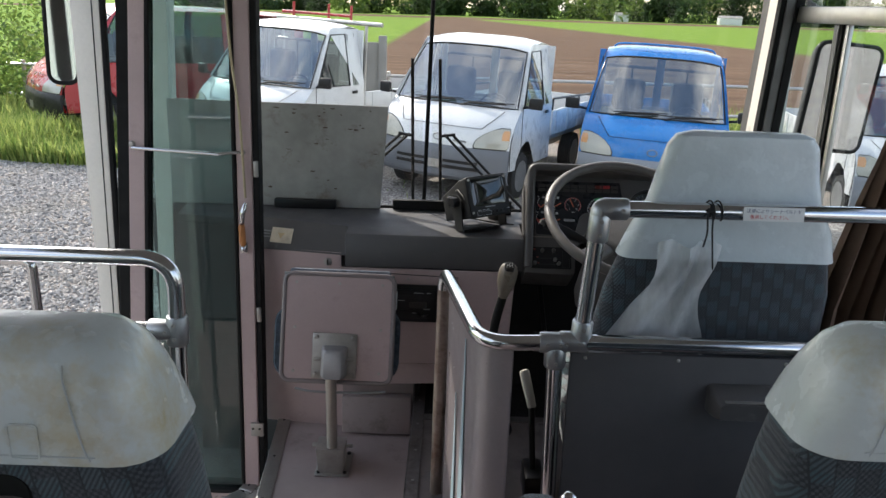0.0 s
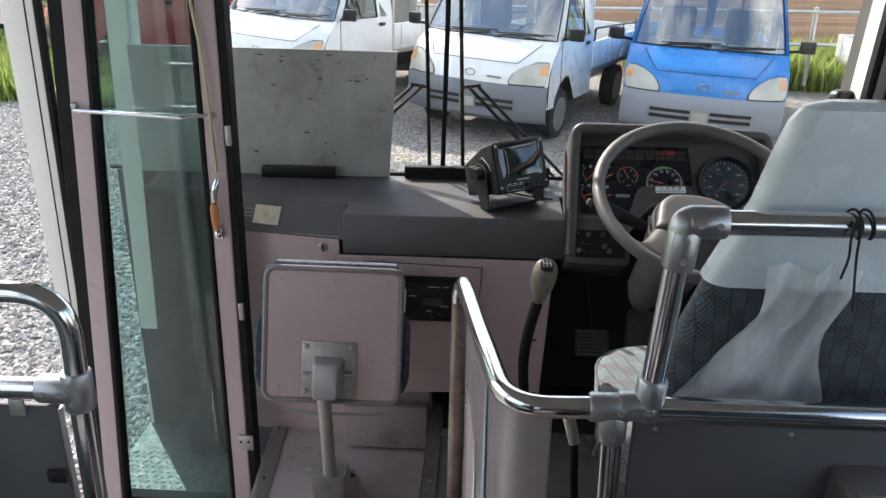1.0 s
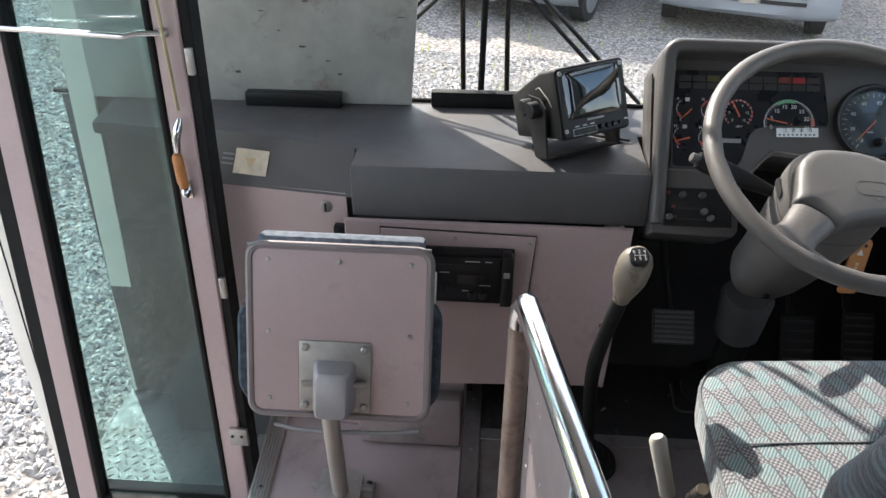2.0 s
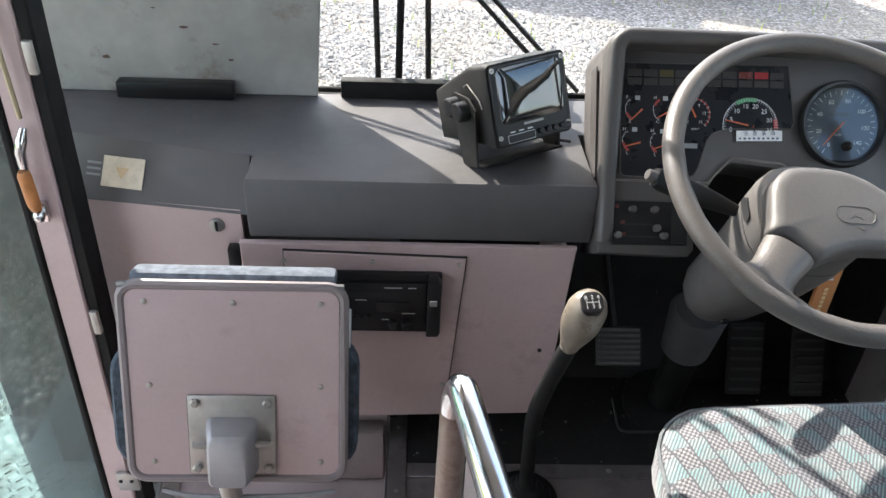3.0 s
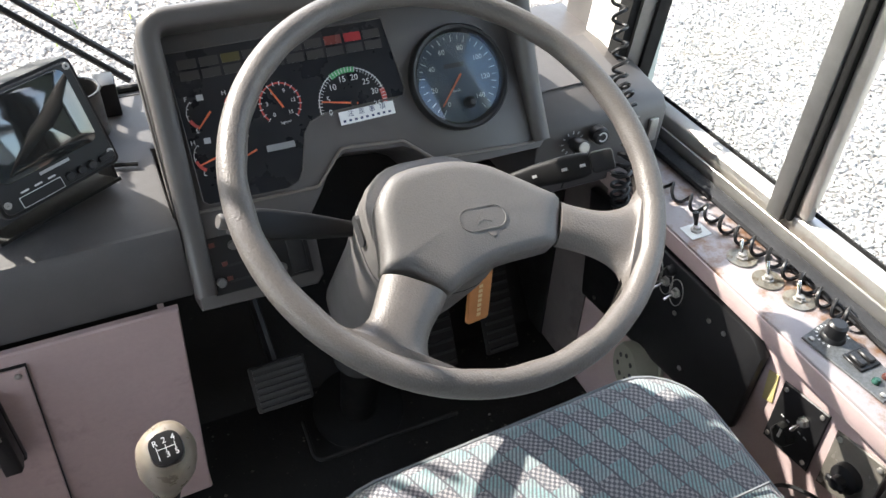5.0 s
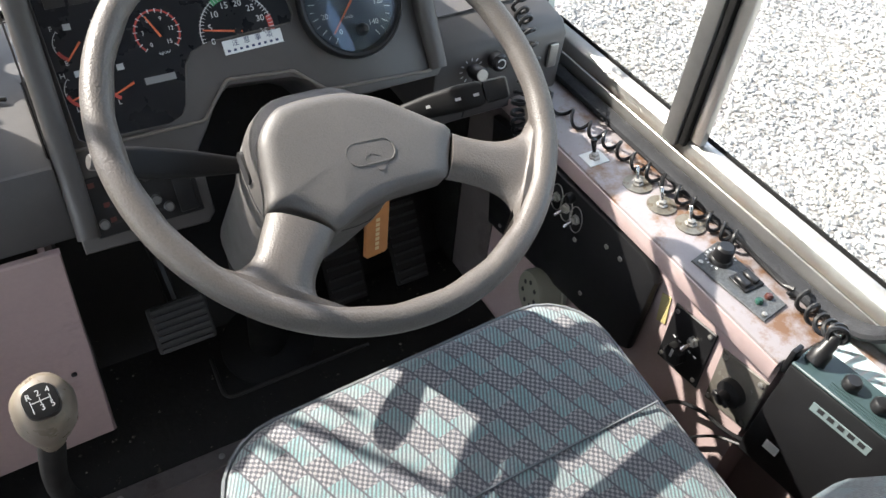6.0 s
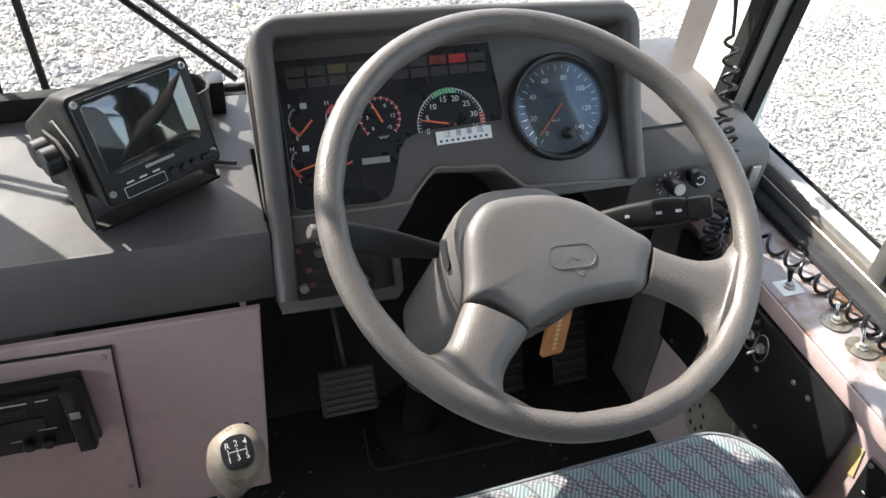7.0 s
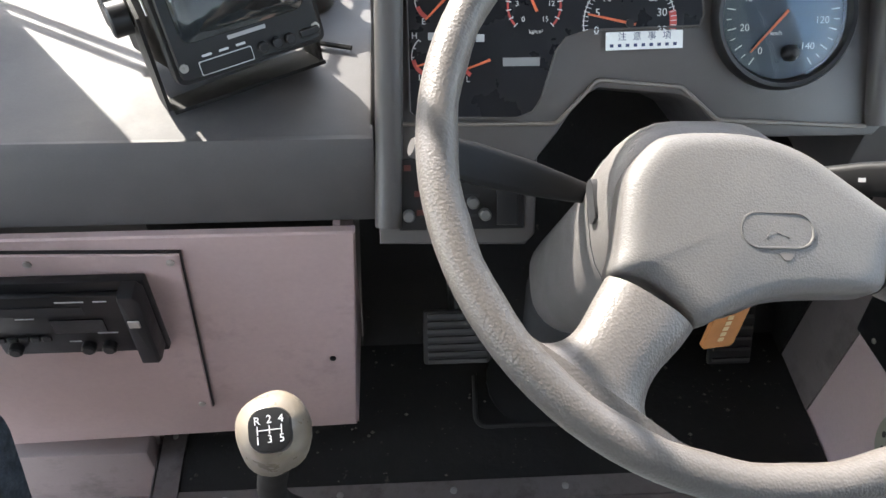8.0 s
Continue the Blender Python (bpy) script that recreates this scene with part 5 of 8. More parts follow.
# ---- monitor on the dashboard ----
MO = plane_frame((0.166, 2.463, 0.8465), (0.122, 0.062, 0.007), (0.012, 0.052, 0.118))
mon = thing("monitor", MO, "small dark grey rear-view monitor on a bracket", "monitor", local=True)
W2, H2 = 0.073, 0.066
CASE = surface("dark_grey_monitor_case", (0.019, 0.0185, 0.0185), 0.62, vary=0.08, fine=400, bump=0.2, spec=0.22)
rings = [[(p[0] * f * (1 if z > -0.07 else 1.10) - (0 if z > -0.07 else 0.010), p[1] * f * (1 if z > -0.07 else 0.70) - (0 if z > -0.07 else 0.016), z) for p in rrect(2 * W2, 2 * H2, 0.008, 3)] for z, f, dy in ((0.0, 0.985, 0), (-0.004, 1.0, 0), (-0.018, 1.0, 0), (-0.020, 0.975, 0), (-0.060, 0.965, -0.001), (-0.160, 0.92, 0.0), (-0.166, 0.88, 0.0))]
case = part("case", loft(bmesh.new(), rings), CASE, mon)
bz = part("bezel", prism(bmesh.new(), rrect(2 * W2 - 0.009, 2 * H2 - 0.009, 0.006, 3), "z", 0.0002, 0.004, 0.0015, 1), BLACK, mon, "glossy black bezel")
rings = [[(p[0] * f, p[1] * f + 0.014, z) for p in rrect(0.118, 0.088, 0.010, 4)] for z, f in ((0.0040, 1.0), (0.0052, 0.985), (0.0065, 0.86), (0.0072, 0.6), (0.0075, 0.05))]
part("screen", loft(bmesh.new(), rings), CRT, mon, "dark glassy picture tube")
for u in (-1, 1):
    for v in (-0.045, 0.060):
        part("screw", turned(bmesh.new(), [(0.004, 0.004), (0.004, 0.0056), (0.0018, 0.0056), (0.0018, 0.004)], Matrix.Translation((u * 0.0635, v - 0.004, 0)), 12), STEEL, bz)
part("frame_print", prism(bmesh.new(), rrect(0.050, 0.013, 0.001, 1, -0.025, -0.054), "z", 0.0040, 0.0044), DIAL_WHITE, bz)
part("frame_fill", prism(bmesh.new(), rrect(0.0485, 0.0115, 0.001, 1, -0.025, -0.054), "z", 0.0044, 0.0047), BLACK, bz)
for k in range(3):
    part("print", box(bmesh.new(), (-0.045 + 0.016 * k, -0.0445, 0.0040), (-0.036 + 0.016 * k, -0.0425, 0.0044)), DIAL_WHITE, bz)
part("badge", box(bmesh.new(), (-0.018, -0.0365, 0.0040), (0.018, -0.033, 0.0044)), surface("grey_badge_print", (0.35, 0.35, 0.36), 0.5, bump=0), bz, "grey badge")
for u in (0.010, 0.024, 0.037):
    part("knob", turned(bmesh.new(), [(0.005, 0.004), (0.005, 0.009), (0.004, 0.010)], Matrix.Translation((u, -0.052, 0)), 12), BLACK, bz)
part("switch", box(bmesh.new(), (0.047, -0.055, 0.004), (0.066, -0.048, 0.008), 0.001, 1), BLACK, bz)
bm = bmesh.new()
tube(bm, [(-0.0745, 0.032, -0.075), (-0.0752, 0.036, -0.060), (-0.0745, 0.012, -0.03), (-0.0745, -0.002, -0.022)], 0.0011, 6)
part("case_groove", bm, STEEL, case)
br = part("bracket", prism(bmesh.new(), [(-0.108, 0.016), (-0.092, 0.024), (-0.050, 0.016), (-0.030, -0.004), (-0.052, -0.098), (-0.098, -0.098)], "x", -0.0840, -0.0805, m=Matrix(((1, 0, 0, 0), (0, 0, 1, 0), (0, 1, 0, 0), (0, 0, 0, 1)))), CASE, mon, "dark metal U-shaped bracket")
part("bracket", prism(bmesh.new(), [(-0.108, 0.016), (-0.092, 0.024), (-0.050, 0.016), (-0.030, -0.004), (-0.052, -0.098), (-0.098, -0.098)], "x", 0.0762, 0.0795, m=Matrix(((1, 0, 0, 0), (0, 0, 1, 0), (0, 1, 0, 0), (0, 0, 0, 1)))), CASE, mon)
part("foot", box(bmesh.new(), (-0.0795, -0.101, -0.110), (0.0795, -0.0975, -0.045)), RUBBER, mon)
for z in (-0.085, -0.058):
    kn = turned(bmesh.new(), [(0.010, 0.0), (0.0165, 0.002), (0.0165, 0.018), (0.0145, 0.020), (0.0, 0.0205)], toward((-0.0842, 0.002 if z < -0.07 else -0.004, z), (-1, 0, 0)), 20)
    part("clamp_knob", kn, BLACK, mon, "knurled black clamp knob")
cable = curve([(0.075, 2.60, 0.745), (0.12, 2.62, 0.728), (0.20, 2.58, 0.726), (0.262, 2.56, 0.726)], 6)
bm = bmesh.new()
tube(bm, cable, 0.003, 6)
solo("monitor_cable", bm, BLACK, "thin black cable of the monitor", "cable", base=(0.2, 2.58, 0.72))

can = thing("cup", Matrix.Translation((0.208, 2.665, 0.7205)), "small metal can with a printed band", "can", local=True)
part("wall", turned(bmesh.new(), [(0.030, 0.0), (0.032, 0.003), (0.032, 0.066), (0.0335, 0.070), (0.0305, 0.070), (0.030, 0.004), (0.0, 0.004)], None, 24), surface("printed_tin", (0.06, 0.055, 0.05), 0.4, 0.3, vary=0.3, big=40, stain=(0.16, 0.05, 0.04), stain_at=(0.6, 0.66), stain_scale=30), can)
bm = bmesh.new()
tube(bm, [(0.033 * math.cos(a), 0.033 * math.sin(a), 0.070) for a in np.linspace(0, 2 * math.pi, 24, endpoint=False)], 0.0022, 6, closed=True)
part("rim", bm, BLACK, can)

# weathered board standing against the windscreen
bm = bmesh.new()
prism(bm, [(-0.945, 0.7206), (-0.2035, 0.7206), (-0.177, 1.082), (-0.945, 1.088)], "z", -0.004, 0.004, 0.0015, 1, m=Matrix(((1, 0, 0, 0), (0, 0.02, 1, 2.742 - 0.02 * 0.72), (0, 1, 0, 0), (0, 0, 0, 1))))
bd = solo("sheet_board", bm, BOARD, "weathered grey metal board with rust specks, leaning at the windscreen", "board")
rnd = random.Random(11)
for k in range(26):
    x, z = -0.60 + 0.38 * rnd.random(), 1.070 - 0.33 * rnd.random() ** 1.7
    bm = bmesh.new()
    w, h = rnd.uniform(0.003, 0.012), rnd.uniform(0.0015, 0.004)
    pts = [(x + w * math.cos(a) * rnd.uniform(0.5, 1), z + h * math.sin(a) * rnd.uniform(0.5, 1)) for a in np.linspace(0, 2 * math.pi, 9, endpoint=False)]
    prism(bm, pts, "y", 2.7374 + 0.02 * (z - 0.72), 2.7382 + 0.02 * (z - 0.72))
    part("rust_speck", bm, surface("rust_speck", (0.11, 0.075, 0.055), 0.8, bump=0.1) if k == 0 else bpy.data.materials["rust_speck"], bd, smooth=0)

# ---- folding guide seat, seen from behind ----
js = thing("guide_seat", Matrix.Translation((-0.30, 2.17, 0)), "folded guide seat on a steel post, with a pinkish metal back", "seat")
JM = plane_frame((-0.278, 2.182, 0.490), (1, 0.025, -0.02), (0, 0.31, 0.95))
bk = part("back_panel", pad(bmesh.new(), rrect(0.318, 0.312, 0.018, 4), -0.012, 0.0, 0.02), PINK, js, "pinkish-grey metal back panel")
bk.data.transform(FRAME_OF[js] @ JM @ FRAME_OF[js].inverted())
bm = bmesh.new()
tube(bm, [JM @ Vector((p[0], p[1], -0.004)) for p in rrect(0.326, 0.320, 0.024, 5)], 0.0075, 8, closed=True)
part("edge_trim", bm, surface("worn_grey_trim", (0.21, 0.18, 0.18), 0.42, vary=0.1), js, "grey plastic edge trim")
cu = pad(bmesh.new(), rrect(0.376, 0.215, 0.05, 5, -0.003, -0.046), 0.012, 0.075, 0.10, crown=0.01)
cu.transform(JM @ Matrix.Diagonal((1, 1, -1, 1)))
part("cushion", cu, SEAT_SIDE, js, "dark woven cushion")
bm = bmesh.new()
box(bm, (-0.152, 0.150, -0.056), (0.150, 0.1760, -0.0098), 0.008, m=JM)
part("top_strap", bm, surface("grey_woven_strip", (0.12, 0.135, 0.16), 0.95, vary=0.4, big=60, bump=0.8, fine=260, spec=0.2), js, "frayed woven strip along the top")
bm = bmesh.new()
box(bm, (-0.166, 0.155, -0.0095), (0.163, 0.1635, 0.002), 0.002, m=JM)
part("top_rail", bm, ALU_D, js, "worn metal rail along the top")
bm = bmesh.new()
box(bm, (0.166, 0.062, -0.028), (0.173, 0.118, -0.006), 0.002, m=JM)
part("strap_end", bm, COVER, js, "white strap end")
for u in (-0.128, 0.0, 0.128):
    for v in (-0.130, 0.0, 0.134):
        if (u, v) != (0.0, 0.0) and not (u == 0 and v < 0):
            part("screw", turned(bmesh.new(), [(0.0045, 0.0), (0.0045, 0.0022), (0.0018, 0.003)], JM @ Matrix.Translation((u, v, 0.0)), 10), STEEL, js)
pl = part("mount_plate", box(bmesh.new(), (-0.073, -0.150, 0.0006), (0.060, -0.014, 0.0046), 0.003, m=JM), STEEL, js, "galvanised mounting plate")
for u in (-0.061, 0.048):
    for v in (-0.138, -0.026):
        part("bolt", turned(bmesh.new(), [(0.0075, 0.0046), (0.0075, 0.009), (0.005, 0.011)], JM @ Matrix.Translation((u, v, 0.0)), 6), STEEL, pl, smooth=0)
rings = [[JM @ Vector((p[0], p[1] + cy, z)) for p in rrect(w, h, 0.010, 3, -0.006)] for z, w, h, cy in ((0.0048, 0.078, 0.095, -0.098), (0.02, 0.074, 0.092, -0.100), (0.046, 0.060, 0.086, -0.104), (0.050, 0.052, 0.078, -0.106))]
sk = part("post_socket", loft(bmesh.new(), rings), surface("hammered_cast_steel", (0.33, 0.325, 0.33), 0.5, 0.5, vary=0.15, fine=90, bump=0.4), js, "cast steel socket")
bm = bmesh.new()
tube(bm, [JM @ Vector((-0.064, -0.092, 0.016)), JM @ Vector((0.054, -0.090, 0.016))], 0.006, 8)
part("socket_pin", bm, STEEL, sk)
bm = bmesh.new()
tube(bm, [JM @ Vector((-0.004, -0.110, 0.026)), (-0.290, 2.112, 0.360), (-0.298, 2.172, 0.085)], 0.0165, 16)
part("post", bm, surface("dull_painted_post", (0.36, 0.335, 0.30), 0.4, 0.45, vary=0.12, stain=(0.2, 0.15, 0.11), stain_at=(0.62, 0.8)), js, "dull steel post")
part("base_plate", box(bmesh.new(), (-0.352, 2.148, 0.0008), (-0.246, 2.285, 0.009), 0.003), STEEL, js)
rings = [[(p[0] - 0.302, p[1] + cy, z) for p in rrect(w, d, 0.006, 2)] for z, w, d, cy in ((0.009, 0.080, 0.072, 2.192), (0.060, 0.086, 0.076, 2.190), (0.098, 0.090, 0.080, 2.188))]
bs = part("base_socket", loft(bmesh.new(), rings), STEEL, js, "steel base socket with rust at the foot")
bm = bmesh.new()
tube(bm, [(-0.362, 2.190, 0.090), (-0.236, 2.190, 0.090)], 0.007, 8)
part("base_pin", bm, STEEL, bs)
for x, y in ((-0.340, 2.160), (-0.258, 2.160), (-0.340, 2.273), (-0.258, 2.273)):
    part("bolt", turned(bmesh.new(), [(0.007, 0.009), (0.007, 0.014), (0.004, 0.016)], Matrix.Translation((x, y, 0)), 6), BLACK, js, smooth=0)
bm = bmesh.new()
tube(bm, curve([(-0.40, 2.125, 0.318), (-0.34, 2.118, 0.312), (-0.20, 2.122, 0.310), (-0.13, 2.13, 0.312)], 5), 0.004, 6)
part("lower_edge", bm, PIPING, js, "pale piping under the cushion")

# ---- rails and partitions ----
PT = thing("driver_partition", Matrix.Translation((0.55, 1.485, 0)), "dark partition behind the driver with polished steel rails", "partition")
part("panel", box(bmesh.new(), (0.300, 1.482, 0.03), (1.05, 1.497, 0.752), 0.003), PARTITION, PT, "dark grey panel")
def rail(pts, r=0.0165, parent=PT, label="", name="rail"):
    bm = bmesh.new()
    tube(bm, pts, r, 18)
    return part(name, bm, CHROME, parent, label)
rail([(0.30, 1.485, 0.775), (1.07, 1.485, 0.778)])
rail([(0.285, 1.485, 0.0), (0.268, 1.485, 0.76)], name="post")
rail([(0.318, 1.487, 0.79), (0.334, 1.487, 1.045)], name="post")
rail([(0.345, 1.487, 1.055), (1.07, 1.487, 1.060)])
plan = bend([(0.262, 1.485, 0.772), (0.118, 1.488, 0.764), (0.046, 1.880, 0.765)], 0.16, 12)
rail(plan + bend([(0.046, 1.880, 0.765), (0.041, 1.908, 0.765), (0.036, 1.912, 0.74), (0.0358, 1.9121, 0.725)], 0.016, 5)[1:], label="bent rail round the aisle side")
bm = bmesh.new()
tube(bm, [(0.0358, 1.9121, 0.7245), (0.030, 1.915, 0.1192)], 0.0162, 18)
part("post", bm, surface("worn_brownish_post", (0.30, 0.235, 0.205), 0.42, 0.6, vary=0.2, big=16, fine=120, bump=0.15, stain=(0.14, 0.085, 0.055), stain_at=(0.5, 0.72), stain_scale=14), PT, "worn brownish steel post")
rows = []
for p in plan[2:]:
    rows.append([(p.x + 0.004, p.y + 0.006, 0.1195), (p.x + 0.004, p.y + 0.006, p.z - 0.012), (p.x + 0.0075, p.y + 0.0085, p.z - 0.012), (p.x + 0.0075, p.y + 0.0085, 0.1195)])
side = part("side_sheet", loft(bmesh.new(), rows), surface("satin_grey_sheet", (0.31, 0.265, 0.265), 0.36, 0.25, vary=0.08, big=4, fine=140, bump=0.06, stain=(0.2, 0.17, 0.165), stain_at=(0.66, 0.85)), PT, "curved pinkish-grey metal sheet")
# two pale blue wedges on the sheet, narrowing towards the top
STREAK = surface("pale_blue_streak", (0.36, 0.46, 0.50), 0.45, vary=0.08, bump=0.05)
for y, w, z0, z1 in ((1.648, 0.062, 0.125, 0.70), (1.735, 0.045, 0.125, 0.52)):
    x = 0.046 + (0.118 - 0.046) * (1.880 - y) / (1.880 - 1.488)
    d = Vector((0.118 - 0.046, 1.488 - 1.880, 0)).normalized()
    mm = plane_frame((x + 0.0015, y + 0.006, 0), d, (0, 0, 1))
    part("paint_streak", prism(bmesh.new(), [(-w / 2, z0), (w / 2, z0), (w * 0.05, z1), (-w * 0.05, z1)], "z", 0.0, 0.0016, m=mm), STREAK, side)
rnd = random.Random(5)
for k in range(9):
    y, z = rnd.uniform(1.62, 1.86), rnd.uniform(0.2, 0.70)
    x = 0.046 + (0.118 - 0.046) * (1.880 - y) / (1.880 - 1.488)
    part("scratch", turned(bmesh.new(), [(0.0022, 0), (0.0018, 0.0012)], toward((x + 0.0012, y + 0.006, z), (-1, -0.18, 0)), 8), DIAL_WHITE, side, smooth=0)


def clamp(c, axis, r, h, parent):
    bm = turned(bmesh.new(), [(r * 0.92, -h / 2), (r, -h / 2 + 0.003), (r, h / 2 - 0.003), (r * 0.92, h / 2)], toward(c, axis), 20)
    p = part("joint", bm, CAST, parent, "grey cast rail joint")
    a, s = Vector(axis).normalized(), Vector((0, -1, 0.1))
    for k in (-1, 1):
        part("screw", turned(bmesh.new(), [(0.0045, r * 0.97), (0.0045, r + 0.002), (0.002, r + 0.002), (0.002, r)], toward(Vector(c) + a * k * h * 0.25, s), 8), STEEL, p)
    return p


clamp((0.262, 1.485, 0.772), (1, 0, 0), 0.0215, 0.055, PT)
clamp((0.318, 1.487, 0.790), (0.06, 0, 1), 0.0215, 0.062, PT)
clamp((0.300, 1.486, 0.775), (1, 0, 0), 0.0215, 0.05, PT)
clamp((0.268, 1.485, 0.742), (-0.02, 0, 1), 0.0225, 0.045, PT)
clamp((0.334, 1.487, 1.018), (0.06, 0, 1), 0.0215, 0.055, PT)
clamp((0.362, 1.487, 1.055), (1, 0, 0), 0.0215, 0.05, PT)
bm = bmesh.new()
tube(bm, bend([(0.3325, 1.487, 1.012), (0.3355, 1.487, 1.0555), (0.382, 1.487, 1.0560)], 0.012, 6), 0.0208, 16)
part("elbow", bm, CAST, PT, "grey cast elbow")


def grip_box(name, x0, x1, z0, z1, y, parent):
    """The moulded grip on a partition, its top set back."""
    rings = [[(p[0], y - d, p[1]) for p in rrect((x1 - x0) * f, (z1 - z0) * g, 0.008, 3, (x0 + x1) / 2, (z0 + z1) / 2 + o)] for d, f, g, o in ((0.0, 1.0, 1.0, 0), (0.022, 0.98, 0.96, 0), (0.050, 0.86, 0.66, -0.006), (0.056, 0.80, 0.55, -0.006))]
    g = part(name, loft(bmesh.new(), rings), DASH_B, parent, "dark moulded ashtray box")
    part("edge", box(bmesh.new(), (x0 + 0.022, y - 0.055, z1 - 0.0165), (x1 - 0.010, y - 0.030, z1 - 0.0145)), STEEL, g)
    return g


grip_box("ashtray", 0.586, 0.716, 0.632, 0.694, 1.4815, PT)
for x in (0.33, 0.52, 0.74, 0.98):
    part("screw", turned(bmesh.new(), [(0.004, 0.0), (0.004, 0.002), (0.0015, 0.003)], toward((x, 1.482, 0.742), (0, -1, 0)), 8), STEEL, PT)
# notice and string on the upper rail
m = plane_frame((0.662, 1.4695, 1.0585), (1, 0, 0.006), (0, 0.1, 1))
no = part("notice", box(bmesh.new(), (-0.058, -0.0135, 0.0), (0.058, 0.0135, 0.0008), m=m), WHITE, PT, "white seat belt notice on the rail")
letters("print", "法律によりシートベルトを", 0.0088, m @ Matrix.Translation((0, 0.0055, 0.0010)), INK_BLUE, no, 0.0001)
letters("print", "着用してください。", 0.0088, m @ Matrix.Translation((-0.006, -0.006, 0.0010)), INK_RED, no, 0.0001)
bm = bmesh.new()
for dx, dz, sw_ in ((-0.006, 0.055, -0.006), (0.004, 0.10, 0.018)):
    tube(bm, curve([(0.541, 1.468, 1.075), (0.541 + dx, 1.463, 1.05), (0.541 + sw_ * 0.4, 1.466, 1.02), (0.541 + sw_, 1.468, 1.045 - dz)], 5), 0.0017, 6)
tube(bm, [(0.541 + 0.0195 * 0.05 * k, 1.487 + 0.0190 * math.cos(a), 1.0585 + 0.0190 * math.sin(a)) for k, a in enumerate(np.linspace(0, 4 * math.pi, 32))], 0.0018, 6)
tube(bm, [(0.536, 1.4665, 1.062), (0.547, 1.464, 1.066)], 0.005, 8)
solo("black_string", bm, surface("black_cord", (0.012, 0.012, 0.013), 0.8, bump=0.2), "black string tied round the rail", "string", base=(0.541, 1.468, 1.06))

LP = thing("entrance_partition", Matrix.Translation((-0.8, 1.455, 0)), "dark partition behind the entrance with polished steel rails", "partition")
part("panel", box(bmesh.new(), (-1.07, 1.450, 0.03), (-0.530, 1.463, 0.758), 0.003), PARTITION, LP, "dark grey panel")
rail([(-0.500, 1.455, 0.785), (-1.07, 1.455, 0.780)], parent=LP)
rail(bend([(-0.512, 1.455, 0.0), (-0.494, 1.455, 0.79), (-0.488, 1.455, 0.935), (-1.07, 1.455, 0.935)], 0.095, 10), parent=LP, label="bent rail")
clamp((-0.494, 1.455, 0.785), (0.02, 0, 1), 0.0215, 0.06, LP)
clamp((-0.525, 1.455, 0.785), (1, 0, 0), 0.0215, 0.05, LP)
grip_box("ashtray", -0.84, -0.668, 0.645, 0.702, 1.4495, LP)
for x in (-0.585, -0.745):
    part("clip", box(bmesh.new(), (x - 0.012, 1.444, 0.742), (x + 0.012, 1.4495, 0.770), 0.003), STEEL, LP)
part("edge_strip", box(bmesh.new(), (-0.5295, 1.451, 0.03), (-0.5265, 1.462, 0.752)), ALU, LP)
bm = bmesh.new()
box(bm, (-0.560, 1.440, 0.628), (-0.530, 1.4495, 0.650), 0.004)
part("latch", bm, BLACK, LP)
bm = bmesh.new()
tube(bm, bend([(-1.05, 1.75, 0.82), (-0.935, 1.75, 0.82), (-0.93, 1.75, -0.4295)], 0.02, 5), 0.012, 12)
solo("entrance_handrail", bm, CHROME, "polished handrail beside the entrance", "handrail", base=(-0.93, 1.75, 0.3))

# ---- door leaf, folded inwards at the front of the doorway ----
dr = thing("door_1", Matrix.Translation((-0.75, 2.40, -0.22)), "folding entrance door standing open, pinkish frame and green glass", "door", kind="structure")


def leaf_bar(name, p, q, w, y0, y1, material, label=""):
    """A straight bar in the door's plane, w wide, between two (x, z) places."""
    p, q = Vector(p), Vector(q)
    n = Vector((-(q - p).y, (q - p).x)).normalized() * w / 2
    return part(name, prism(bmesh.new(), [tuple(p + n), tuple(q + n), tuple(q - n), tuple(p - n)], "y", y0, y1, 0.003, 1), material, dr, label)


leaf_bar("stile", (-1.010, -0.235), (-0.856, 1.78), 0.050, 2.385, 2.420, PINK, "pinkish-grey frame")
leaf_bar("stile", (-0.612, -0.235), (-0.575, 1.78), 0.048, 2.385, 2.420, PINK, "pinkish-grey frame")
leaf_bar("bottom_rail", (-1.03, -0.265), (-0.588, -0.265), 0.060, 2.386, 2.419, PINK)
leaf_bar("seal", (-0.978, -0.225), (-0.826, 1.78), 0.014, 2.382, 2.423, RUBBER)
leaf_bar("seal", (-0.643, -0.225), (-0.607, 1.78), 0.012, 2.382, 2.423, RUBBER)
leaf_bar("seal", (-0.98, -0.228), (-0.64, -0.228), 0.014, 2.383, 2.422, RUBBER)
leaf_bar("edge_rubber", (-0.578, -0.28), (-0.541, 1.78), 0.020, 2.390, 2.440, RUBBER, "black rubber edge")
leaf_bar("rear_rubber", (-1.056, -0.28), (-0.902, 1.78), 0.040, 2.395, 2.425, RUBBER, "black rubber edge")
g = part("glass", prism(bmesh.new(), [(-0.98, -0.225), (-0.64, -0.225), (-0.604, 1.78), (-0.828, 1.78)], "y", 2.401, 2.405), DOOR_GLASS, dr, "green-tinted door glass")
g.visible_shadow = False
bm = bmesh.new()
tube(bm, bend([(-0.928, 2.372, 0.980), (-0.660, 2.366, 0.970), (-0.640, 2.372, 0.974), (-0.592, 2.380, 0.974)], 0.02, 3), 0.0055, 10)
part("bar", bm, CHROME, dr, "thin polished bar")
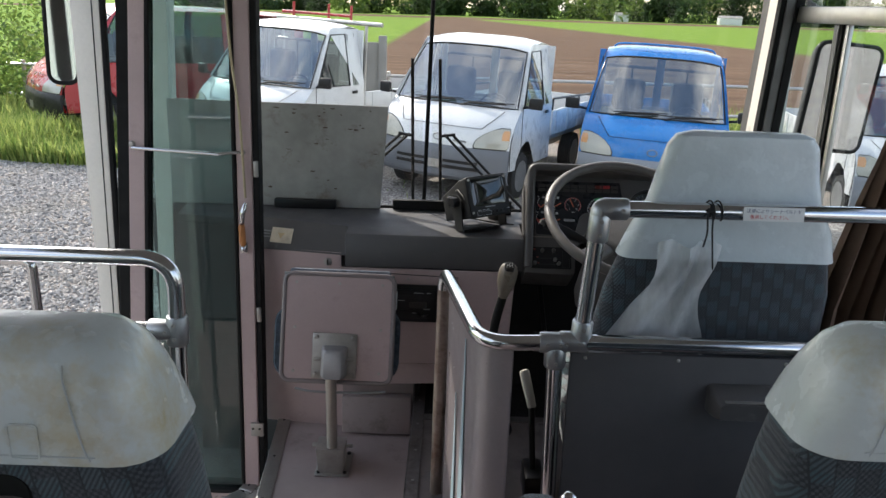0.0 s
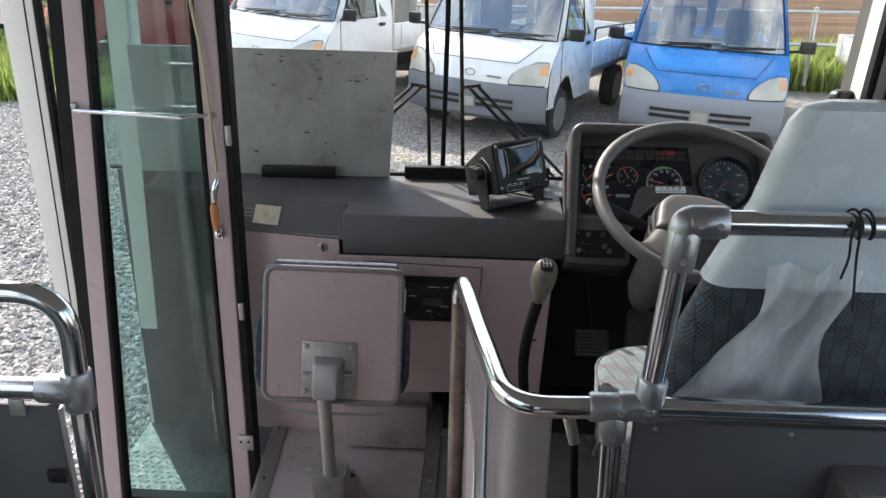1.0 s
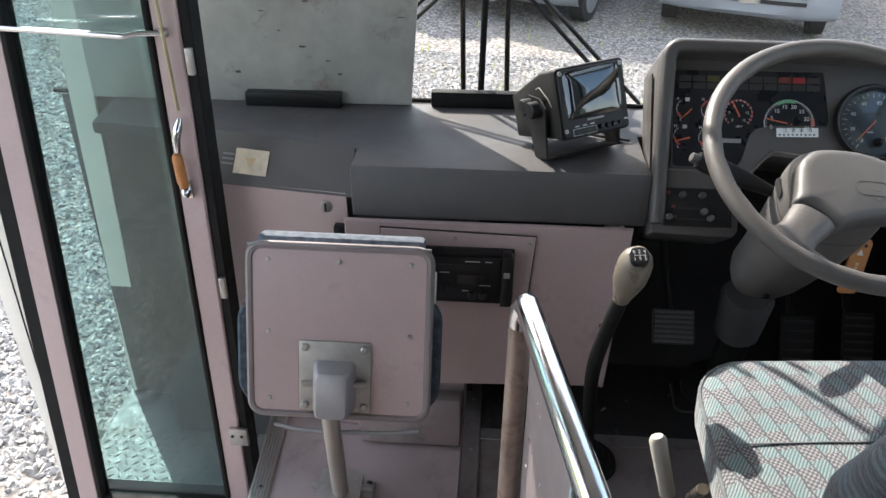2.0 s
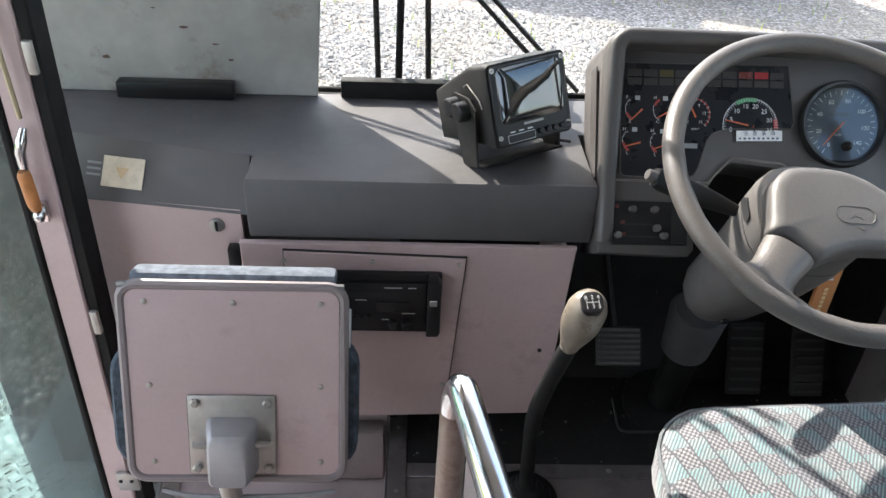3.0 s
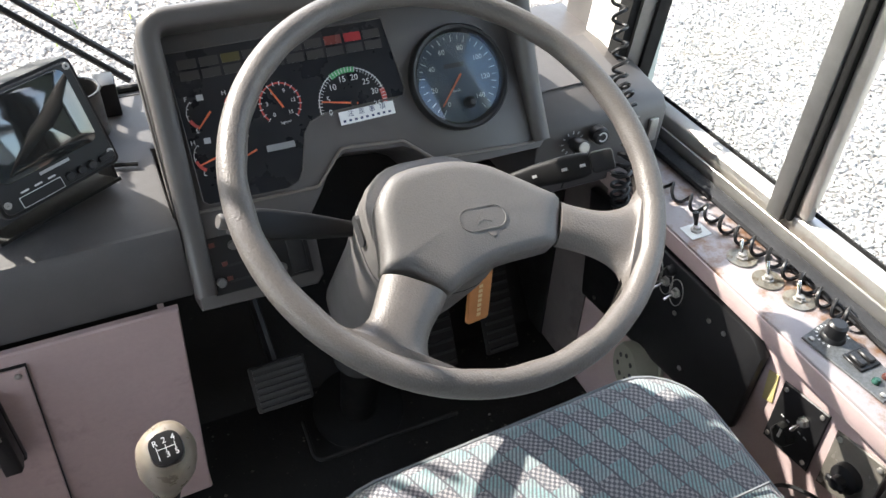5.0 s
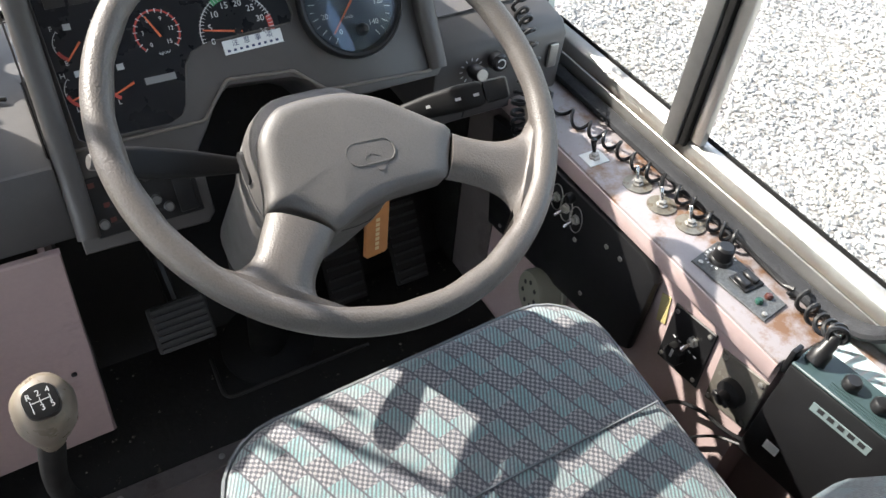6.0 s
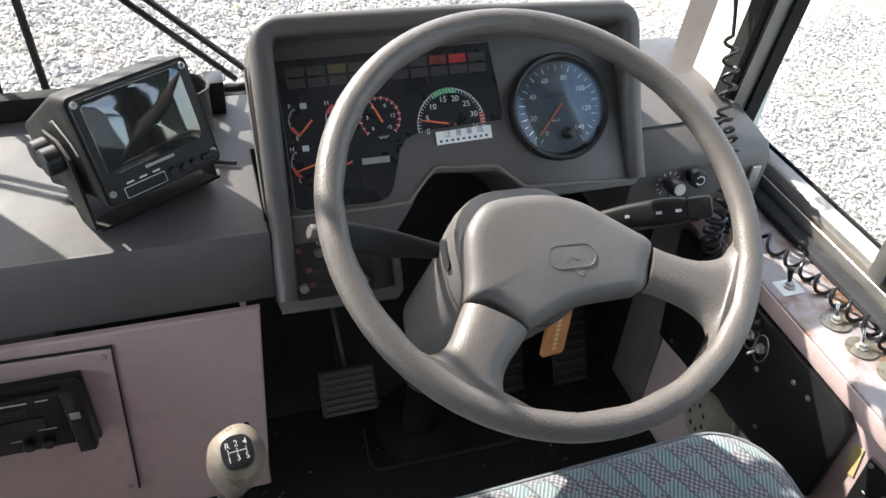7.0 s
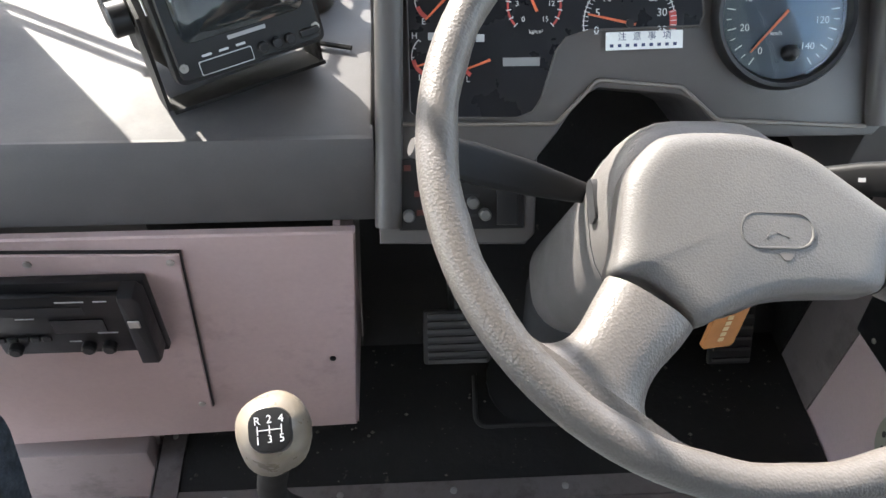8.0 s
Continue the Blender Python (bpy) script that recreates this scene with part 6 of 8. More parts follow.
for x, z in ((-0.930, 0.990), (-0.595, 0.974)):
    part("bar_foot", turned(bmesh.new(), [(0.010, 0), (0.010, 0.004), (0.006, 0.010)], toward((x, 2.385, z), (0, -1, 0)), 12), STEEL, dr)
lt = part("door_handle", prism(bmesh.new(), [(-0.609, 0.655), (-0.589, 0.655), (-0.589, 0.690), (-0.609, 0.690)], "y", 2.372, 2.384, 0.002), CHROME, dr, "chrome latch with a wooden grip")
bm = bmesh.new()
tube(bm, [(-0.600, 2.366, 0.755), (-0.597, 2.362, 0.785), (-0.592, 2.366, 0.802), (-0.589, 2.374, 0.818)], [0.007, 0.0085, 0.0085, 0.005], 10)
part("latch_head", bm, CHROME, lt)
bm = bmesh.new()
tube(bm, [(-0.599, 2.366, 0.683), (-0.600, 2.364, 0.695), (-0.601, 2.362, 0.744), (-0.600, 2.362, 0.752)], [0.0085, 0.0105, 0.0105, 0.008], 12)
part("grip", bm, WOODH, lt, "varnished wooden grip")
part("latch_foot", turned(bmesh.new(), [(0.007, 0.0), (0.009, 0.004), (0.009, 0.012), (0.006, 0.016)], toward((-0.599, 2.366, 0.662), (0, 0, 1)), 12), CHROME, lt)
bm = bmesh.new()
tube(bm, curve([(-0.588, 2.372, 0.835), (-0.590, 2.370, 0.95), (-0.596, 2.372, 1.10), (-0.612, 2.374, 1.25), (-0.622, 2.374, 1.45)], 5), 0.004, 8)
part("pull_rod", bm, surface("brassy_rod", (0.42, 0.36, 0.24), 0.4, 0.6), lt)
for z in (0.03, 0.93, 0.45):
    hg = part("hinge", box(bmesh.new(), (-0.605 if z < 0.1 else -0.577 + 0.018 * z, 2.374, z - 0.03), (-0.562 if z < 0.1 else -0.563 + 0.018 * z, 2.3845, z + 0.02), 0.003), STEEL, dr)
    for dx in (0.008, 0.03) if z < 0.1 else ():
        part("screw", turned(bmesh.new(), [(0.004, 0), (0.004, 0.002), (0.0015, 0.003)], toward((-0.605 + dx, 2.374, z), (0, -1, 0)), 8), BLACK, hg)
# the outer leaf, folded back behind it, seen as a cream edge
d2 = thing("door_2", Matrix.Translation((-1.06, 2.5, -0.3)), "cream outer leaf of the folding door, folded back", "door", kind="structure")
part("leaf", prism(bmesh.new(), [(-1.100, -0.42), (-1.062, -0.42), (-1.002, 1.78), (-1.102, 1.78)], "y", 2.43, 2.448, 0.006), CREAM, d2)
part("edge_seal", prism(bmesh.new(), [(-1.0615, -0.42), (-1.048, -0.42), (-0.988, 1.78), (-1.0015, 1.78)], "y", 2.428, 2.45, 0.002), RUBBER, d2)
part("groove", prism(bmesh.new(), [(-1.080, -0.40), (-1.077, -0.40), (-1.024, 1.76), (-1.027, 1.76)], "y", 2.4285, 2.4305), RUBBER, d2)

# ---- driver's seat ----
def cushion(bm, xs, ys, zs, r=0.045, bulge=0.018, nx=14, ny=14):
    """A padded block: a rounded rectangle drawn up with a soft crown."""
    w, d = xs[1] - xs[0], ys[1] - ys[0]
    cx, cy = (xs[0] + xs[1]) / 2, (ys[0] + ys[1]) / 2
    h = zs[1] - zs[0]
    rings = []
    for z, f in ((0.0, 0.94), (0.25, 1.0), (0.72, 1.0), (0.90, 0.975), (1.0, 0.93)):
        rings.append([(p[0], p[1], zs[0] + h * z) for p in rrect(w * f, d * f, r, 5, cx, cy)])
    for f, up in ((0.80, 0.45), (0.5, 0.85), (0.2, 1.0), (0.02, 1.02)):
        rings.append([(p[0], p[1], zs[1] + bulge * up) for p in rrect(w * f * 0.99, d * f * 0.99, r * f, 5, cx, cy)])
    return loft(bm, rings)


ds = thing("driver_seat", Matrix.Translation((0.61, 1.85, 0)), "driver's grey and teal moquette seat with pale vinyl headrest cover", "seat")
CM = Matrix.Translation((0.60, 1.86, 0.47)) @ Matrix.Rotation(radians(5), 4, "X") @ Matrix.Rotation(radians(-4), 4, "Y") @ Matrix.Translation((-0.60, -1.86, -0.47))
bm = cushion(bmesh.new(), (0.332, 0.842), (1.60, 2.118), (0.428, 0.532), 0.085, 0.014)
bm.transform(CM)
part("cushion", bm, SEAT_FLAT, ds, "thick cushion in patterned moquette")
bm = bmesh.new()
tube(bm, [CM @ Vector((p[0], p[1], 0.514)) for p in rrect(0.506, 0.514, 0.085, 6, 0.587, 1.859)], 0.0032, 6, closed=True)
part("piping", bm, SEAT_EDGE, ds, "grey piping round the cushion")
bm = bmesh.new()
tube(bm, [CM @ Vector((0.345 + 0.048 * k, 1.92, 0.5385 + 0.009 * math.sin(math.pi * k / 10))) for k in range(11)], 0.0016, 5)
part("seam", bm, SEAT_EDGE, ds, "sewn seam across the cushion")
part("seat_base", box(bmesh.new(), (0.40, 1.62, 0.16), (0.82, 2.02, 0.425), 0.02), BLACK, ds)
part("pedestal", box(bmesh.new(), (0.46, 1.66, 0.1193), (0.76, 1.98, 0.16), 0.01), BLACK, ds)


def back_rings(rows, y_of, depth, soft=0.42):
    """A seat back lofted upwards from rows of (z, left x, right x, thickness)."""
    rings = []
    for z, xa, xb, th in rows:
        c, w = (xa + xb) / 2, xb - xa
        rings.append([(p[0], p[1], z) for p in rrect(w, th, min(th, w) * soft, 5, c, y_of(z))])
    return rings


yb = lambda z: 1.640 - 0.16 * (z - 0.75)
thin = lambda z: min(1.0, max(0.0, (z - 0.70) / 0.15))
yb_slim = lambda z: yb(z) - 0.027 * thin(z)


def slim(rows):
    """The back grows thinner upwards, from the front."""
    return [(z, a, b, th - 0.054 * thin(z) * th / 0.12) for z, a, b, th in rows]


bm = loft(bmesh.new(), back_rings(slim([(0.45, 0.39, 0.84, 0.10), (0.50, 0.372, 0.855, 0.125), (0.70, 0.362, 0.866, 0.135), (0.86, 0.378, 0.850, 0.125), (0.94, 0.402, 0.832, 0.12), (1.00, 0.424, 0.815, 0.11), (1.05, 0.446, 0.786, 0.10), (1.12, 0.462, 0.764, 0.095), (1.17, 0.474, 0.752, 0.085), (1.188, 0.492, 0.735, 0.06)]), yb_slim, 0.1))
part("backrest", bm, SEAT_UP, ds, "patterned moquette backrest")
bm = loft(bmesh.new(), back_rings(slim([(0.938, 0.394, 0.842, 0.140), (0.944, 0.396, 0.840, 0.140), (1.00, 0.416, 0.824, 0.128), (1.045, 0.436, 0.798, 0.118), (1.06, 0.442, 0.790, 0.114), (1.12, 0.453, 0.772, 0.112), (1.175, 0.466, 0.760, 0.104), (1.196, 0.480, 0.746, 0.088), (1.204, 0.508, 0.722, 0.05)]), yb_slim, 0.1))
cv = part("headrest_cover", bm, COVER_B, ds, "pale blue vinyl headrest cover")
bm = bmesh.new()
rows = []
rnd = random.Random(8)
for i in range(15):
    f = i / 14
    z = 0.980 - 0.255 * f
    xa = 0.462 - 0.150 * max(0, f - 0.32) ** 1.05 + 0.004 * math.sin(9 * f)
    xb = 0.580 + 0.012 * math.sin(7 * f + 1)
    rows.append([Vector((xa + (xb - xa) * k / 14, 1.640 - 0.16 * (z - 0.75) - 0.078 - 0.010 * math.sin(k * 1.1 + 5 * f) - 0.006 * noise.noise((k * 0.5, f * 6, 1)), z + 0.008 * math.sin(k * 0.7))) for k in range(15)])
loft(bm, rows, cap=False, closed=False)
part("clear_film", bm, FILM, ds, "crumpled clear plastic sheet hanging over the back", smooth=60)
bm = bmesh.new()
tube(bm, curve([(0.90, 1.66, 0.60), (0.905, 1.62, 0.68), (0.93, 1.58, 0.74), (0.95, 1.56, 0.70)], 6), 0.004, 6)
part("belt_cable", bm, BLACK, ds)

# ---- passenger seats ----
ps_y = 0.75


def passenger_seat(m, label, s, lift=0.0):
    """A seat seen from behind; s is the side (1 or -1) that lies on the aisle."""
    th = thing("passenger_seat", m, label, "seat", "passenger seats", local=True)
    y0 = lambda z: 0.05 - 0.18 * (z - 0.9)
    def even(rows):
        return back_rings([(z, -w, w, d) for z, w, d in rows], y0, 0.1, 0.30)
    part("backrest", loft(bmesh.new(), even([(0.30, 0.250, 0.12), (0.60, 0.252, 0.13), (0.85, 0.249, 0.134), (0.92, 0.244, 0.134), (0.98, 0.237, 0.130), (1.03, 0.225, 0.116), (1.068, 0.210, 0.096), (1.086, 0.182, 0.058)])), SEAT_UP, th, "moquette backrest with shade in its colours")
    cv = part("headrest_cover", loft(bmesh.new(), even([(0.980, 0.2440, 0.147), (0.985, 0.2430, 0.147), (1.000, 0.2395, 0.142), (1.020, 0.2345, 0.134), (1.050, 0.2250, 0.118), (1.076, 0.2120, 0.098), (1.091, 0.1960, 0.074), (1.098, 0.170, 0.042)])), COVER, th, "yellowed white vinyl headrest cover")
    thread = bpy.data.materials.get("seam_thread") or surface("seam_thread", (0.46, 0.49, 0.50), 0.5, bump=0)
    rear = lambda z, d: y0(z) - d / 2 - 0.0008
    bm = bmesh.new()
    tube(bm, curve([(s * 0.185, rear(0.986, 0.1458), 0.986), (s * 0.180, rear(1.002, 0.1408), 1.002), (s * 0.172, rear(1.04, 0.124), 1.04), (s * 0.166, rear(1.073, 0.100), 1.073), (s * 0.168, y0(1.091) - 0.020, 1.0935)], 5), 0.0009, 5)
    tube(bm, [(x, rear(0.990, 0.1448), 0.990) for x in (-0.19, 0, 0.19)], 0.0008, 5)
    part("seam", bm, thread, cv)
    bm = bmesh.new()
    tube(bm, [(p[0] + s * 0.128, rear(p[1] + 1.004, 0.140 - 0.3 * p[1]), p[1] + 1.004) for p in rrect(0.026, 0.034, 0.003, 2)], 0.0014, 5, closed=True)
    part("pocket", bm, COVER, cv)
    grip = bpy.data.materials.get("grey_handle") or surface("grey_handle", (0.17, 0.135, 0.128), 0.5, bump=0.2, fine=300)
    gx = s * -0.005
    part("handle_recess", prism(bmesh.new(), rrect(0.25, 0.060, 0.02, 4, gx, 0.932), "y", -0.0275, -0.018), RUBBER, th)
    rings = [[(gx + p[0] * f, -0.024 - d, 0.914 + p[1] * f + dz) for p in rrect(0.255, 0.052, 0.016, 4)] for d, f, dz in ((0.0, 1.0, 0), (0.024, 1.0, 0), (0.036, 0.97, -0.002), (0.041, 0.90, -0.003))]
    part("grab_handle", loft(bmesh.new(), rings), grip, th, "grey moulded grab handle")
    part("cushion", cushion(bmesh.new(), (-0.25, 0.25), (0.08, 0.52), (0.36, 0.45), 0.05), SEAT_FLAT, th)
    part("seat_base", box(bmesh.new(), (-0.20, 0.05, 0.0006 - lift), (0.20, 0.42, 0.36), 0.02), BLACK, th)
    return th


passenger_seat(pose(-0.455, ps_y - 0.105, 0.040), "passenger seat with a stained white vinyl headrest cover beside the aisle", 1, 0.040)
passenger_seat(pose(0.640, ps_y - 0.035, 0.030), "passenger seat with a creased white vinyl headrest cover", -1, 0.030)
ar = thing("armrest", Matrix.Translation((0.24, 1.0, 0.6)), "padded moquette armrest with a grey plastic end beside the aisle", "armrest")
bm = bmesh.new()
rings = [[(0.185 + p[0], y, 0.690 + p[1] + dz) for p in rrect(0.072 * f, 0.085 * f, 0.026 * f, 4)] for y, f, dz in ((0.72, 0.9, 0.0), (0.74, 1.0, 0.0), (0.98, 1.0, 0.010), (1.005, 0.93, 0.010), (1.018, 0.7, 0.008))]
part("pad", loft(bm, rings), SEAT_UP, ar)
bm = bmesh.new()
rings = [[(0.142 + p[0], y, 0.680 + p[1]) for p in rrect(0.018 * f, 0.090 * f, 0.007 * f, 3)] for y, f in ((0.72, 1.0), (1.0, 1.0), (1.02, 0.75))]
part("side_plate", loft(bm, rings), surface("grey_arm_plastic", (0.20, 0.17, 0.165), 0.45), ar)
bm = bmesh.new()
tube(bm, [(0.235, 1.0, 0.60), (0.232, 1.01, 0.715)], 0.0075, 10)
part("lever", bm, CHROME, ar)
part("lever_ball", turned(bmesh.new(), [(0.004, -0.013), (0.011, -0.008), (0.014, 0.0), (0.011, 0.008), (0.004, 0.013)], Matrix.Translation((0.232, 1.01, 0.727)), 16), CHROME, ar, "chrome ball")
part("mount", box(bmesh.new(), (0.20, 0.70, 0.0005), (0.325, 0.80, 0.66), 0.01), BLACK, ar)

# ---- curtain behind the driver ----
bm = bmesh.new()
rows = []
for i in range(22):
    f = i / 21
    z = 1.60 - 0.95 * f
    pinch = 1.0 - 0.45 * math.exp(-((f - 0.42) / 0.14) ** 2)
    wide = 0.115 + 0.095 * min(1.0, max(0.0, (1.18 - z) / 0.36))
    rows.append([(1.045 - wide * (1 - k / 30) + 0.004 * math.sin(2.2 * k + 3 * f), 1.600 + 0.024 * math.sin(k * 1.25 + 0.4 * math.sin(5 * f)) * pinch + 0.010 * math.sin(3 * f + k * 0.4), z) for k in range(31)])
back = [[(p[0] + 0.001, p[1] + 0.004, p[2]) for p in r][::-1] for r in rows]
loft(bm, [a + b for a, b in zip(rows, back)])
solo("curtain", bm, CURTAIN_M, "brown cloth curtain gathered beside the driver's window", "curtain", base=(1.0, 1.60, 0.74), smooth=80)

# ---- switches on the driver's side ----
bp = thing("switch_board", Matrix.Translation((0.94, 2.25, 0.45)), "black switch board on the side lining", "switch panel")
part("board", prism(bmesh.new(), [(2.085, 0.395), (2.44, 0.345), (2.47, 0.560), (2.36, 0.576), (2.085, 0.582), (2.058, 0.560), (2.062, 0.410)], "x", 0.938, 0.9565, 0.006), BLACK, bp)
def toggle(c, axis, parent, plate=None, length=0.022, dark=False):
    f = toward(c, axis)
    b = part("toggle_switch", turned(bmesh.new(), [(0.0085, 0.0), (0.0085, 0.003), (0.006, 0.004), (0.006, 0.008), (0.003, 0.009)], f, 6), STEEL, parent, "small steel toggle switch", smooth=20)
    tilt = f @ Matrix.Rotation(radians(18), 4, "X")
    part("lever", turned(bmesh.new(), [(0.0022, 0.005), (0.0032 if not dark else 0.005, length), (0.002, length + 0.002)], tilt, 10), BLACK if dark else CHROME, b)
    if plate:
        part("ring_plate", turned(bmesh.new(), [(plate, 0.0001), (plate, 0.0012), (0.008, 0.0016)], f, 24), TARNISH, b)
    return b
for k, (y, z) in enumerate(((2.302, 0.542), (2.277, 0.540), (2.252, 0.537), (2.227, 0.535))):
    t = toggle((0.938, y, z), (-1, 0, 0.05), bp)
    bm = bmesh.new()
    tube(bm, [(0.9365, y + 0.014 * math.cos(a), z + 0.024 * math.sin(a)) for a in np.linspace(0, 2 * math.pi, 22, endpoint=False)], 0.0009, 5, closed=True)
    part("print_ring", bm, STEEL, t)
part("indicator", turned(bmesh.new(), [(0.009, 0), (0.009, 0.006), (0.006, 0.010), (0.0, 0.011)], toward((0.938, 2.247, 0.563), (-1, 0, 0)), 14), BLACK, bp)
for y, z in ((2.156, 0.543), (2.126, 0.546), (2.178, 0.419), (2.219, 0.500), (2.40, 0.37)):
    part("screw", turned(bmesh.new(), [(0.004, 0), (0.004, 0.002), (0.0015, 0.003)], toward((0.938, y, z), (-1, 0, 0)), 8), STEEL, bp)
# knob panels on the lining
sp2 = thing("knob_panel", Matrix.Translation((0.955, 1.985, 0.50)), "black panel with a rotary knob and a toggle on the lining", "switch panel")
part("plate", prism(bmesh.new(), [(1.946, 0.452), (2.022, 0.440), (2.026, 0.548), (1.952, 0.560)], "x", 0.9535, 0.9572, 0.0015, 1), BLACK, sp2)
kk = part("knob", turned(bmesh.new(), [(0.017, 0), (0.016, 0.012), (0.013, 0.014)], toward((0.9535, 1.993, 0.478), (-1, 0, 0)), 8), BLACK, sp2, "black rotary knob", smooth=20)
part("pointer", box(bmesh.new(), (0.9388, 1.991, 0.478), (0.9396, 1.995, 0.493)), DIAL_WHITE, kk)
toggle((0.9535, 1.978, 0.520), (-1, 0, 0.1), sp2)
for y, z in ((1.955, 0.462), (2.016, 0.452), (2.018, 0.540), (1.960, 0.550)):
    part("screw", turned(bmesh.new(), [(0.0035, 0), (0.0035, 0.002), (0.001, 0.003)], toward((0.9535, y, z), (-1, 0, 0)), 8), STEEL, sp2)
for k in range(5):
    part("print", box(bmesh.new(), (0.9530, 1.965 + 0.010 * k, 0.497), (0.9534, 1.970 + 0.010 * k, 0.499)), DIAL_WHITE, sp2)
sp3 = thing("knob_panel", Matrix.Translation((0.955, 1.90, 0.50)), "smoked panel with a worn black selector knob on the lining", "switch panel")
part("plate", prism(bmesh.new(), [(1.860, 0.470), (1.930, 0.455), (1.938, 0.552), (1.866, 0.566)], "x", 0.9535, 0.9572, 0.0015, 1), SMOKE, sp3)
kk = part("knob", turned(bmesh.new(), [(0.020, 0), (0.019, 0.010), (0.009, 0.014), (0.008, 0.026), (0.006, 0.027)], toward((0.9535, 1.898, 0.508), (-1, 0, 0)), 18), BLACK, sp3)
part("lever", box(bmesh.new(), (0.927, 1.885, 0.503), (0.933, 1.912, 0.513), 0.002, 1), BLACK, kk)
for y, z in ((1.868, 0.478), (1.925, 0.466), (1.929, 0.545), (1.873, 0.556)):
    part("screw", turned(bmesh.new(), [(0.004, 0), (0.004, 0.002), (0.001, 0.003)], toward((0.9535, y, z), (-1, 0, 0)), 8), STEEL, sp3)
bm = bmesh.new()
prism(bm, [(2.030, 0.497), (2.046, 0.490), (2.053, 0.540), (2.037, 0.545)], "x", 0.9555, 0.9568)
solo("yellow_tape", bm, surface("faded_yellow_tape", (0.46, 0.38, 0.17), 0.6, vary=0.2), "faded yellow tape mark on the lining", "tape")
# round ventilator
vt = thing("round_vent", Matrix.Translation((0.915, 2.235, 0.40)), "round olive-grey plastic vent with holes", "vent")
vm = toward((0.9565, 2.255, 0.338), (-1, 0.18, 0.12))
part("body", turned(bmesh.new(), [(0.046, 0.0), (0.046, 0.006), (0.042, 0.008), (0.041, 0.040), (0.037, 0.046), (0.0, 0.046)], vm, 28), surface("olive_grey_plastic", (0.24, 0.235, 0.19), 0.45), vt)
for k in range(7):
    a = 2 * math.pi * k / 7
    part("hole", turned(bmesh.new(), [(0.0042, 0.0455), (0.0042, 0.0465)], vm @ Matrix.Translation((0.021 * math.cos(a), 0.021 * math.sin(a), 0)), 10), INK_BLACK, vt)

# things on the sill
sl = thing("sill_switch", Matrix.Translation((0.975, 2.26, 0.615)), "black toggle switch on a white plate on the sill", "switch")
part("plate", box(bmesh.new(), (0.957, 2.245, 0.6152), (0.993, 2.275, 0.6165), 0.0005, 1), WHITE, sl)
toggle((0.975, 2.26, 0.6165), (0, 0.05, 1), sl, dark=True, length=0.028)
for x, y in ((0.997, 2.187), (0.999, 2.137), (1.010, 2.090)):
    sl = thing("sill_switch", Matrix.Translation((x, y, 0.615)), "steel toggle switch on a round tarnished plate on the sill", "switch", "round sill switches")
    toggle((x, y, 0.6152), (0, 0.05, 1), sl, plate=0.021, length=0.026)
rp = thing("radio_control_plate", Matrix.Translation((1.0, 1.99, 0.615)), "speckled grey control plate with a knob and rocker on the sill", "switch panel")
part("plate", prism(bmesh.new(), [(0.962, 2.036), (0.974, 1.918), (1.020, 1.925), (1.020, 2.048)], "z", 0.6152, 0.6185, 0.001, 1), SPECK, rp)
kk = part("knob", turned(bmesh.new(), [(0.016, 0.0), (0.015, 0.004), (0.013, 0.006), (0.012, 0.022), (0.009, 0.025)], Matrix.Translation((0.998, 2.020, 0.6185)), 20), BLACK, rp, "black ribbed knob")
bm = ticks(bmesh.new(), (0, 0), 0.018, 0.021, -30, 210, 12, 0.0025, 0)
bm.transform(Matrix.Translation((0.998, 2.020, 0.6189)))
part("print", bm, DIAL_WHITE, rp, smooth=0)
rk = part("rocker_frame", box(bmesh.new(), (0.984, 1.962, 0.6185), (1.018, 1.992, 0.6215), 0.001, 1), BLACK, rp)
for x in (0.993, 1.008):
    part("rocker", box(bmesh.new(), (x - 0.006, 1.966, 0.6215), (x + 0.006, 1.988, 0.6265), 0.002, 1), BLACK, rk)
for x, mt in ((0.990, JEWEL), (1.007, RED_DARK)):
    part("indicator", turned(bmesh.new(), [(0.0055, 0), (0.0055, 0.003), (0.003, 0.006), (0.0, 0.0063)], Matrix.Translation((x, 1.944, 0.6185)), 12), mt, rp)
for x, y in ((0.970, 2.028), (0.981, 1.926)):
    part("screw", turned(bmesh.new(), [(0.0035, 0), (0.0035, 0.002), (0.001, 0.003)], Matrix.Translation((x, y, 0.6185)), 8), STEEL, rp)
# black radio box at the end of the sill
bx = thing("radio_box", Matrix.Translation((0.975, 1.76, 0.44)), "black radio box with teal top and plugged-in coiled lead", "radio")
BM = Matrix.Translation((0.949, 1.857, 0.0)) @ Matrix.Rotation(radians(8), 4, "Z")
part("case", box(bmesh.new(), (0.0, -0.215, 0.44), (0.0535, 0.0, 0.622), 0.004, m=BM), BLACK, bx)
fp = part("top_plate", box(bmesh.new(), (0.0005, -0.214, 0.6222), (0.053, -0.001, 0.6265), 0.0015, 1, m=BM), BATT, bx, "worn teal-black top plate")
for k in range(3):
    part("top_rib", box(bmesh.new(), (0.006 + 0.004 * k, -0.205, 0.6266), (0.0078 + 0.004 * k, -0.045, 0.6276), m=BM), BATT, fp)
for y in (-0.060, -0.096, -0.140):
    part("cap", turned(bmesh.new(), [(0.0095, 0), (0.0105, 0.002), (0.0105, 0.010), (0.008, 0.013)], BM @ Matrix.Translation((0.027, y, 0.6265)), 16), BLACK, fp, "round black cap")
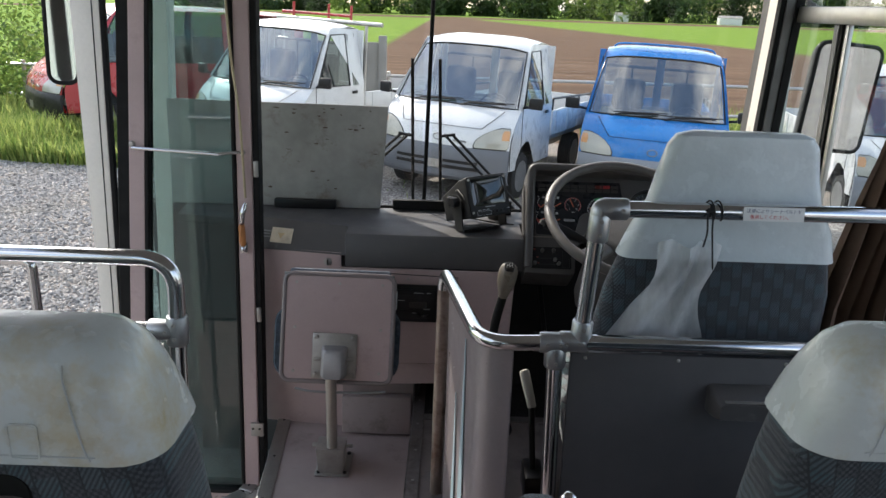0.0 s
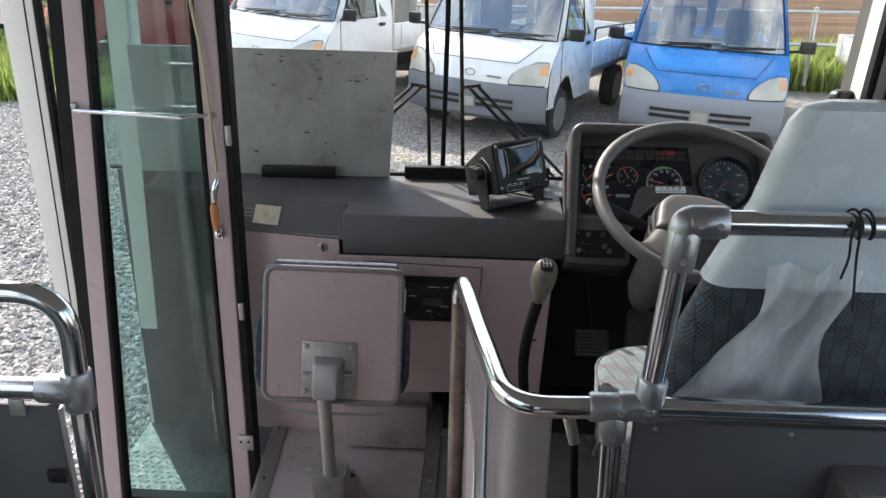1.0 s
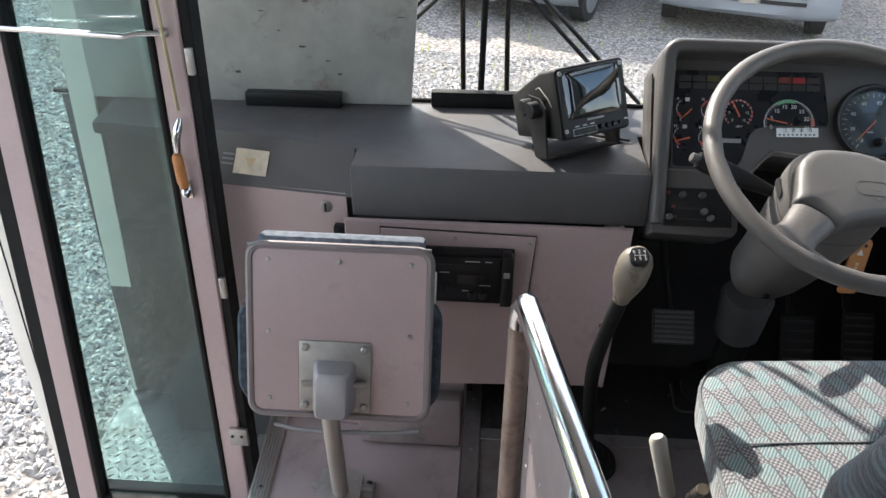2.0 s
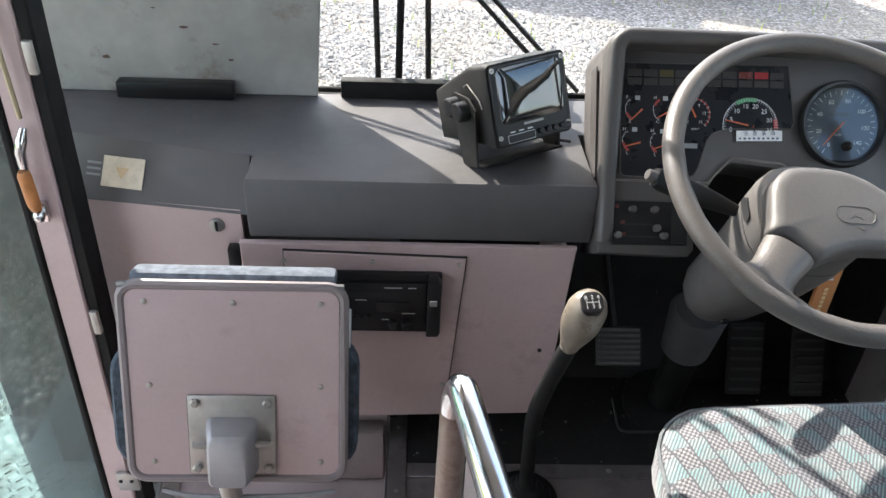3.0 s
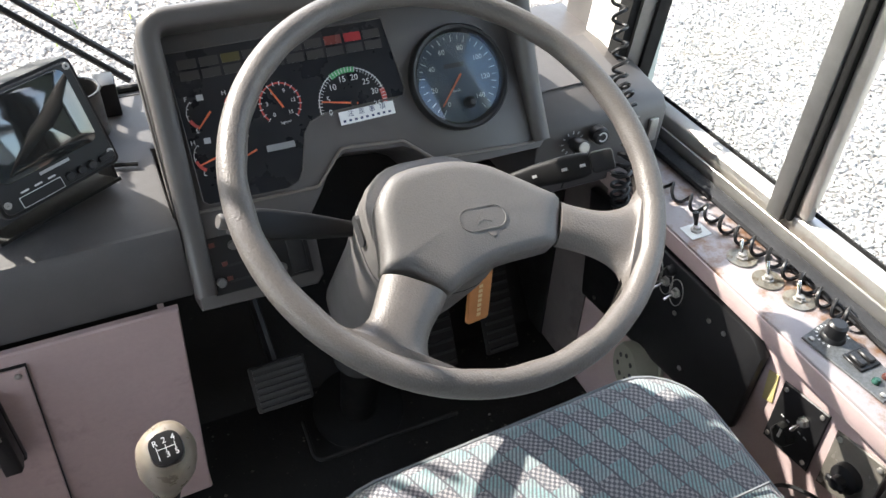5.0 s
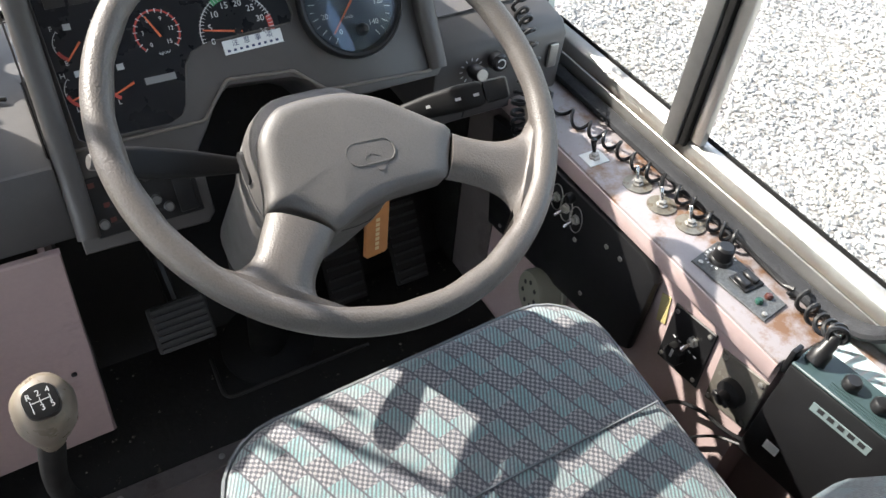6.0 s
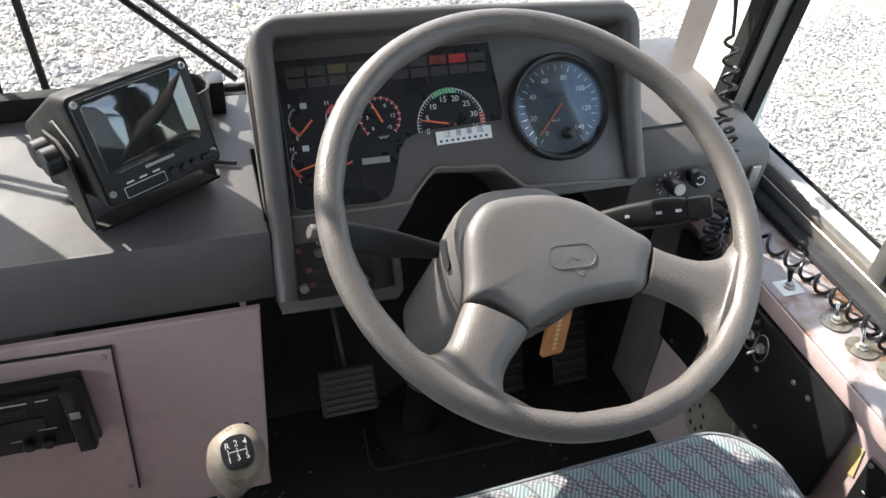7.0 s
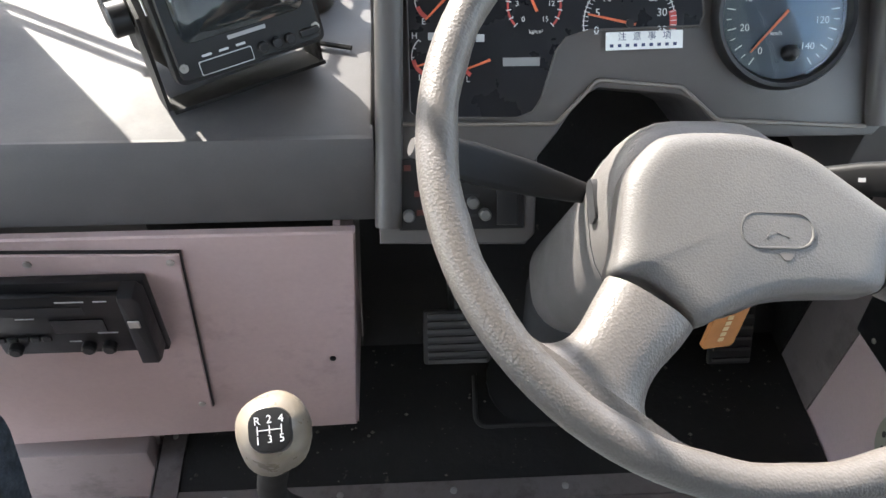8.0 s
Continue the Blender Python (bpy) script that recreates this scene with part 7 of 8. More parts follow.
part("label", box(bmesh.new(), (-0.0009, -0.118, 0.586), (-0.0001, -0.044, 0.600), m=BM), surface("grey_teal_label", (0.17, 0.22, 0.225), 0.5, bump=0), bx, "pale label")
for k in range(5):
    part("label_print", box(bmesh.new(), (-0.0013, -0.112 + 0.013 * k, 0.591), (-0.0009, -0.104 + 0.013 * k, 0.598), m=BM), INK_BLACK, bx)
part("label", box(bmesh.new(), (-0.0009, -0.045, 0.478), (-0.0001, -0.026, 0.494), m=BM), WHITE, bx)
part("plug", turned(bmesh.new(), [(0.012, 0.0), (0.012, 0.016), (0.0095, 0.019), (0.008, 0.036), (0.005, 0.040)], BM @ Matrix.Translation((0.024, -0.016, 0.6265)) @ Matrix.Rotation(radians(28), 4, "Y"), 16), BLACK, bx, "black plug")
part("clip", box(bmesh.new(), (0.002, 0.0003, 0.600), (0.020, 0.007, 0.640), 0.002, m=BM), BLACK, bx)
lb = thing("wall_label", Matrix.Translation((1.03, 1.79, 0.616)), "pale blue printed label on the sill", "label")
part("sheet", prism(bmesh.new(), [(0.999, 1.858), (1.008, 1.765), (1.048, 1.772), (1.046, 1.862)], "z", 0.6154, 0.6162), surface("pale_blue_label", (0.50, 0.64, 0.66), 0.5, vary=0.05), lb)
for k in range(8):
    part("print", box(bmesh.new(), (1.008 + 0.0008 * k, 1.848 - 0.010 * k, 0.6162), (1.041, 1.851 - 0.010 * k, 0.6166)), DIAL_WHITE, lb)
bm = bmesh.new()
tube(bm, curve([(0.9555, 2.00, 0.30), (0.945, 1.965, 0.40), (0.940, 1.92, 0.445), (0.944, 1.88, 0.452), (0.952, 1.855, 0.455)], 6), 0.003, 6)
tube(bm, curve([(0.9555, 1.97, 0.20), (0.948, 1.93, 0.34), (0.944, 1.89, 0.42), (0.952, 1.853, 0.447)], 6), 0.0022, 6)
solo("box_lead", bm, BLACK, "black leads hanging from the radio box", "cable", base=(0.945, 1.88, 0.3))

# coiled lead along the sill, and the microphone on its hook
bm = bmesh.new()
run = curve([(0.985, 2.425, 0.627), (0.995, 2.335, 0.627), (1.008, 2.28, 0.627), (1.014, 2.225, 0.627), (1.021, 2.172, 0.628), (1.026, 2.12, 0.628), (1.028, 2.065, 0.628), (1.034, 2.03, 0.628)], 6)
tube(bm, coil(run, 13, 0.0100), 0.0028, 6)
tube(bm, curve([(1.030, 2.035, 0.638), (1.038, 1.995, 0.624), (1.040, 1.955, 0.620), (1.040, 1.935, 0.626)], 6), 0.0030, 6)
tube(bm, coil(curve([(1.040, 1.935, 0.629), (1.028, 1.900, 0.630), (1.014, 1.872, 0.640), (0.998, 1.850, 0.660), (0.990, 1.844, 0.664)], 6), 6, 0.0105), 0.0030, 6)
solo("coiled_lead", bm, BLACK, "black coiled lead lying along the sill", "cable", base=(1.02, 2.1, 0.62))
mc = thing("microphone", Matrix.Translation((0.985, 2.60, 0.95)), "black hand microphone on a hook, with a coiled lead", "microphone")
mm = plane_frame((0.985, 2.585, 0.985), (1, 0.35, 0), (-0.1, 0.1, 1))
part("body", pad(bmesh.new(), rrect(0.062, 0.095, 0.020, 4), -0.018, 0.014, 0.12), BLACK, mc)
mc.children[0].data.transform(FRAME_OF[mc] @ mm @ FRAME_OF[mc].inverted())
for k in range(5):
    part("grille_slot", box(bmesh.new(), (-0.018, -0.026 + 0.010 * k, 0.0138), (0.018, -0.022 + 0.010 * k, 0.0152), m=mm), INK_BLACK, mc)
part("hook", box(bmesh.new(), (-0.01, -0.02, -0.034), (0.01, 0.03, -0.018), 0.002, m=mm), STEEL, mc)
bm = bmesh.new()
lead = curve([mm @ Vector((0, -0.044, 0)), (0.987, 2.572, 0.918), (0.987, 2.558, 0.885), (0.985, 2.545, 0.855)], 6)
tube(bm, lead, [0.0075 - 0.0047 * min(1.0, 1.6 * i / (len(lead) - 1)) for i in range(len(lead))], 8)
part("lead_end", bm, BLACK, mc)
bm = bmesh.new()
tube(bm, coil(curve([(0.985, 2.545, 0.855), (0.975, 2.51, 0.80), (0.965, 2.48, 0.752), (0.955, 2.44, 0.735), (0.945, 2.40, 0.70)], 6), 10, 0.0105), 0.0030, 6)
part("coiled_lead", bm, BLACK, mc, "black coiled lead")
bm = bmesh.new()
tube(bm, coil(curve([(0.930, 2.385, 0.70), (0.915, 2.375, 0.655), (0.925, 2.375, 0.60), (0.94, 2.38, 0.57), (0.955, 2.39, 0.62), (0.985, 2.41, 0.632)], 6), 16, 0.0125), 0.0032, 6)
solo("coiled_lead", bm, BLACK, "bundle of black coiled lead beside the dash end", "cable", base=(0.93, 2.385, 0.6))

# ---- outside of the bus: wipers and mirrors ----
def wiper(x, lean, px, label):
    th = thing("wiper", Matrix.Translation((x, 2.80, 0.72)), label, "wiper")
    bm = bmesh.new()
    tube(bm, [(x, 2.802, 0.715), (x + lean, 2.782, 1.245)], 0.0058, 8)
    part("blade", bm, RUBBER, th)
    s = 1 if px > x else -1
    for o in (0.0, 0.036):
        bm = bmesh.new()
        tube(bm, [(x + lean * 0.42 + s * (0.012 + 0.9 * o), 2.798, 0.985 - 0.1 * o), (px + s * o * 0.9, 2.822, 0.71)], 0.0052, 8)
        part("arm", bm, BLACK, th)
    bm = bmesh.new()
    tube(bm, [(x + lean * 0.42, 2.793, 0.978), (x + lean * 0.42 + s * 0.052, 2.799, 0.985)], 0.0055, 8)
    part("link", bm, BLACK, th)
    return th


wiper(0.011, -0.015, 0.285, "black windscreen wiper parked upright beside the mullion")
wiper(-0.089, -0.010, -0.40, "black windscreen wiper parked upright beside the mullion")


def door_mirror(c, w, h, yaw, lean, label, arm):
    m = Matrix.Translation(c) @ Matrix.Rotation(radians(yaw), 4, "Z") @ Matrix.Rotation(radians(lean), 4, "Y") @ Matrix.Rotation(radians(90), 4, "X")
    th = thing("wing_mirror", m, label, "mirror", local=True)
    rings = [[(p[0] * f, p[1] * f, z) for p in rrect(w, h, 0.035, 5)] for z, f in ((0.0, 1.0), (-0.012, 1.02), (-0.05, 0.92), (-0.065, 0.7))]
    part("shell", loft(bmesh.new(), rings), BLACK, th)
    bm = bmesh.new()
    tube(bm, [(p[0], p[1], 0.0) for p in rrect(w * 0.985, h * 0.99, 0.035, 5)], 0.008, 8, closed=True)
    part("rim", bm, RUBBER, th)
    part("glass", prism(bmesh.new(), rrect(w * 0.95, h * 0.97, 0.03, 5), "z", 0.0005, 0.003), MIRROR, th, "mirror glass")
    bm = bmesh.new()
    q = m.inverted() @ Vector(arm)
    tube(bm, [(0, h * 0.2, -0.05), (0, h * 0.5 + 0.05, -0.05), q], 0.011, 10)
    part("arm", bm, BLACK, th)
    return th


door_mirror((1.435, 2.90, 1.145), 0.25, 0.38, 8, 5, "black-framed wing mirror outside the driver's window", (1.08, 2.80, 1.55))
door_mirror((-1.36, 2.90, 1.29), 0.100, 0.36, 15, 2, "black-framed wing mirror outside the entrance", (-1.08, 2.80, 1.62))

# crumbs and grit trodden into the mat
rng = np.random.default_rng(12)
vs, fs = [], []
for k in range(240):
    x, y, r = rng.uniform(-0.01, 0.93), 2.355 + 0.25 * rng.random() ** 0.8, 0.0008 + 0.0028 * rng.random() ** 3
    q = len(vs)
    vs += [(x - r, y, 0.1211), (x, y - r * 0.8, 0.1211), (x + r * 1.2, y, 0.1211), (x, y + r, 0.1211), (x, y, 0.1211 + r)]
    fs += [(q, q + 1, q + 4), (q + 1, q + 2, q + 4), (q + 2, q + 3, q + 4), (q + 3, q, q + 4)]
me = bpy.data.meshes.new("grit")
me.from_pydata(vs, [], fs)
me.materials.append(surface("dry_grit", (0.11, 0.10, 0.088), 0.9, vary=0.4, big=60, bump=0))
tagged(new("grit", me), "crumbs and grit on the black mat", "dirt", kind="stuff")

# ---- outdoors ----
YARD = Matrix.Translation((0, 0, -0.85))


def rise(x, y):
    """How far the yard rises towards the left, round the parked trucks."""
    f = min(1, max(0, (y - 3.0) / 4.0)) * min(1, max(0, (17.0 - y) / 3.0))
    return f * 0.040 * min(9.0, max(-3.5, 2.4 - x))




def ground_material():
    m, t, b = nodes_of("gravel_yard_and_fields")
    co = t.nodes.new("ShaderNodeTexCoord").outputs["Object"]
    sep = t.nodes.new("ShaderNodeSeparateXYZ")
    t.links.new(co, sep.inputs[0])
    v = t.nodes.new("ShaderNodeTexVoronoi")
    v.inputs["Scale"].default_value = 34
    t.links.new(co, v.inputs["Vector"])
    cell = t.nodes.new("ShaderNodeSeparateColor")
    t.links.new(v.outputs["Color"], cell.inputs[0])
    stone = mix_rgb(t, cell.outputs[0], (0.22, 0.208, 0.195), (0.52, 0.488, 0.455))
    stone = mix_rgb(t, ramp(t, v.outputs["Distance"], 0.25, 0.75), stone, (0.15, 0.135, 0.125))
    stone = mix_rgb(t, ramp(t, noise_of(t, 0.9, 4, 0.6, co), 0.45, 0.7, 0, 0.5), stone, (0.30, 0.26, 0.20))
    soil = mix_rgb(t, ramp(t, noise_of(t, 1.2, 6, 0.7, co, (0.06, 1.1, 1)), 0.40, 0.60), (0.085, 0.055, 0.038), (0.165, 0.110, 0.075))
    grass = mix_rgb(t, ramp(t, noise_of(t, 0.8, 6, 0.7, co), 0.35, 0.65), (0.085, 0.165, 0.020), (0.20, 0.285, 0.050))
    edge = math_of(t, "ADD", sep.outputs[1], math_of(t, "MULTIPLY", math_of(t, "SUBTRACT", noise_of(t, 0.5, 3, 0.5, co), 0.5), 2.5))
    c = mix_rgb(t, ramp(t, edge, 13.6, 14.0), stone, soil)
    left = math_of(t, "ADD", edge, math_of(t, "MULTIPLY", sep.outputs[0], -1.0))
    c = mix_rgb(t, math_of(t, "MULTIPLY", ramp(t, left, 14.5, 15.0), ramp(t, sep.outputs[0], -3.6, -4.2)), c, grass)
    far = math_of(t, "ADD", edge, math_of(t, "MULTIPLY", sep.outputs[0], 5.5))
    c = mix_rgb(t, math_of(t, "MULTIPLY", ramp(t, far, 168.0, 178.0), ramp(t, edge, 24.0, 30.0)), c, grass)
    c = mix_rgb(t, ramp(t, edge, 150.0, 156.0), c, soil)
    c = mix_rgb(t, ramp(t, edge, 175.0, 182.0), c, grass)
    t.links.new(c, b.inputs["Base Color"])
    b.inputs["Roughness"].default_value = 1.0
    b.inputs["Specular IOR Level"].default_value = 0.05
    h = math_of(t, "ADD", math_of(t, "MULTIPLY", v.outputs["Distance"], -1.0), math_of(t, "MULTIPLY", noise_of(t, 3, 5, 0.6, co), 0.4))
    bump_to(t, b, h, 0.7, 0.02)
    return m


bm = bmesh.new()
nx = [-1500, -300, -80, -30, *np.arange(-14, 15, 1.0), 30, 80, 300, 1500]
ny = [-1500, -300, -60, -20, -5, *np.arange(0, 19, 1.0), 22, 30, 45, 70, 120, 300, 1500]
grid = [[bm.verts.new((x, y, rise(x, y))) for x in nx] for y in ny]
for j in range(len(ny) - 1):
    for i in range(len(nx) - 1):
        bm.faces.new((grid[j][i], grid[j][i + 1], grid[j + 1][i + 1], grid[j + 1][i]))
gr = solo("ground", bm, ground_material(), "pale gravel yard with fields beyond", "ground", kind="structure")
gr.matrix_basis = YARD


# loose stones where the camera looks down on the yard
def gravel_material():
    m, t, b = nodes_of("loose_gravel")
    g = t.nodes.new("ShaderNodeNewGeometry")
    r = g.outputs["Random Per Island"]
    c = mix_rgb(t, ramp(t, r, 0.0, 0.30), (0.11, 0.108, 0.108), (0.29, 0.272, 0.250))
    c = mix_rgb(t, ramp(t, r, 0.30, 1.0), c, (0.43, 0.408, 0.375))
    c = mix_rgb(t, ramp(t, noise_of(t, 1.1, 3), 0.52, 0.72, 0, 0.30), c, (0.38, 0.32, 0.22))
    t.links.new(c, b.inputs["Base Color"])
    b.inputs["Roughness"].default_value = 0.9
    return m


GRAVEL = gravel_material()


def gravel_patch(x0, x1, y0, y1, n, smin, smax, seed):
    rng = np.random.default_rng(seed)
    base = np.array([(1, 0, 0), (-1, 0, 0), (0, 1, 0), (0, -1, 0), (0, 0, 1), (0, 0, -1)], float)
    tri = np.array([(0, 2, 4), (2, 1, 4), (1, 3, 4), (3, 0, 4), (2, 0, 5), (1, 2, 5), (3, 1, 5), (0, 3, 5)])
    p = np.stack([rng.uniform(x0, x1, n), rng.uniform(y0, y1, n), rng.uniform(0.0, 0.006, n)], 1)
    p[:, 2] += [rise(x, y) for x, y in p[:, :2]]
    s = smin + (smax - smin) * rng.random(n) ** 2
    v = base[None] + rng.uniform(-0.42, 0.42, (n, 6, 3))
    v *= s[:, None, None] * np.array([1, 1, 0.62])
    a = rng.uniform(0, 6.283, n)
    ca, sa = np.cos(a)[:, None], np.sin(a)[:, None]
    x, y = v[..., 0] * ca - v[..., 1] * sa, v[..., 0] * sa + v[..., 1] * ca
    v = np.stack([x, y, v[..., 2]], 2) + p[:, None]
    f = (tri[None] + 6 * np.arange(n)[:, None, None]).reshape(-1, 3)
    me = bpy.data.meshes.new("gravel")
    me.from_pydata(v.reshape(-1, 3).tolist(), [], f.tolist())
    me.materials.append(GRAVEL)
    ob = new("gravel", me)
    ob.matrix_basis = YARD
    return tagged(ob, "loose pale crushed stones of the yard", "gravel", kind="stuff")


gravel_patch(1.3, 5.4, -0.2, 6.0, 105000, 0.006, 0.0175, 1)
gravel_patch(-2.2, 2.6, 3.0, 8.0, 60000, 0.009, 0.024, 2)
gravel_patch(-7.0, -1.2, 2.0, 9.6, 60000, 0.010, 0.027, 3)


# ---- small trucks ----
def car_paint(name, col):
    m = surface(name, col, 0.3, 0.0, vary=0.05, big=2.5, fine=60, bump=0.02, coat=0.7, stain=tuple(c * 0.75 + 0.05 for c in col), stain_at=(0.62, 0.85), stain_scale=3)
    return m


P_WHITE, P_BLUE, P_RED = car_paint("white_truck_paint", (0.70, 0.715, 0.72)), car_paint("blue_truck_paint", (0.014, 0.185, 0.53)), car_paint("red_truck_paint", (0.40, 0.025, 0.03))
BUMPER = surface("grey_bumper_plastic", (0.15, 0.16, 0.18), 0.5, vary=0.08, big=3)
BUMPER_P = surface("pale_bumper_paint", (0.24, 0.26, 0.29), 0.45, vary=0.08, big=3)
LAMP = surface("hazy_headlamp", (0.42, 0.41, 0.35), 0.12, vary=0.1, big=8, bump=0, coat=1.0)
AMBER_L = surface("amber_corner_lens", (0.60, 0.30, 0.12), 0.2, vary=0.05, bump=0, coat=1.0)
CAR_GLASS = clear_glass("car_window_glass", (0.42, 0.52, 0.50), 1.0, base=0.30)
CAR_SIDE = clear_glass("car_side_glass", (0.34, 0.42, 0.40), 1.0, base=0.07)
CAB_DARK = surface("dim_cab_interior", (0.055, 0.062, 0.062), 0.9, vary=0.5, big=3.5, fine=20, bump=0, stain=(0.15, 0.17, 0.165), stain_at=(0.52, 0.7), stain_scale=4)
TYRE = surface("tyre_rubber", (0.022, 0.022, 0.022), 0.85, vary=0.2, bump=0.4, fine=80)
RIM = surface("grey_wheel_rim", (0.25, 0.25, 0.25), 0.5, 0.4)


def half_width(z):
    return 0.835 if z < 0.95 else 0.835 - 0.165 * ((z - 0.95) / 0.95) ** 1.2


NOSE = [(0.09, 0.40), (0.035, 0.52), (0.025, 0.66), (0.05, 0.78), (0.16, 0.92), (0.34, 1.05), (0.40, 1.085)]
SCREEN = [(0.40, 1.085), (0.58, 1.32), (0.76, 1.55), (0.915, 1.745)]
ROOF = [(0.915, 1.745), (0.98, 1.80), (1.12, 1.845), (1.40, 1.865), (1.56, 1.85), (1.63, 1.79)]


def skin(prof, lift=0.0, s0=-1.0, s1=1.0, cols=13, shrink=0.0):
    """A strip of the truck's front or top, bowed across its width."""
    rows = []
    for y, z in prof:
        hw = half_width(z) - shrink
        rows.append([Vector((hw * (s0 + (s1 - s0) * k / (cols - 1)), y + 0.17 * abs(s0 + (s1 - s0) * k / (cols - 1)) ** 3.2 * max(0.15, 1 - y / 1.2) - lift * 0.75, z - 0.05 * abs(s0 + (s1 - s0) * k / (cols - 1)) ** 4 * (1 if z > 1.7 else 0) + lift * 0.5)) for k in range(cols)])
    return rows


def small_truck(m, paint, bumper, label, rail=True, van=False, carrier=False, roof_rails=False):
    th = thing("small_truck", m, label, "truck", "parked trucks", local=True)
    bm = bmesh.new()
    front = skin(NOSE)
    rows = [[bm.verts.new(p) for p in r] for r in front]
    for a, b in zip(rows, rows[1:]):
        for i in range(len(a) - 1):
            bm.faces.new((a[i], a[i + 1], b[i + 1], b[i]))
    top = [[bm.verts.new(p) for p in r] for r in skin(ROOF)]
    for a, b in zip(top, top[1:]):
        for i in range(len(a) - 1):
            bm.faces.new((a[i], a[i + 1], b[i + 1], b[i]))
    part("cab", bm, paint, th, smooth=50)
    # sides of the cab with doors, window openings left free
    for s in (-1, 1):
        bm = bmesh.new()
        def side(pts, off=0.0):
            return [bm.verts.new((s * (half_width(z) + off), y, z)) for y, z in pts]
        low = [(0.26, 0.40), (0.24, 0.55), (0.23, 0.70), (0.27, 0.85), (0.36, 0.97), (0.47, 1.055), (0.53, 1.085), (1.63, 1.085), (1.63, 0.40), (1.08, 0.40), (1.02, 0.58), (0.90, 0.68), (0.72, 0.70), (0.56, 0.64), (0.44, 0.50), (0.42, 0.40)]
        bm.faces.new(side(low))
        bm.faces.new(side([(0.53, 1.085), (0.60, 1.13), (0.98, 1.72), (1.05, 1.79), (1.0, 1.79), (0.46, 1.085)][::-1]))
        bm.faces.new(side([(0.98, 1.72), (1.30, 1.73), (1.37, 1.73), (1.50, 1.72), (1.52, 1.085), (1.63, 1.085), (1.63, 1.79), (1.05, 1.805)]))
        bmesh.ops.triangulate(bm, faces=bm.faces)
        part("cab_side", bm, paint, th, smooth=30)
        bm = bmesh.new()
        gl = side([(0.62, 1.09), (1.30, 1.09), (1.30, 1.725), (0.985, 1.715)], -0.006)
        bm.faces.new(gl)
        sw_ = part("side_window", bm, CAR_SIDE, th, smooth=0)
        bm = bmesh.new()
        tube(bm, [(s * (half_width(z) - 0.002), y, z) for y, z in ((0.62, 1.09), (1.30, 1.09), (1.30, 1.725), (0.985, 1.715))], 0.012, 6, closed=True)
        part("window_rubber", bm, BLACK, sw_)
        bm = bmesh.new()
        bm.faces.new(side([(1.37, 1.09), (1.52, 1.09), (1.50, 1.72), (1.37, 1.725)], -0.006))
        part("quarter_window", bm, CAR_SIDE, th, smooth=0)
        bm = bmesh.new()
        bm.faces.new(side([(1.30, 1.085), (1.37, 1.085), (1.37, 1.73), (1.30, 1.73)]))
        part("door_pillar", bm, paint, th, smooth=0)
        bm = bmesh.new()
        tube(bm, [(s * (half_width(z) + 0.002), y, z) for y, z in ((0.56, 1.08), (0.56, 0.62))], 0.004, 5)
        tube(bm, [(s * (half_width(z) + 0.002), y, z) for y, z in ((1.50, 1.74), (1.50, 0.45))], 0.004, 5)
        part("door_joint", bm, BLACK, th)
        part("door_handle", box(bmesh.new(), (s * 0.838 - 0.008, 1.34, 0.98), (s * 0.838 + 0.008, 1.45, 1.02), 0.004), BLACK, th)
        bm = box(bmesh.new(), (-0.08, -0.03, -0.065), (0.08, 0.03, 0.065), 0.02)
        bm.transform(pose(s * 0.985, 0.52, 1.17, 0, 0, s * 14))
        mr = part("mirror", bm, BLACK, th, "black door mirror")
        bm = bmesh.new()
        tube(bm, [(s * 0.80, 0.60, 1.10), (s * 0.93, 0.53, 1.13)], 0.016, 6)
        part("mirror_arm", bm, BLACK, mr)
        bm = turned(bmesh.new(), [(0.20, -0.085), (0.272, -0.075), (0.275, 0.0), (0.272, 0.075), (0.20, 0.085)], pose(s * 0.72, 0.73, 0.275, 0, 90, 0), 28)
        w = part("wheel", bm, TYRE, th, "black tyre")
        part("rim", turned(bmesh.new(), [(0.19, -0.088), (0.17, -0.07), (0.06, -0.075), (0.0, -0.08)] if s < 0 else [(0.19, 0.088), (0.17, 0.07), (0.06, 0.075), (0.0, 0.08)], pose(s * 0.72, 0.73, 0.275, 0, 90, 0), 20), RIM, w)
        w = part("wheel", turned(bmesh.new(), [(0.20, -0.085), (0.272, -0.075), (0.275, 0.0), (0.272, 0.075), (0.20, 0.085)], pose(s * 0.70, 3.0, 0.275, 0, 90, 0), 28), TYRE, th, "black tyre")
        part("rim", turned(bmesh.new(), [(0.19, -0.088), (0.17, -0.07), (0.06, -0.075), (0.0, -0.08)] if s < 0 else [(0.19, 0.088), (0.17, 0.07), (0.06, 0.075), (0.0, 0.08)], pose(s * 0.70, 3.0, 0.275, 0, 90, 0), 20), RIM, w)
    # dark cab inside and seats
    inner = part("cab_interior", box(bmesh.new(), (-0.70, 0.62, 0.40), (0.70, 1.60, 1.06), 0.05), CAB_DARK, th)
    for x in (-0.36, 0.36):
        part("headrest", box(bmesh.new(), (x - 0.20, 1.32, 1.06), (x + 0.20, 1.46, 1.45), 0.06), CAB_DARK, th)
    part("rear_wall", box(bmesh.new(), (-0.78, 1.60, 0.45), (0.78, 1.628, 1.10), 0.01), paint, th)
    for x in (-0.74, 0.74, 0.0):
        part("rear_post", box(bmesh.new(), (x - 0.05, 1.60, 1.10), (x + 0.05, 1.628, 1.78)), paint, th)
    bm = bmesh.new()
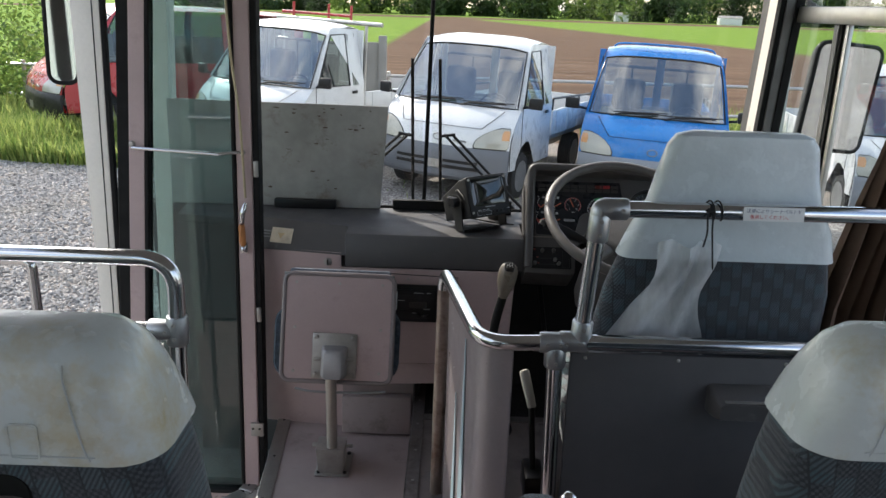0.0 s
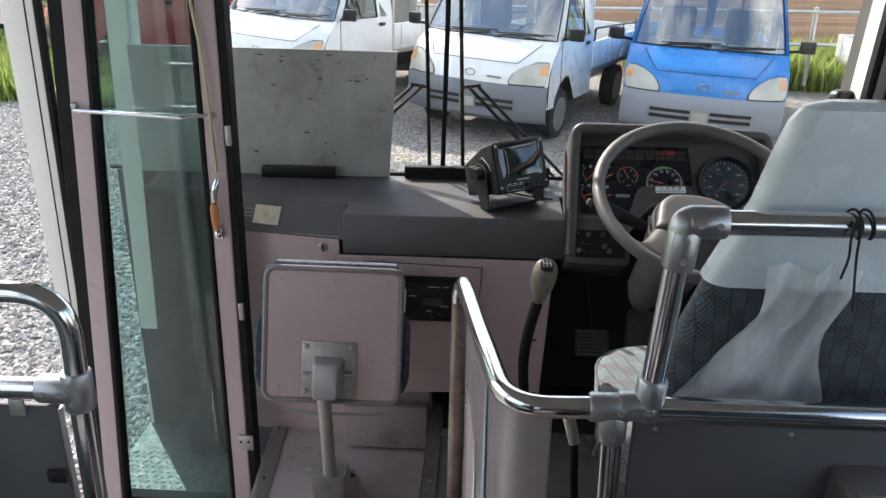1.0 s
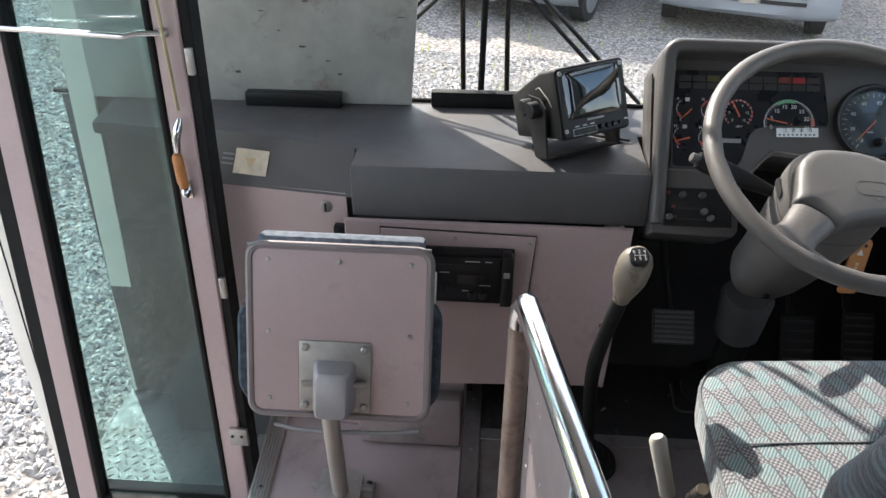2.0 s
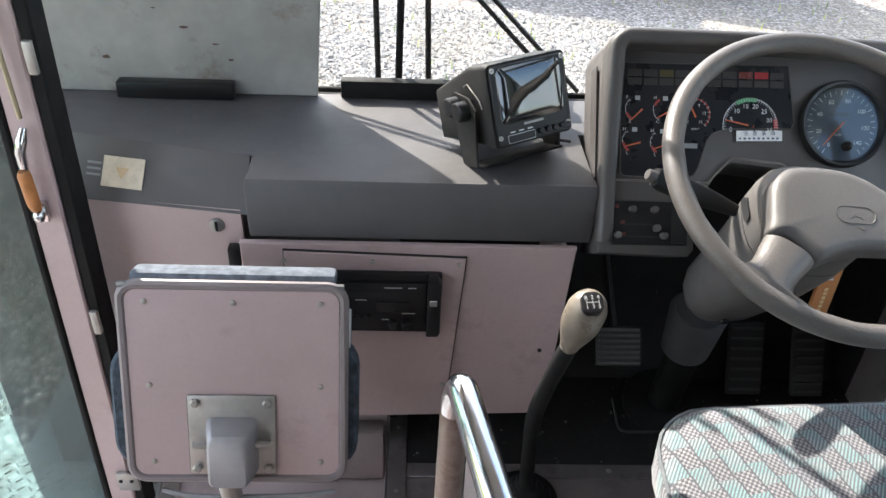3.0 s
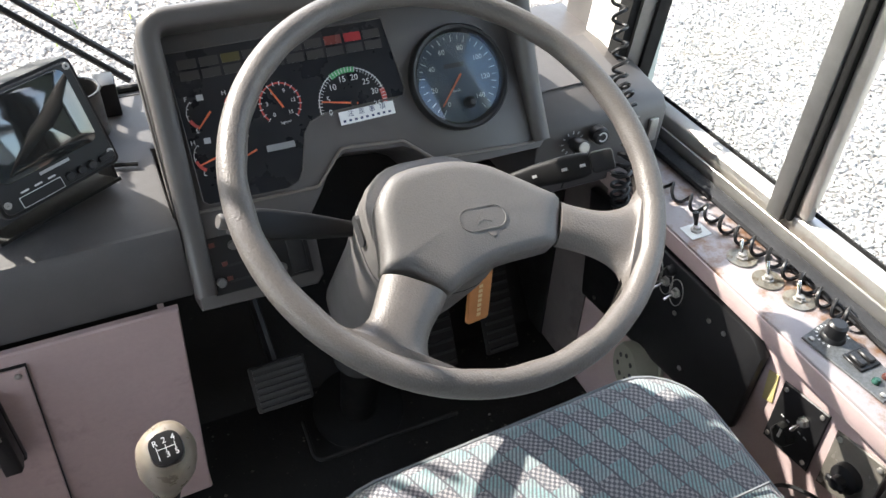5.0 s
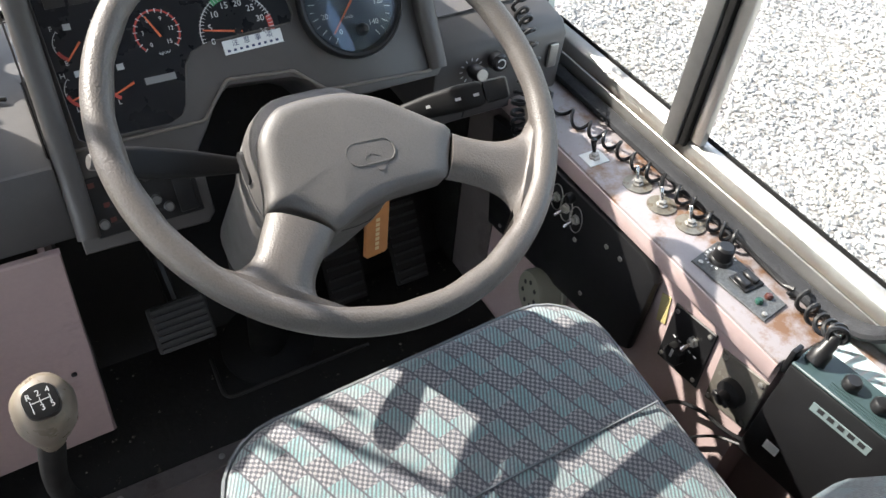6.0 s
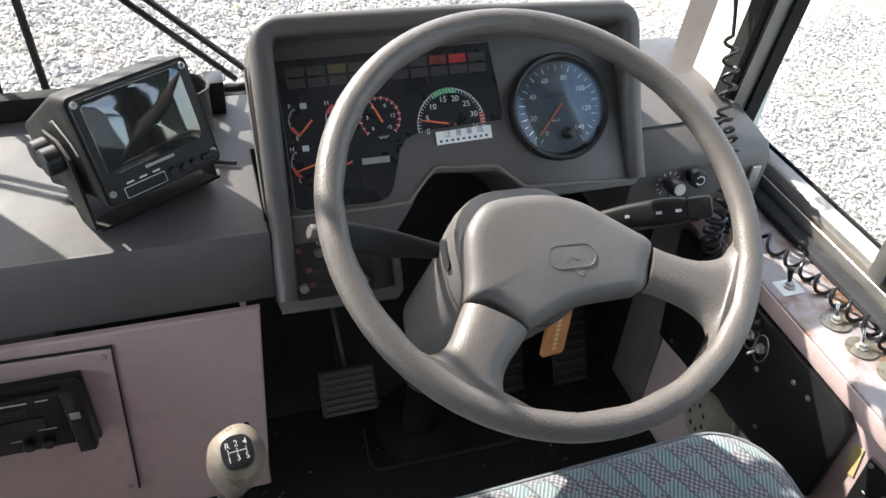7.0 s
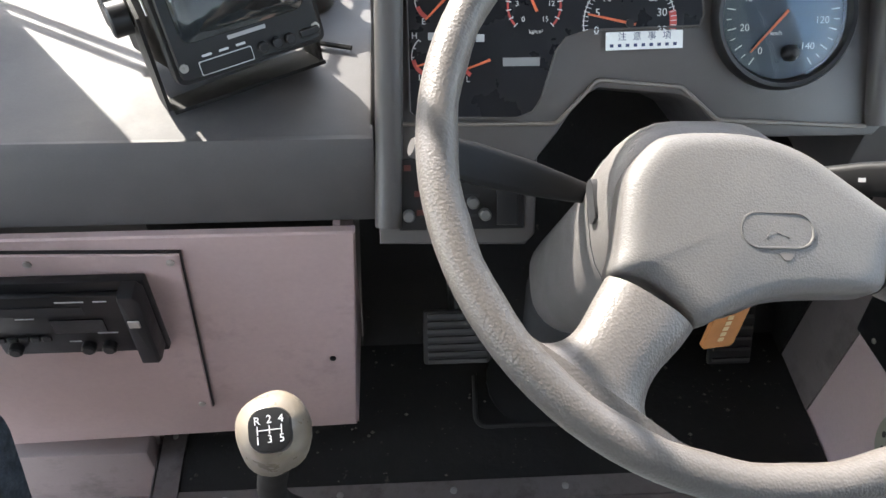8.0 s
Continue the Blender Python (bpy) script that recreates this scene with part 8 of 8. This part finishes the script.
    tube(bm, [(0.36 + 0.18 * math.cos(a), 0.74 + 0.09 * math.sin(a), 1.06 + 0.14 * math.sin(a)) for a in np.linspace(0, 2 * math.pi, 24, endpoint=False)], 0.013, 6, closed=True)
    part("steering_wheel", bm, BLACK, th)
    # windscreen with its black surround
    bm = bmesh.new()
    loft(bm, skin(SCREEN, 0.0, -0.93, 0.93), cap=False, closed=False)
    ws = part("windscreen", bm, CAR_GLASS, th, "windscreen with sky in it", smooth=60)
    fr = skin(SCREEN, 0.004, -0.95, 0.95)
    bm = bmesh.new()
    ring = fr[0] + [r[-1] for r in fr[1:]] + fr[-1][::-1][1:] + [r[0] for r in fr[::-1][1:-1]]
    tube(bm, ring, 0.010, 6, closed=True)
    part("surround", bm, BLACK, ws)
    for s in (-1, 1):
        bm = bmesh.new()
        loft(bm, skin([SCREEN[0], SCREEN[1], SCREEN[2], SCREEN[3]], 0.0, s * 0.93, s * 1.0, 3), cap=False, closed=False)
        part("windscreen_pillar", bm, paint, th)
    for x0, x1 in ((-0.52, 0.02), (0.10, 0.66)):
        bm = bmesh.new()
        tube(bm, [(x0, 0.375, 1.082), (x0 + 0.12, 0.385, 1.118), (x1, 0.41, 1.135)], 0.010, 6)
        tube(bm, [(x0 + 0.02, 0.405, 1.125), (x1 + 0.1, 0.425, 1.150)], 0.006, 5)
        part("wiper", bm, BLACK, th)
    # bumper with slots and lamps
    def nose_patch(prof, s0, s1, lift, material, name, label="", cols=9, parent=None, taper=None):
        rows = skin(prof, lift, s0, s1, cols)
        if taper:
            rows = []
            for (y, z), (a, b) in zip(prof, taper):
                rows.append(skin([(y, z)], lift, a, b, cols)[0])
        backs = [[Vector((p.x, p.y + lift * 0.75 + 0.012, p.z - lift * 0.5)) for p in r] for r in rows]
        bm = bmesh.new()
        loft(bm, rows, cap=False, closed=False)
        edge = rows[0] + [r[-1] for r in rows[1:-1]] + rows[-1][::-1] + [r[0] for r in rows[1:-1][::-1]]
        eb = backs[0] + [r[-1] for r in backs[1:-1]] + backs[-1][::-1] + [r[0] for r in backs[1:-1][::-1]]
        loft(bm, [edge, eb], cap=False)
        bmesh.ops.remove_doubles(bm, verts=bm.verts, dist=1e-5)
        return part(name, bm, material, parent or th, label, smooth=45)
    bp_ = nose_patch([(0.10, 0.24), (0.045, 0.28), (0.025, 0.42), (0.020, 0.52), (0.025, 0.60), (0.045, 0.635)], -1.0, 1.0, 0.030, bumper, "bumper", "moulded bumper")
    for s0, s1 in ((-0.62, -0.12), (0.12, 0.62)):
        for z in (0.44, 0.375):
            nose_patch([(0.022, z), (0.021, z + 0.035)], s0, s1, 0.036, BLACK, "air_slot", parent=bp_)
    nose_patch([(0.024, 0.36), (0.021, 0.46)], -0.10, 0.10, 0.040, STEEL, "plate_holder", "blank plate holder", parent=bp_)
    for s in (-1, 1):
        lamp = [(0.026, 0.655), (0.031, 0.69), (0.045, 0.755), (0.076, 0.815), (0.105, 0.86), (0.125, 0.882)]
        ends = [(0.55, 0.96), (0.54, 0.985), (0.58, 0.99), (0.66, 0.985), (0.76, 0.975), (0.86, 0.955)]
        rim = [(a - 0.014, b) for a, b in ends]
        nose_patch([(lamp[0][0], 0.645)] + lamp[1:-1] + [(0.130, 0.892)], 0, 0, 0.008, BLACK, "headlight_rim", taper=[(s * a, s * b) for a, b in rim])
        lp = nose_patch(lamp, 0, 0, 0.014, LAMP, "headlight", "hazy headlight", taper=[(s * a, s * b) for a, b in ends])
        nose_patch([(0.045, 0.755), (0.076, 0.815), (0.105, 0.86)], 0, 0, 0.017, AMBER_L, "corner_lens", parent=lp, cols=5, taper=[(s * 0.90, s * 0.985), (s * 0.885, s * 0.98), (s * 0.90, s * 0.968)])
    bm = bmesh.new()
    tube(bm, [(0.055 * math.cos(a), 0.032 - 0.0, 0.735 + 0.036 * math.sin(a)) for a in np.linspace(0, 2 * math.pi, 22, endpoint=False)], 0.006, 6, closed=True)
    part("badge", bm, RIM, th, "plain ring badge")
    part("badge_bar", box(bmesh.new(), (0.20, 0.022, 0.705), (0.36, 0.034, 0.725)), RIM, th)
    bm = bmesh.new()
    tube(bm, skin([(0.10, 0.865)], 0.004, -0.60, 0.60, 13)[0], 0.0035, 5)
    for s in (-1, 1):
        tube(bm, [skin([p], 0.004, s * f, s * f, 2)[0][0] for p, f in (((0.10, 0.865), 0.60), ((0.16, 0.92), 0.66), ((0.34, 1.05), 0.80))], 0.0035, 5)
    part("hood_joint", bm, BLACK, th)
    if carrier:
        bm = bmesh.new()
        tube(bm, [(-0.80, 1.82, 1.86), (0.95, 1.82, 1.86)], 0.030, 10)
        for x in (-0.70, 0.70):
            tube(bm, [(x, 1.82, 0.66), (x, 1.82, 1.86)], 0.022, 8)
        part("carrier_bar", bm, ALU, th, "pale steel carrier bar")
        bm = bmesh.new()
        for x in (-0.55, 0.05, 0.42):
            tube(bm, [(x, 1.86, 1.86), (x, 1.86, 2.08)], 0.018, 8)
        tube(bm, [(-0.75, 1.86, 1.94), (0.42, 1.86, 1.94)], 0.018, 8)
        part("carrier_frame", bm, P_RED, th, "red carrier frame")
    if roof_rails:
        bm = bmesh.new()
        tube(bm, curve([(-0.60, 1.16, 1.845), (-0.50, 1.12, 1.885), (0.0, 1.08, 1.898), (0.50, 1.12, 1.885), (0.60, 1.16, 1.845)], 5), 0.012, 8)
        part("roof_rail", bm, paint, th, "low blue rail across the roof")
    # bed
    if not van:
        for s in (-1, 1):
            sb = part("side_board", box(bmesh.new(), (s * 0.80 - 0.018, 1.70, 0.66), (s * 0.80 + 0.018, 4.15, 0.98), 0.006), paint, th, "drop side of the bed")
            for k in range(5):
                part("board_rib", box(bmesh.new(), (s * 0.822 - 0.006, 1.85 + 0.5 * k, 0.68), (s * 0.822 + 0.006, 1.89 + 0.5 * k, 0.96)), paint, sb)
            if rail:
                bm = bmesh.new()
                tube(bm, bend([(s * 0.80, 1.72, 0.98), (s * 0.80, 1.72, 1.13), (s * 0.80, 4.1, 1.06), (s * 0.80, 4.1, 0.98)], 0.03, 4), 0.015, 8)
                for y in (2.3, 2.9, 3.5):
                    tube(bm, [(s * 0.80, y, 0.98), (s * 0.80, y, 1.12)], 0.010, 6)
                part("bed_rail", bm, BLACK, th, "black rail over the drop side")
        part("bed_floor", box(bmesh.new(), (-0.80, 1.68, 0.60), (0.80, 4.15, 0.665), 0.004), STEEL, th)
        part("tail_board", box(bmesh.new(), (-0.80, 4.13, 0.66), (0.80, 4.165, 0.98), 0.006), paint, th)
        bm = bmesh.new()
        tube(bm, bend([(-0.74, 1.70, 0.66), (-0.74, 1.70, 1.58), (0.74, 1.70, 1.58), (0.74, 1.70, 0.66)], 0.06, 4), 0.020, 8)
        for x in (-0.35, 0.0, 0.35):
            tube(bm, [(x, 1.70, 0.66), (x, 1.70, 1.58)], 0.012, 6)
        part("guard_frame", bm, BLACK, th, "black guard frame behind the cab")
    else:
        for s in (-1, 1):
            w1, w2 = s * half_width(1.085), s * half_width(1.76)
            bm = bmesh.new()
            loft(bm, [[(w1, 1.64, 0.40), (w1, 1.64, 1.085), (w1 - s * 0.03, 1.64, 1.085), (w1 - s * 0.03, 1.64, 0.40)], [(w1, 3.90, 0.40), (w1, 3.90, 1.085), (w1 - s * 0.03, 3.90, 1.085), (w1 - s * 0.03, 3.90, 0.40)]])
            for ya, yb in ((1.64, 1.72), (2.55, 2.66), (3.78, 3.90)):
                loft(bm, [[(w1, y, 1.085), (w2, y, 1.80), (w2 - s * 0.03, y, 1.80), (w1 - s * 0.03, y, 1.085)] for y in (ya, yb)])
            part("body_side", bm, paint, th, "red van side", smooth=20)
            for ya, yb in ((1.72, 2.55), (2.66, 3.78)):
                bm = bmesh.new()
                bm.faces.new([bm.verts.new(p) for p in ((w1 - s * 0.01, ya, 1.085), (w1 - s * 0.01, yb, 1.085), (w2 - s * 0.01, yb, 1.78), (w2 - s * 0.01, ya, 1.78))])
                part("side_window", bm, CAR_SIDE, th, smooth=0)
        bm = bmesh.new()
        loft(bm, skin([(1.62, 1.80), (1.64, 1.86), (2.6, 1.88), (3.7, 1.86), (3.9, 1.78)]), cap=False, closed=False)
        part("van_roof", bm, paint, th)
        part("tail_gate", box(bmesh.new(), (-0.80, 3.88, 0.45), (0.80, 3.91, 1.80), 0.01), paint, th)
    part("chassis", box(bmesh.new(), (-0.45, 0.5, 0.34), (0.45, 4.1, 0.60), 0.02), BLACK, th)
    part("underside", box(bmesh.new(), (-0.78, 0.24, 0.36), (0.78, 1.62, 0.50), 0.02), BLACK, th)
    return th


def on_yard(x, y, rz):
    return YARD @ Matrix.Translation((x, y, rise(x, y))) @ Matrix.Rotation(radians(2.2 if x < 4 else 0), 4, "Y") @ Matrix.Rotation(radians(rz), 4, "Z")


small_truck(on_yard(2.30, 8.90, -13), P_BLUE, BUMPER_P, "small blue drop-side truck with a pale grey bumper on the gravel", roof_rails=True)
small_truck(on_yard(-0.15, 9.05, -25), P_WHITE, BUMPER, "small white drop-side truck with black bed rails on the gravel")
small_truck(on_yard(-2.65, 9.7, -27), P_WHITE, BUMPER, "small white truck with a steel carrier over its cab", rail=False, carrier=True)
small_truck(on_yard(-5.95, 11.3, -50), P_RED, BLACK, "red van with a black bumper at the edge of the grass", rail=False, van=True)
small_truck(on_yard(5.55, 8.8, -8), P_WHITE, BUMPER_P, "small white truck parked beside the blue one", rail=False)

# ---- fence, grass, distance ----
fence = thing("pipe_fence", YARD @ Matrix.Translation((0, 13.2, 0.05)), "white pipe fence between the yard and the field", "fence", local=True)
for k in range(14):
    x = -13 + 2.0 * k
    part("post", turned(bmesh.new(), [(0.035, 0.0), (0.035, 1.16), (0.0, 1.175)], Matrix.Translation((x, 0, 0)), 10), ALU, fence)
for z in (0.62, 1.10):
    bm = bmesh.new()
    tube(bm, [(-13.4, -0.04, z), (13.4, -0.04, z)], 0.026, 8)
    part("rail", bm, ALU, fence)
wall = thing("concrete_fence", YARD @ Matrix.Translation((-5.25, 12.6, 0.25)), "grey concrete panel fence behind the trucks", "fence", local=True)
CONC = surface("weathered_concrete", (0.30, 0.29, 0.265), 0.9, vary=0.18, big=2, fine=30, bump=0.3, depth=0.01)
for k in range(4, 7):
    p = part("panel", box(bmesh.new(), (-6.3 + 1.5 * k, -0.03, 0.0), (-4.86 + 1.5 * k, 0.03, 1.45), 0.005), CONC, wall)
    part("post", box(bmesh.new(), (-4.86 + 1.5 * k, -0.07, 0.0), (-4.80 + 1.5 * k + 0.06, 0.07, 1.55), 0.01), CONC, wall)


def leaf_material(name, a, b_):
    m, t, b = nodes_of(name)
    g = t.nodes.new("ShaderNodeNewGeometry")
    c = mix_rgb(t, g.outputs["Random Per Island"], a, b_)
    t.links.new(c, b.inputs["Base Color"])
    b.inputs["Roughness"].default_value = 0.75
    tl, mx = t.nodes.new("ShaderNodeBsdfTranslucent"), t.nodes.new("ShaderNodeMixShader")
    mx.inputs[0].default_value = 0.45
    t.links.new(c, tl.inputs[0])
    t.links.new(b.outputs[0], mx.inputs[1])
    t.links.new(tl.outputs[0], mx.inputs[2])
    t.links.new(mx.outputs[0], t.nodes["Material Output"].inputs[0])
    return m


GRASS = leaf_material("fresh_grass", (0.10, 0.19, 0.035), (0.46, 0.50, 0.15))
LEAF = leaf_material("dark_foliage", (0.018, 0.045, 0.012), (0.07, 0.12, 0.03))
LEAF2 = leaf_material("bright_foliage", (0.06, 0.12, 0.022), (0.20, 0.27, 0.06))


def grass_patch(name, areas, n, h0, h1, w, seed, material, label):
    """Blades of grass in three-sided tapers; an area is x0, x1, y0, y1."""
    rng = np.random.default_rng(seed)
    vs, fs = [], []
    per = n // len(areas)
    for x0, x1, y0, y1 in areas:
        p = np.stack([rng.uniform(x0, x1, per), rng.uniform(y0, y1, per)], 1)
        clump = np.array([noise.noise((q[0] * 0.8, q[1] * 0.8, 0.3)) for q in p])
        h = (h0 + (h1 - h0) * rng.random(per)) * (1 + 0.6 * clump)
        a = rng.uniform(0, 6.283, per)
        for q, hh, aa in zip(p, h, a):
            c, s = math.cos(aa), math.sin(aa)
            k, g0 = len(vs), rise(q[0], q[1])
            lx, ly = c * hh * 0.45, s * hh * 0.45
            vs += [(q[0] - s * w, q[1] + c * w, g0), (q[0] + s * w, q[1] - c * w, g0), (q[0] + lx * 0.35 + s * w * 0.7, q[1] + ly * 0.35 - c * w * 0.7, g0 + hh * 0.6), (q[0] + lx * 0.35 - s * w * 0.7, q[1] + ly * 0.35 + c * w * 0.7, g0 + hh * 0.6), (q[0] + lx, q[1] + ly, g0 + hh)]
            fs += [(k, k + 1, k + 2, k + 3), (k + 3, k + 2, k + 4)]
    me = bpy.data.meshes.new(name)
    me.from_pydata(vs, [], fs)
    me.materials.append(material)
    ob = new(name, me)
    ob.matrix_basis = YARD
    return tagged(ob, label, "grass", kind="stuff")


grass_patch("grass", [(-12, -4.2, 9.7, 13.0), (-8.0, -3.9, 9.4, 10.6)], 30000, 0.10, 0.40, 0.012, 4, GRASS, "tall fresh grass beside the gravel")
grass_patch("grass", [(2.5, 9.0, 13.5, 15.2)], 9000, 0.2, 0.7, 0.018, 6, GRASS, "weeds along the pipe fence")
grass_patch("grass", [(-1.0, 4.0, 6.0, 9.5)], 260, 0.03, 0.10, 0.005, 7, GRASS, "thin tufts of grass in the gravel")


def foliage(name, m, r, n, size, seed, material, label, trunk=True, squash=0.8):
    """A trunk with limbs and a crown of many small leaf blades in uneven clumps."""
    th = thing(name, m, label, "tree" if trunk else "bush", local=True)
    rng = np.random.default_rng(seed)
    hc = r * (1.25 if trunk else 0.55)
    if trunk:
        bm = bmesh.new()
        tube(bm, [(0, 0, 0), (0.03 * r, 0, hc * 0.5), (0, 0.02 * r, hc)], [0.10 * r, 0.07 * r, 0.03 * r], 8)
        for k in range(5):
            a = 1.26 * k
            tube(bm, [(0, 0, hc * 0.5), (0.35 * r * math.cos(a), 0.35 * r * math.sin(a), hc * 0.85), (0.6 * r * math.cos(a), 0.6 * r * math.sin(a), hc * 1.05)], [0.04 * r, 0.025 * r, 0.01 * r], 6)
        part("trunk", bm, surface("bark", (0.09, 0.065, 0.045), 0.9, bump=0.5) if "bark" not in bpy.data.materials else bpy.data.materials["bark"], th)
    centres = rng.normal(0, 0.45, (18, 3)) * np.array([r, r, r * squash * 0.8]) + np.array([0, 0, hc])
    centres[:, 2] = np.maximum(centres[:, 2], 0.12 * r)
    vs, fs = [], []
    for k in range(n):
        c = centres[rng.integers(18)]
        d = rng.normal(0, 1, 3)
        p = c + d / np.linalg.norm(d) * rng.uniform(0.5, 1) ** 0.6 * r * 0.34
        p[2] = max(p[2], 0.03)
        u, v = rng.normal(0, 1, 3), rng.normal(0, 1, 3)
        u, v = u / np.linalg.norm(u) * size * rng.uniform(0.6, 1.3), v / np.linalg.norm(v) * size * 0.5
        q = len(vs)
        vs += [tuple(p - u), tuple(p + v), tuple(p + u), tuple(p - v)]
        fs.append((q, q + 1, q + 2, q + 3))
    me = bpy.data.meshes.new("crown")
    me.from_pydata(vs, [], fs)
    me.materials.append(material)
    ob = new("crown", me)
    ob.parent = th
    return th


rnd = random.Random(21)
# bushes behind the grass on the left
for x, y, r in ((-9.5, 12.0, 1.5), (-7.6, 13.4, 1.8), (-11.8, 11.0, 1.6)):
    foliage("bush", YARD @ Matrix.Translation((x, y, 0)), r, 7000, 0.055, rnd.randrange(999), LEAF2, "leafy green bush at the edge of the yard", trunk=False)
# far line of trees past the fields
for k in range(-16, 22):
    x = 14 + 5.2 * k + rnd.uniform(-3, 3)
    y = 205 + rnd.uniform(-10, 14)
    r = rnd.uniform(4.5, 8.0)
    foliage("tree", YARD @ Matrix.Translation((x, y, -0.1)), r, 1500, 0.62, rnd.randrange(999), LEAF if rnd.random() < 0.7 else LEAF2, "dark leafy tree past the fields", trunk=False, squash=1.3)
# far low sheds between the trees
for x, y, w in ((38.0, 188.0, 3.0), (62.0, 186.0, 5.0)):
    sh = thing("shed", YARD @ Matrix.Translation((x, y, 0)), "small white shed far off between the trees", "shed", local=True)
    part("wall", box(bmesh.new(), (-w / 2, -1, 0), (w / 2, 1, 1.5), 0.02), WHITE, sh)
    part("roof", prism(bmesh.new(), [(-1.2, 1.5), (1.2, 1.5), (0, 2.0)], "x", -w / 2 - 0.1, w / 2 + 0.1), CONC, sh)
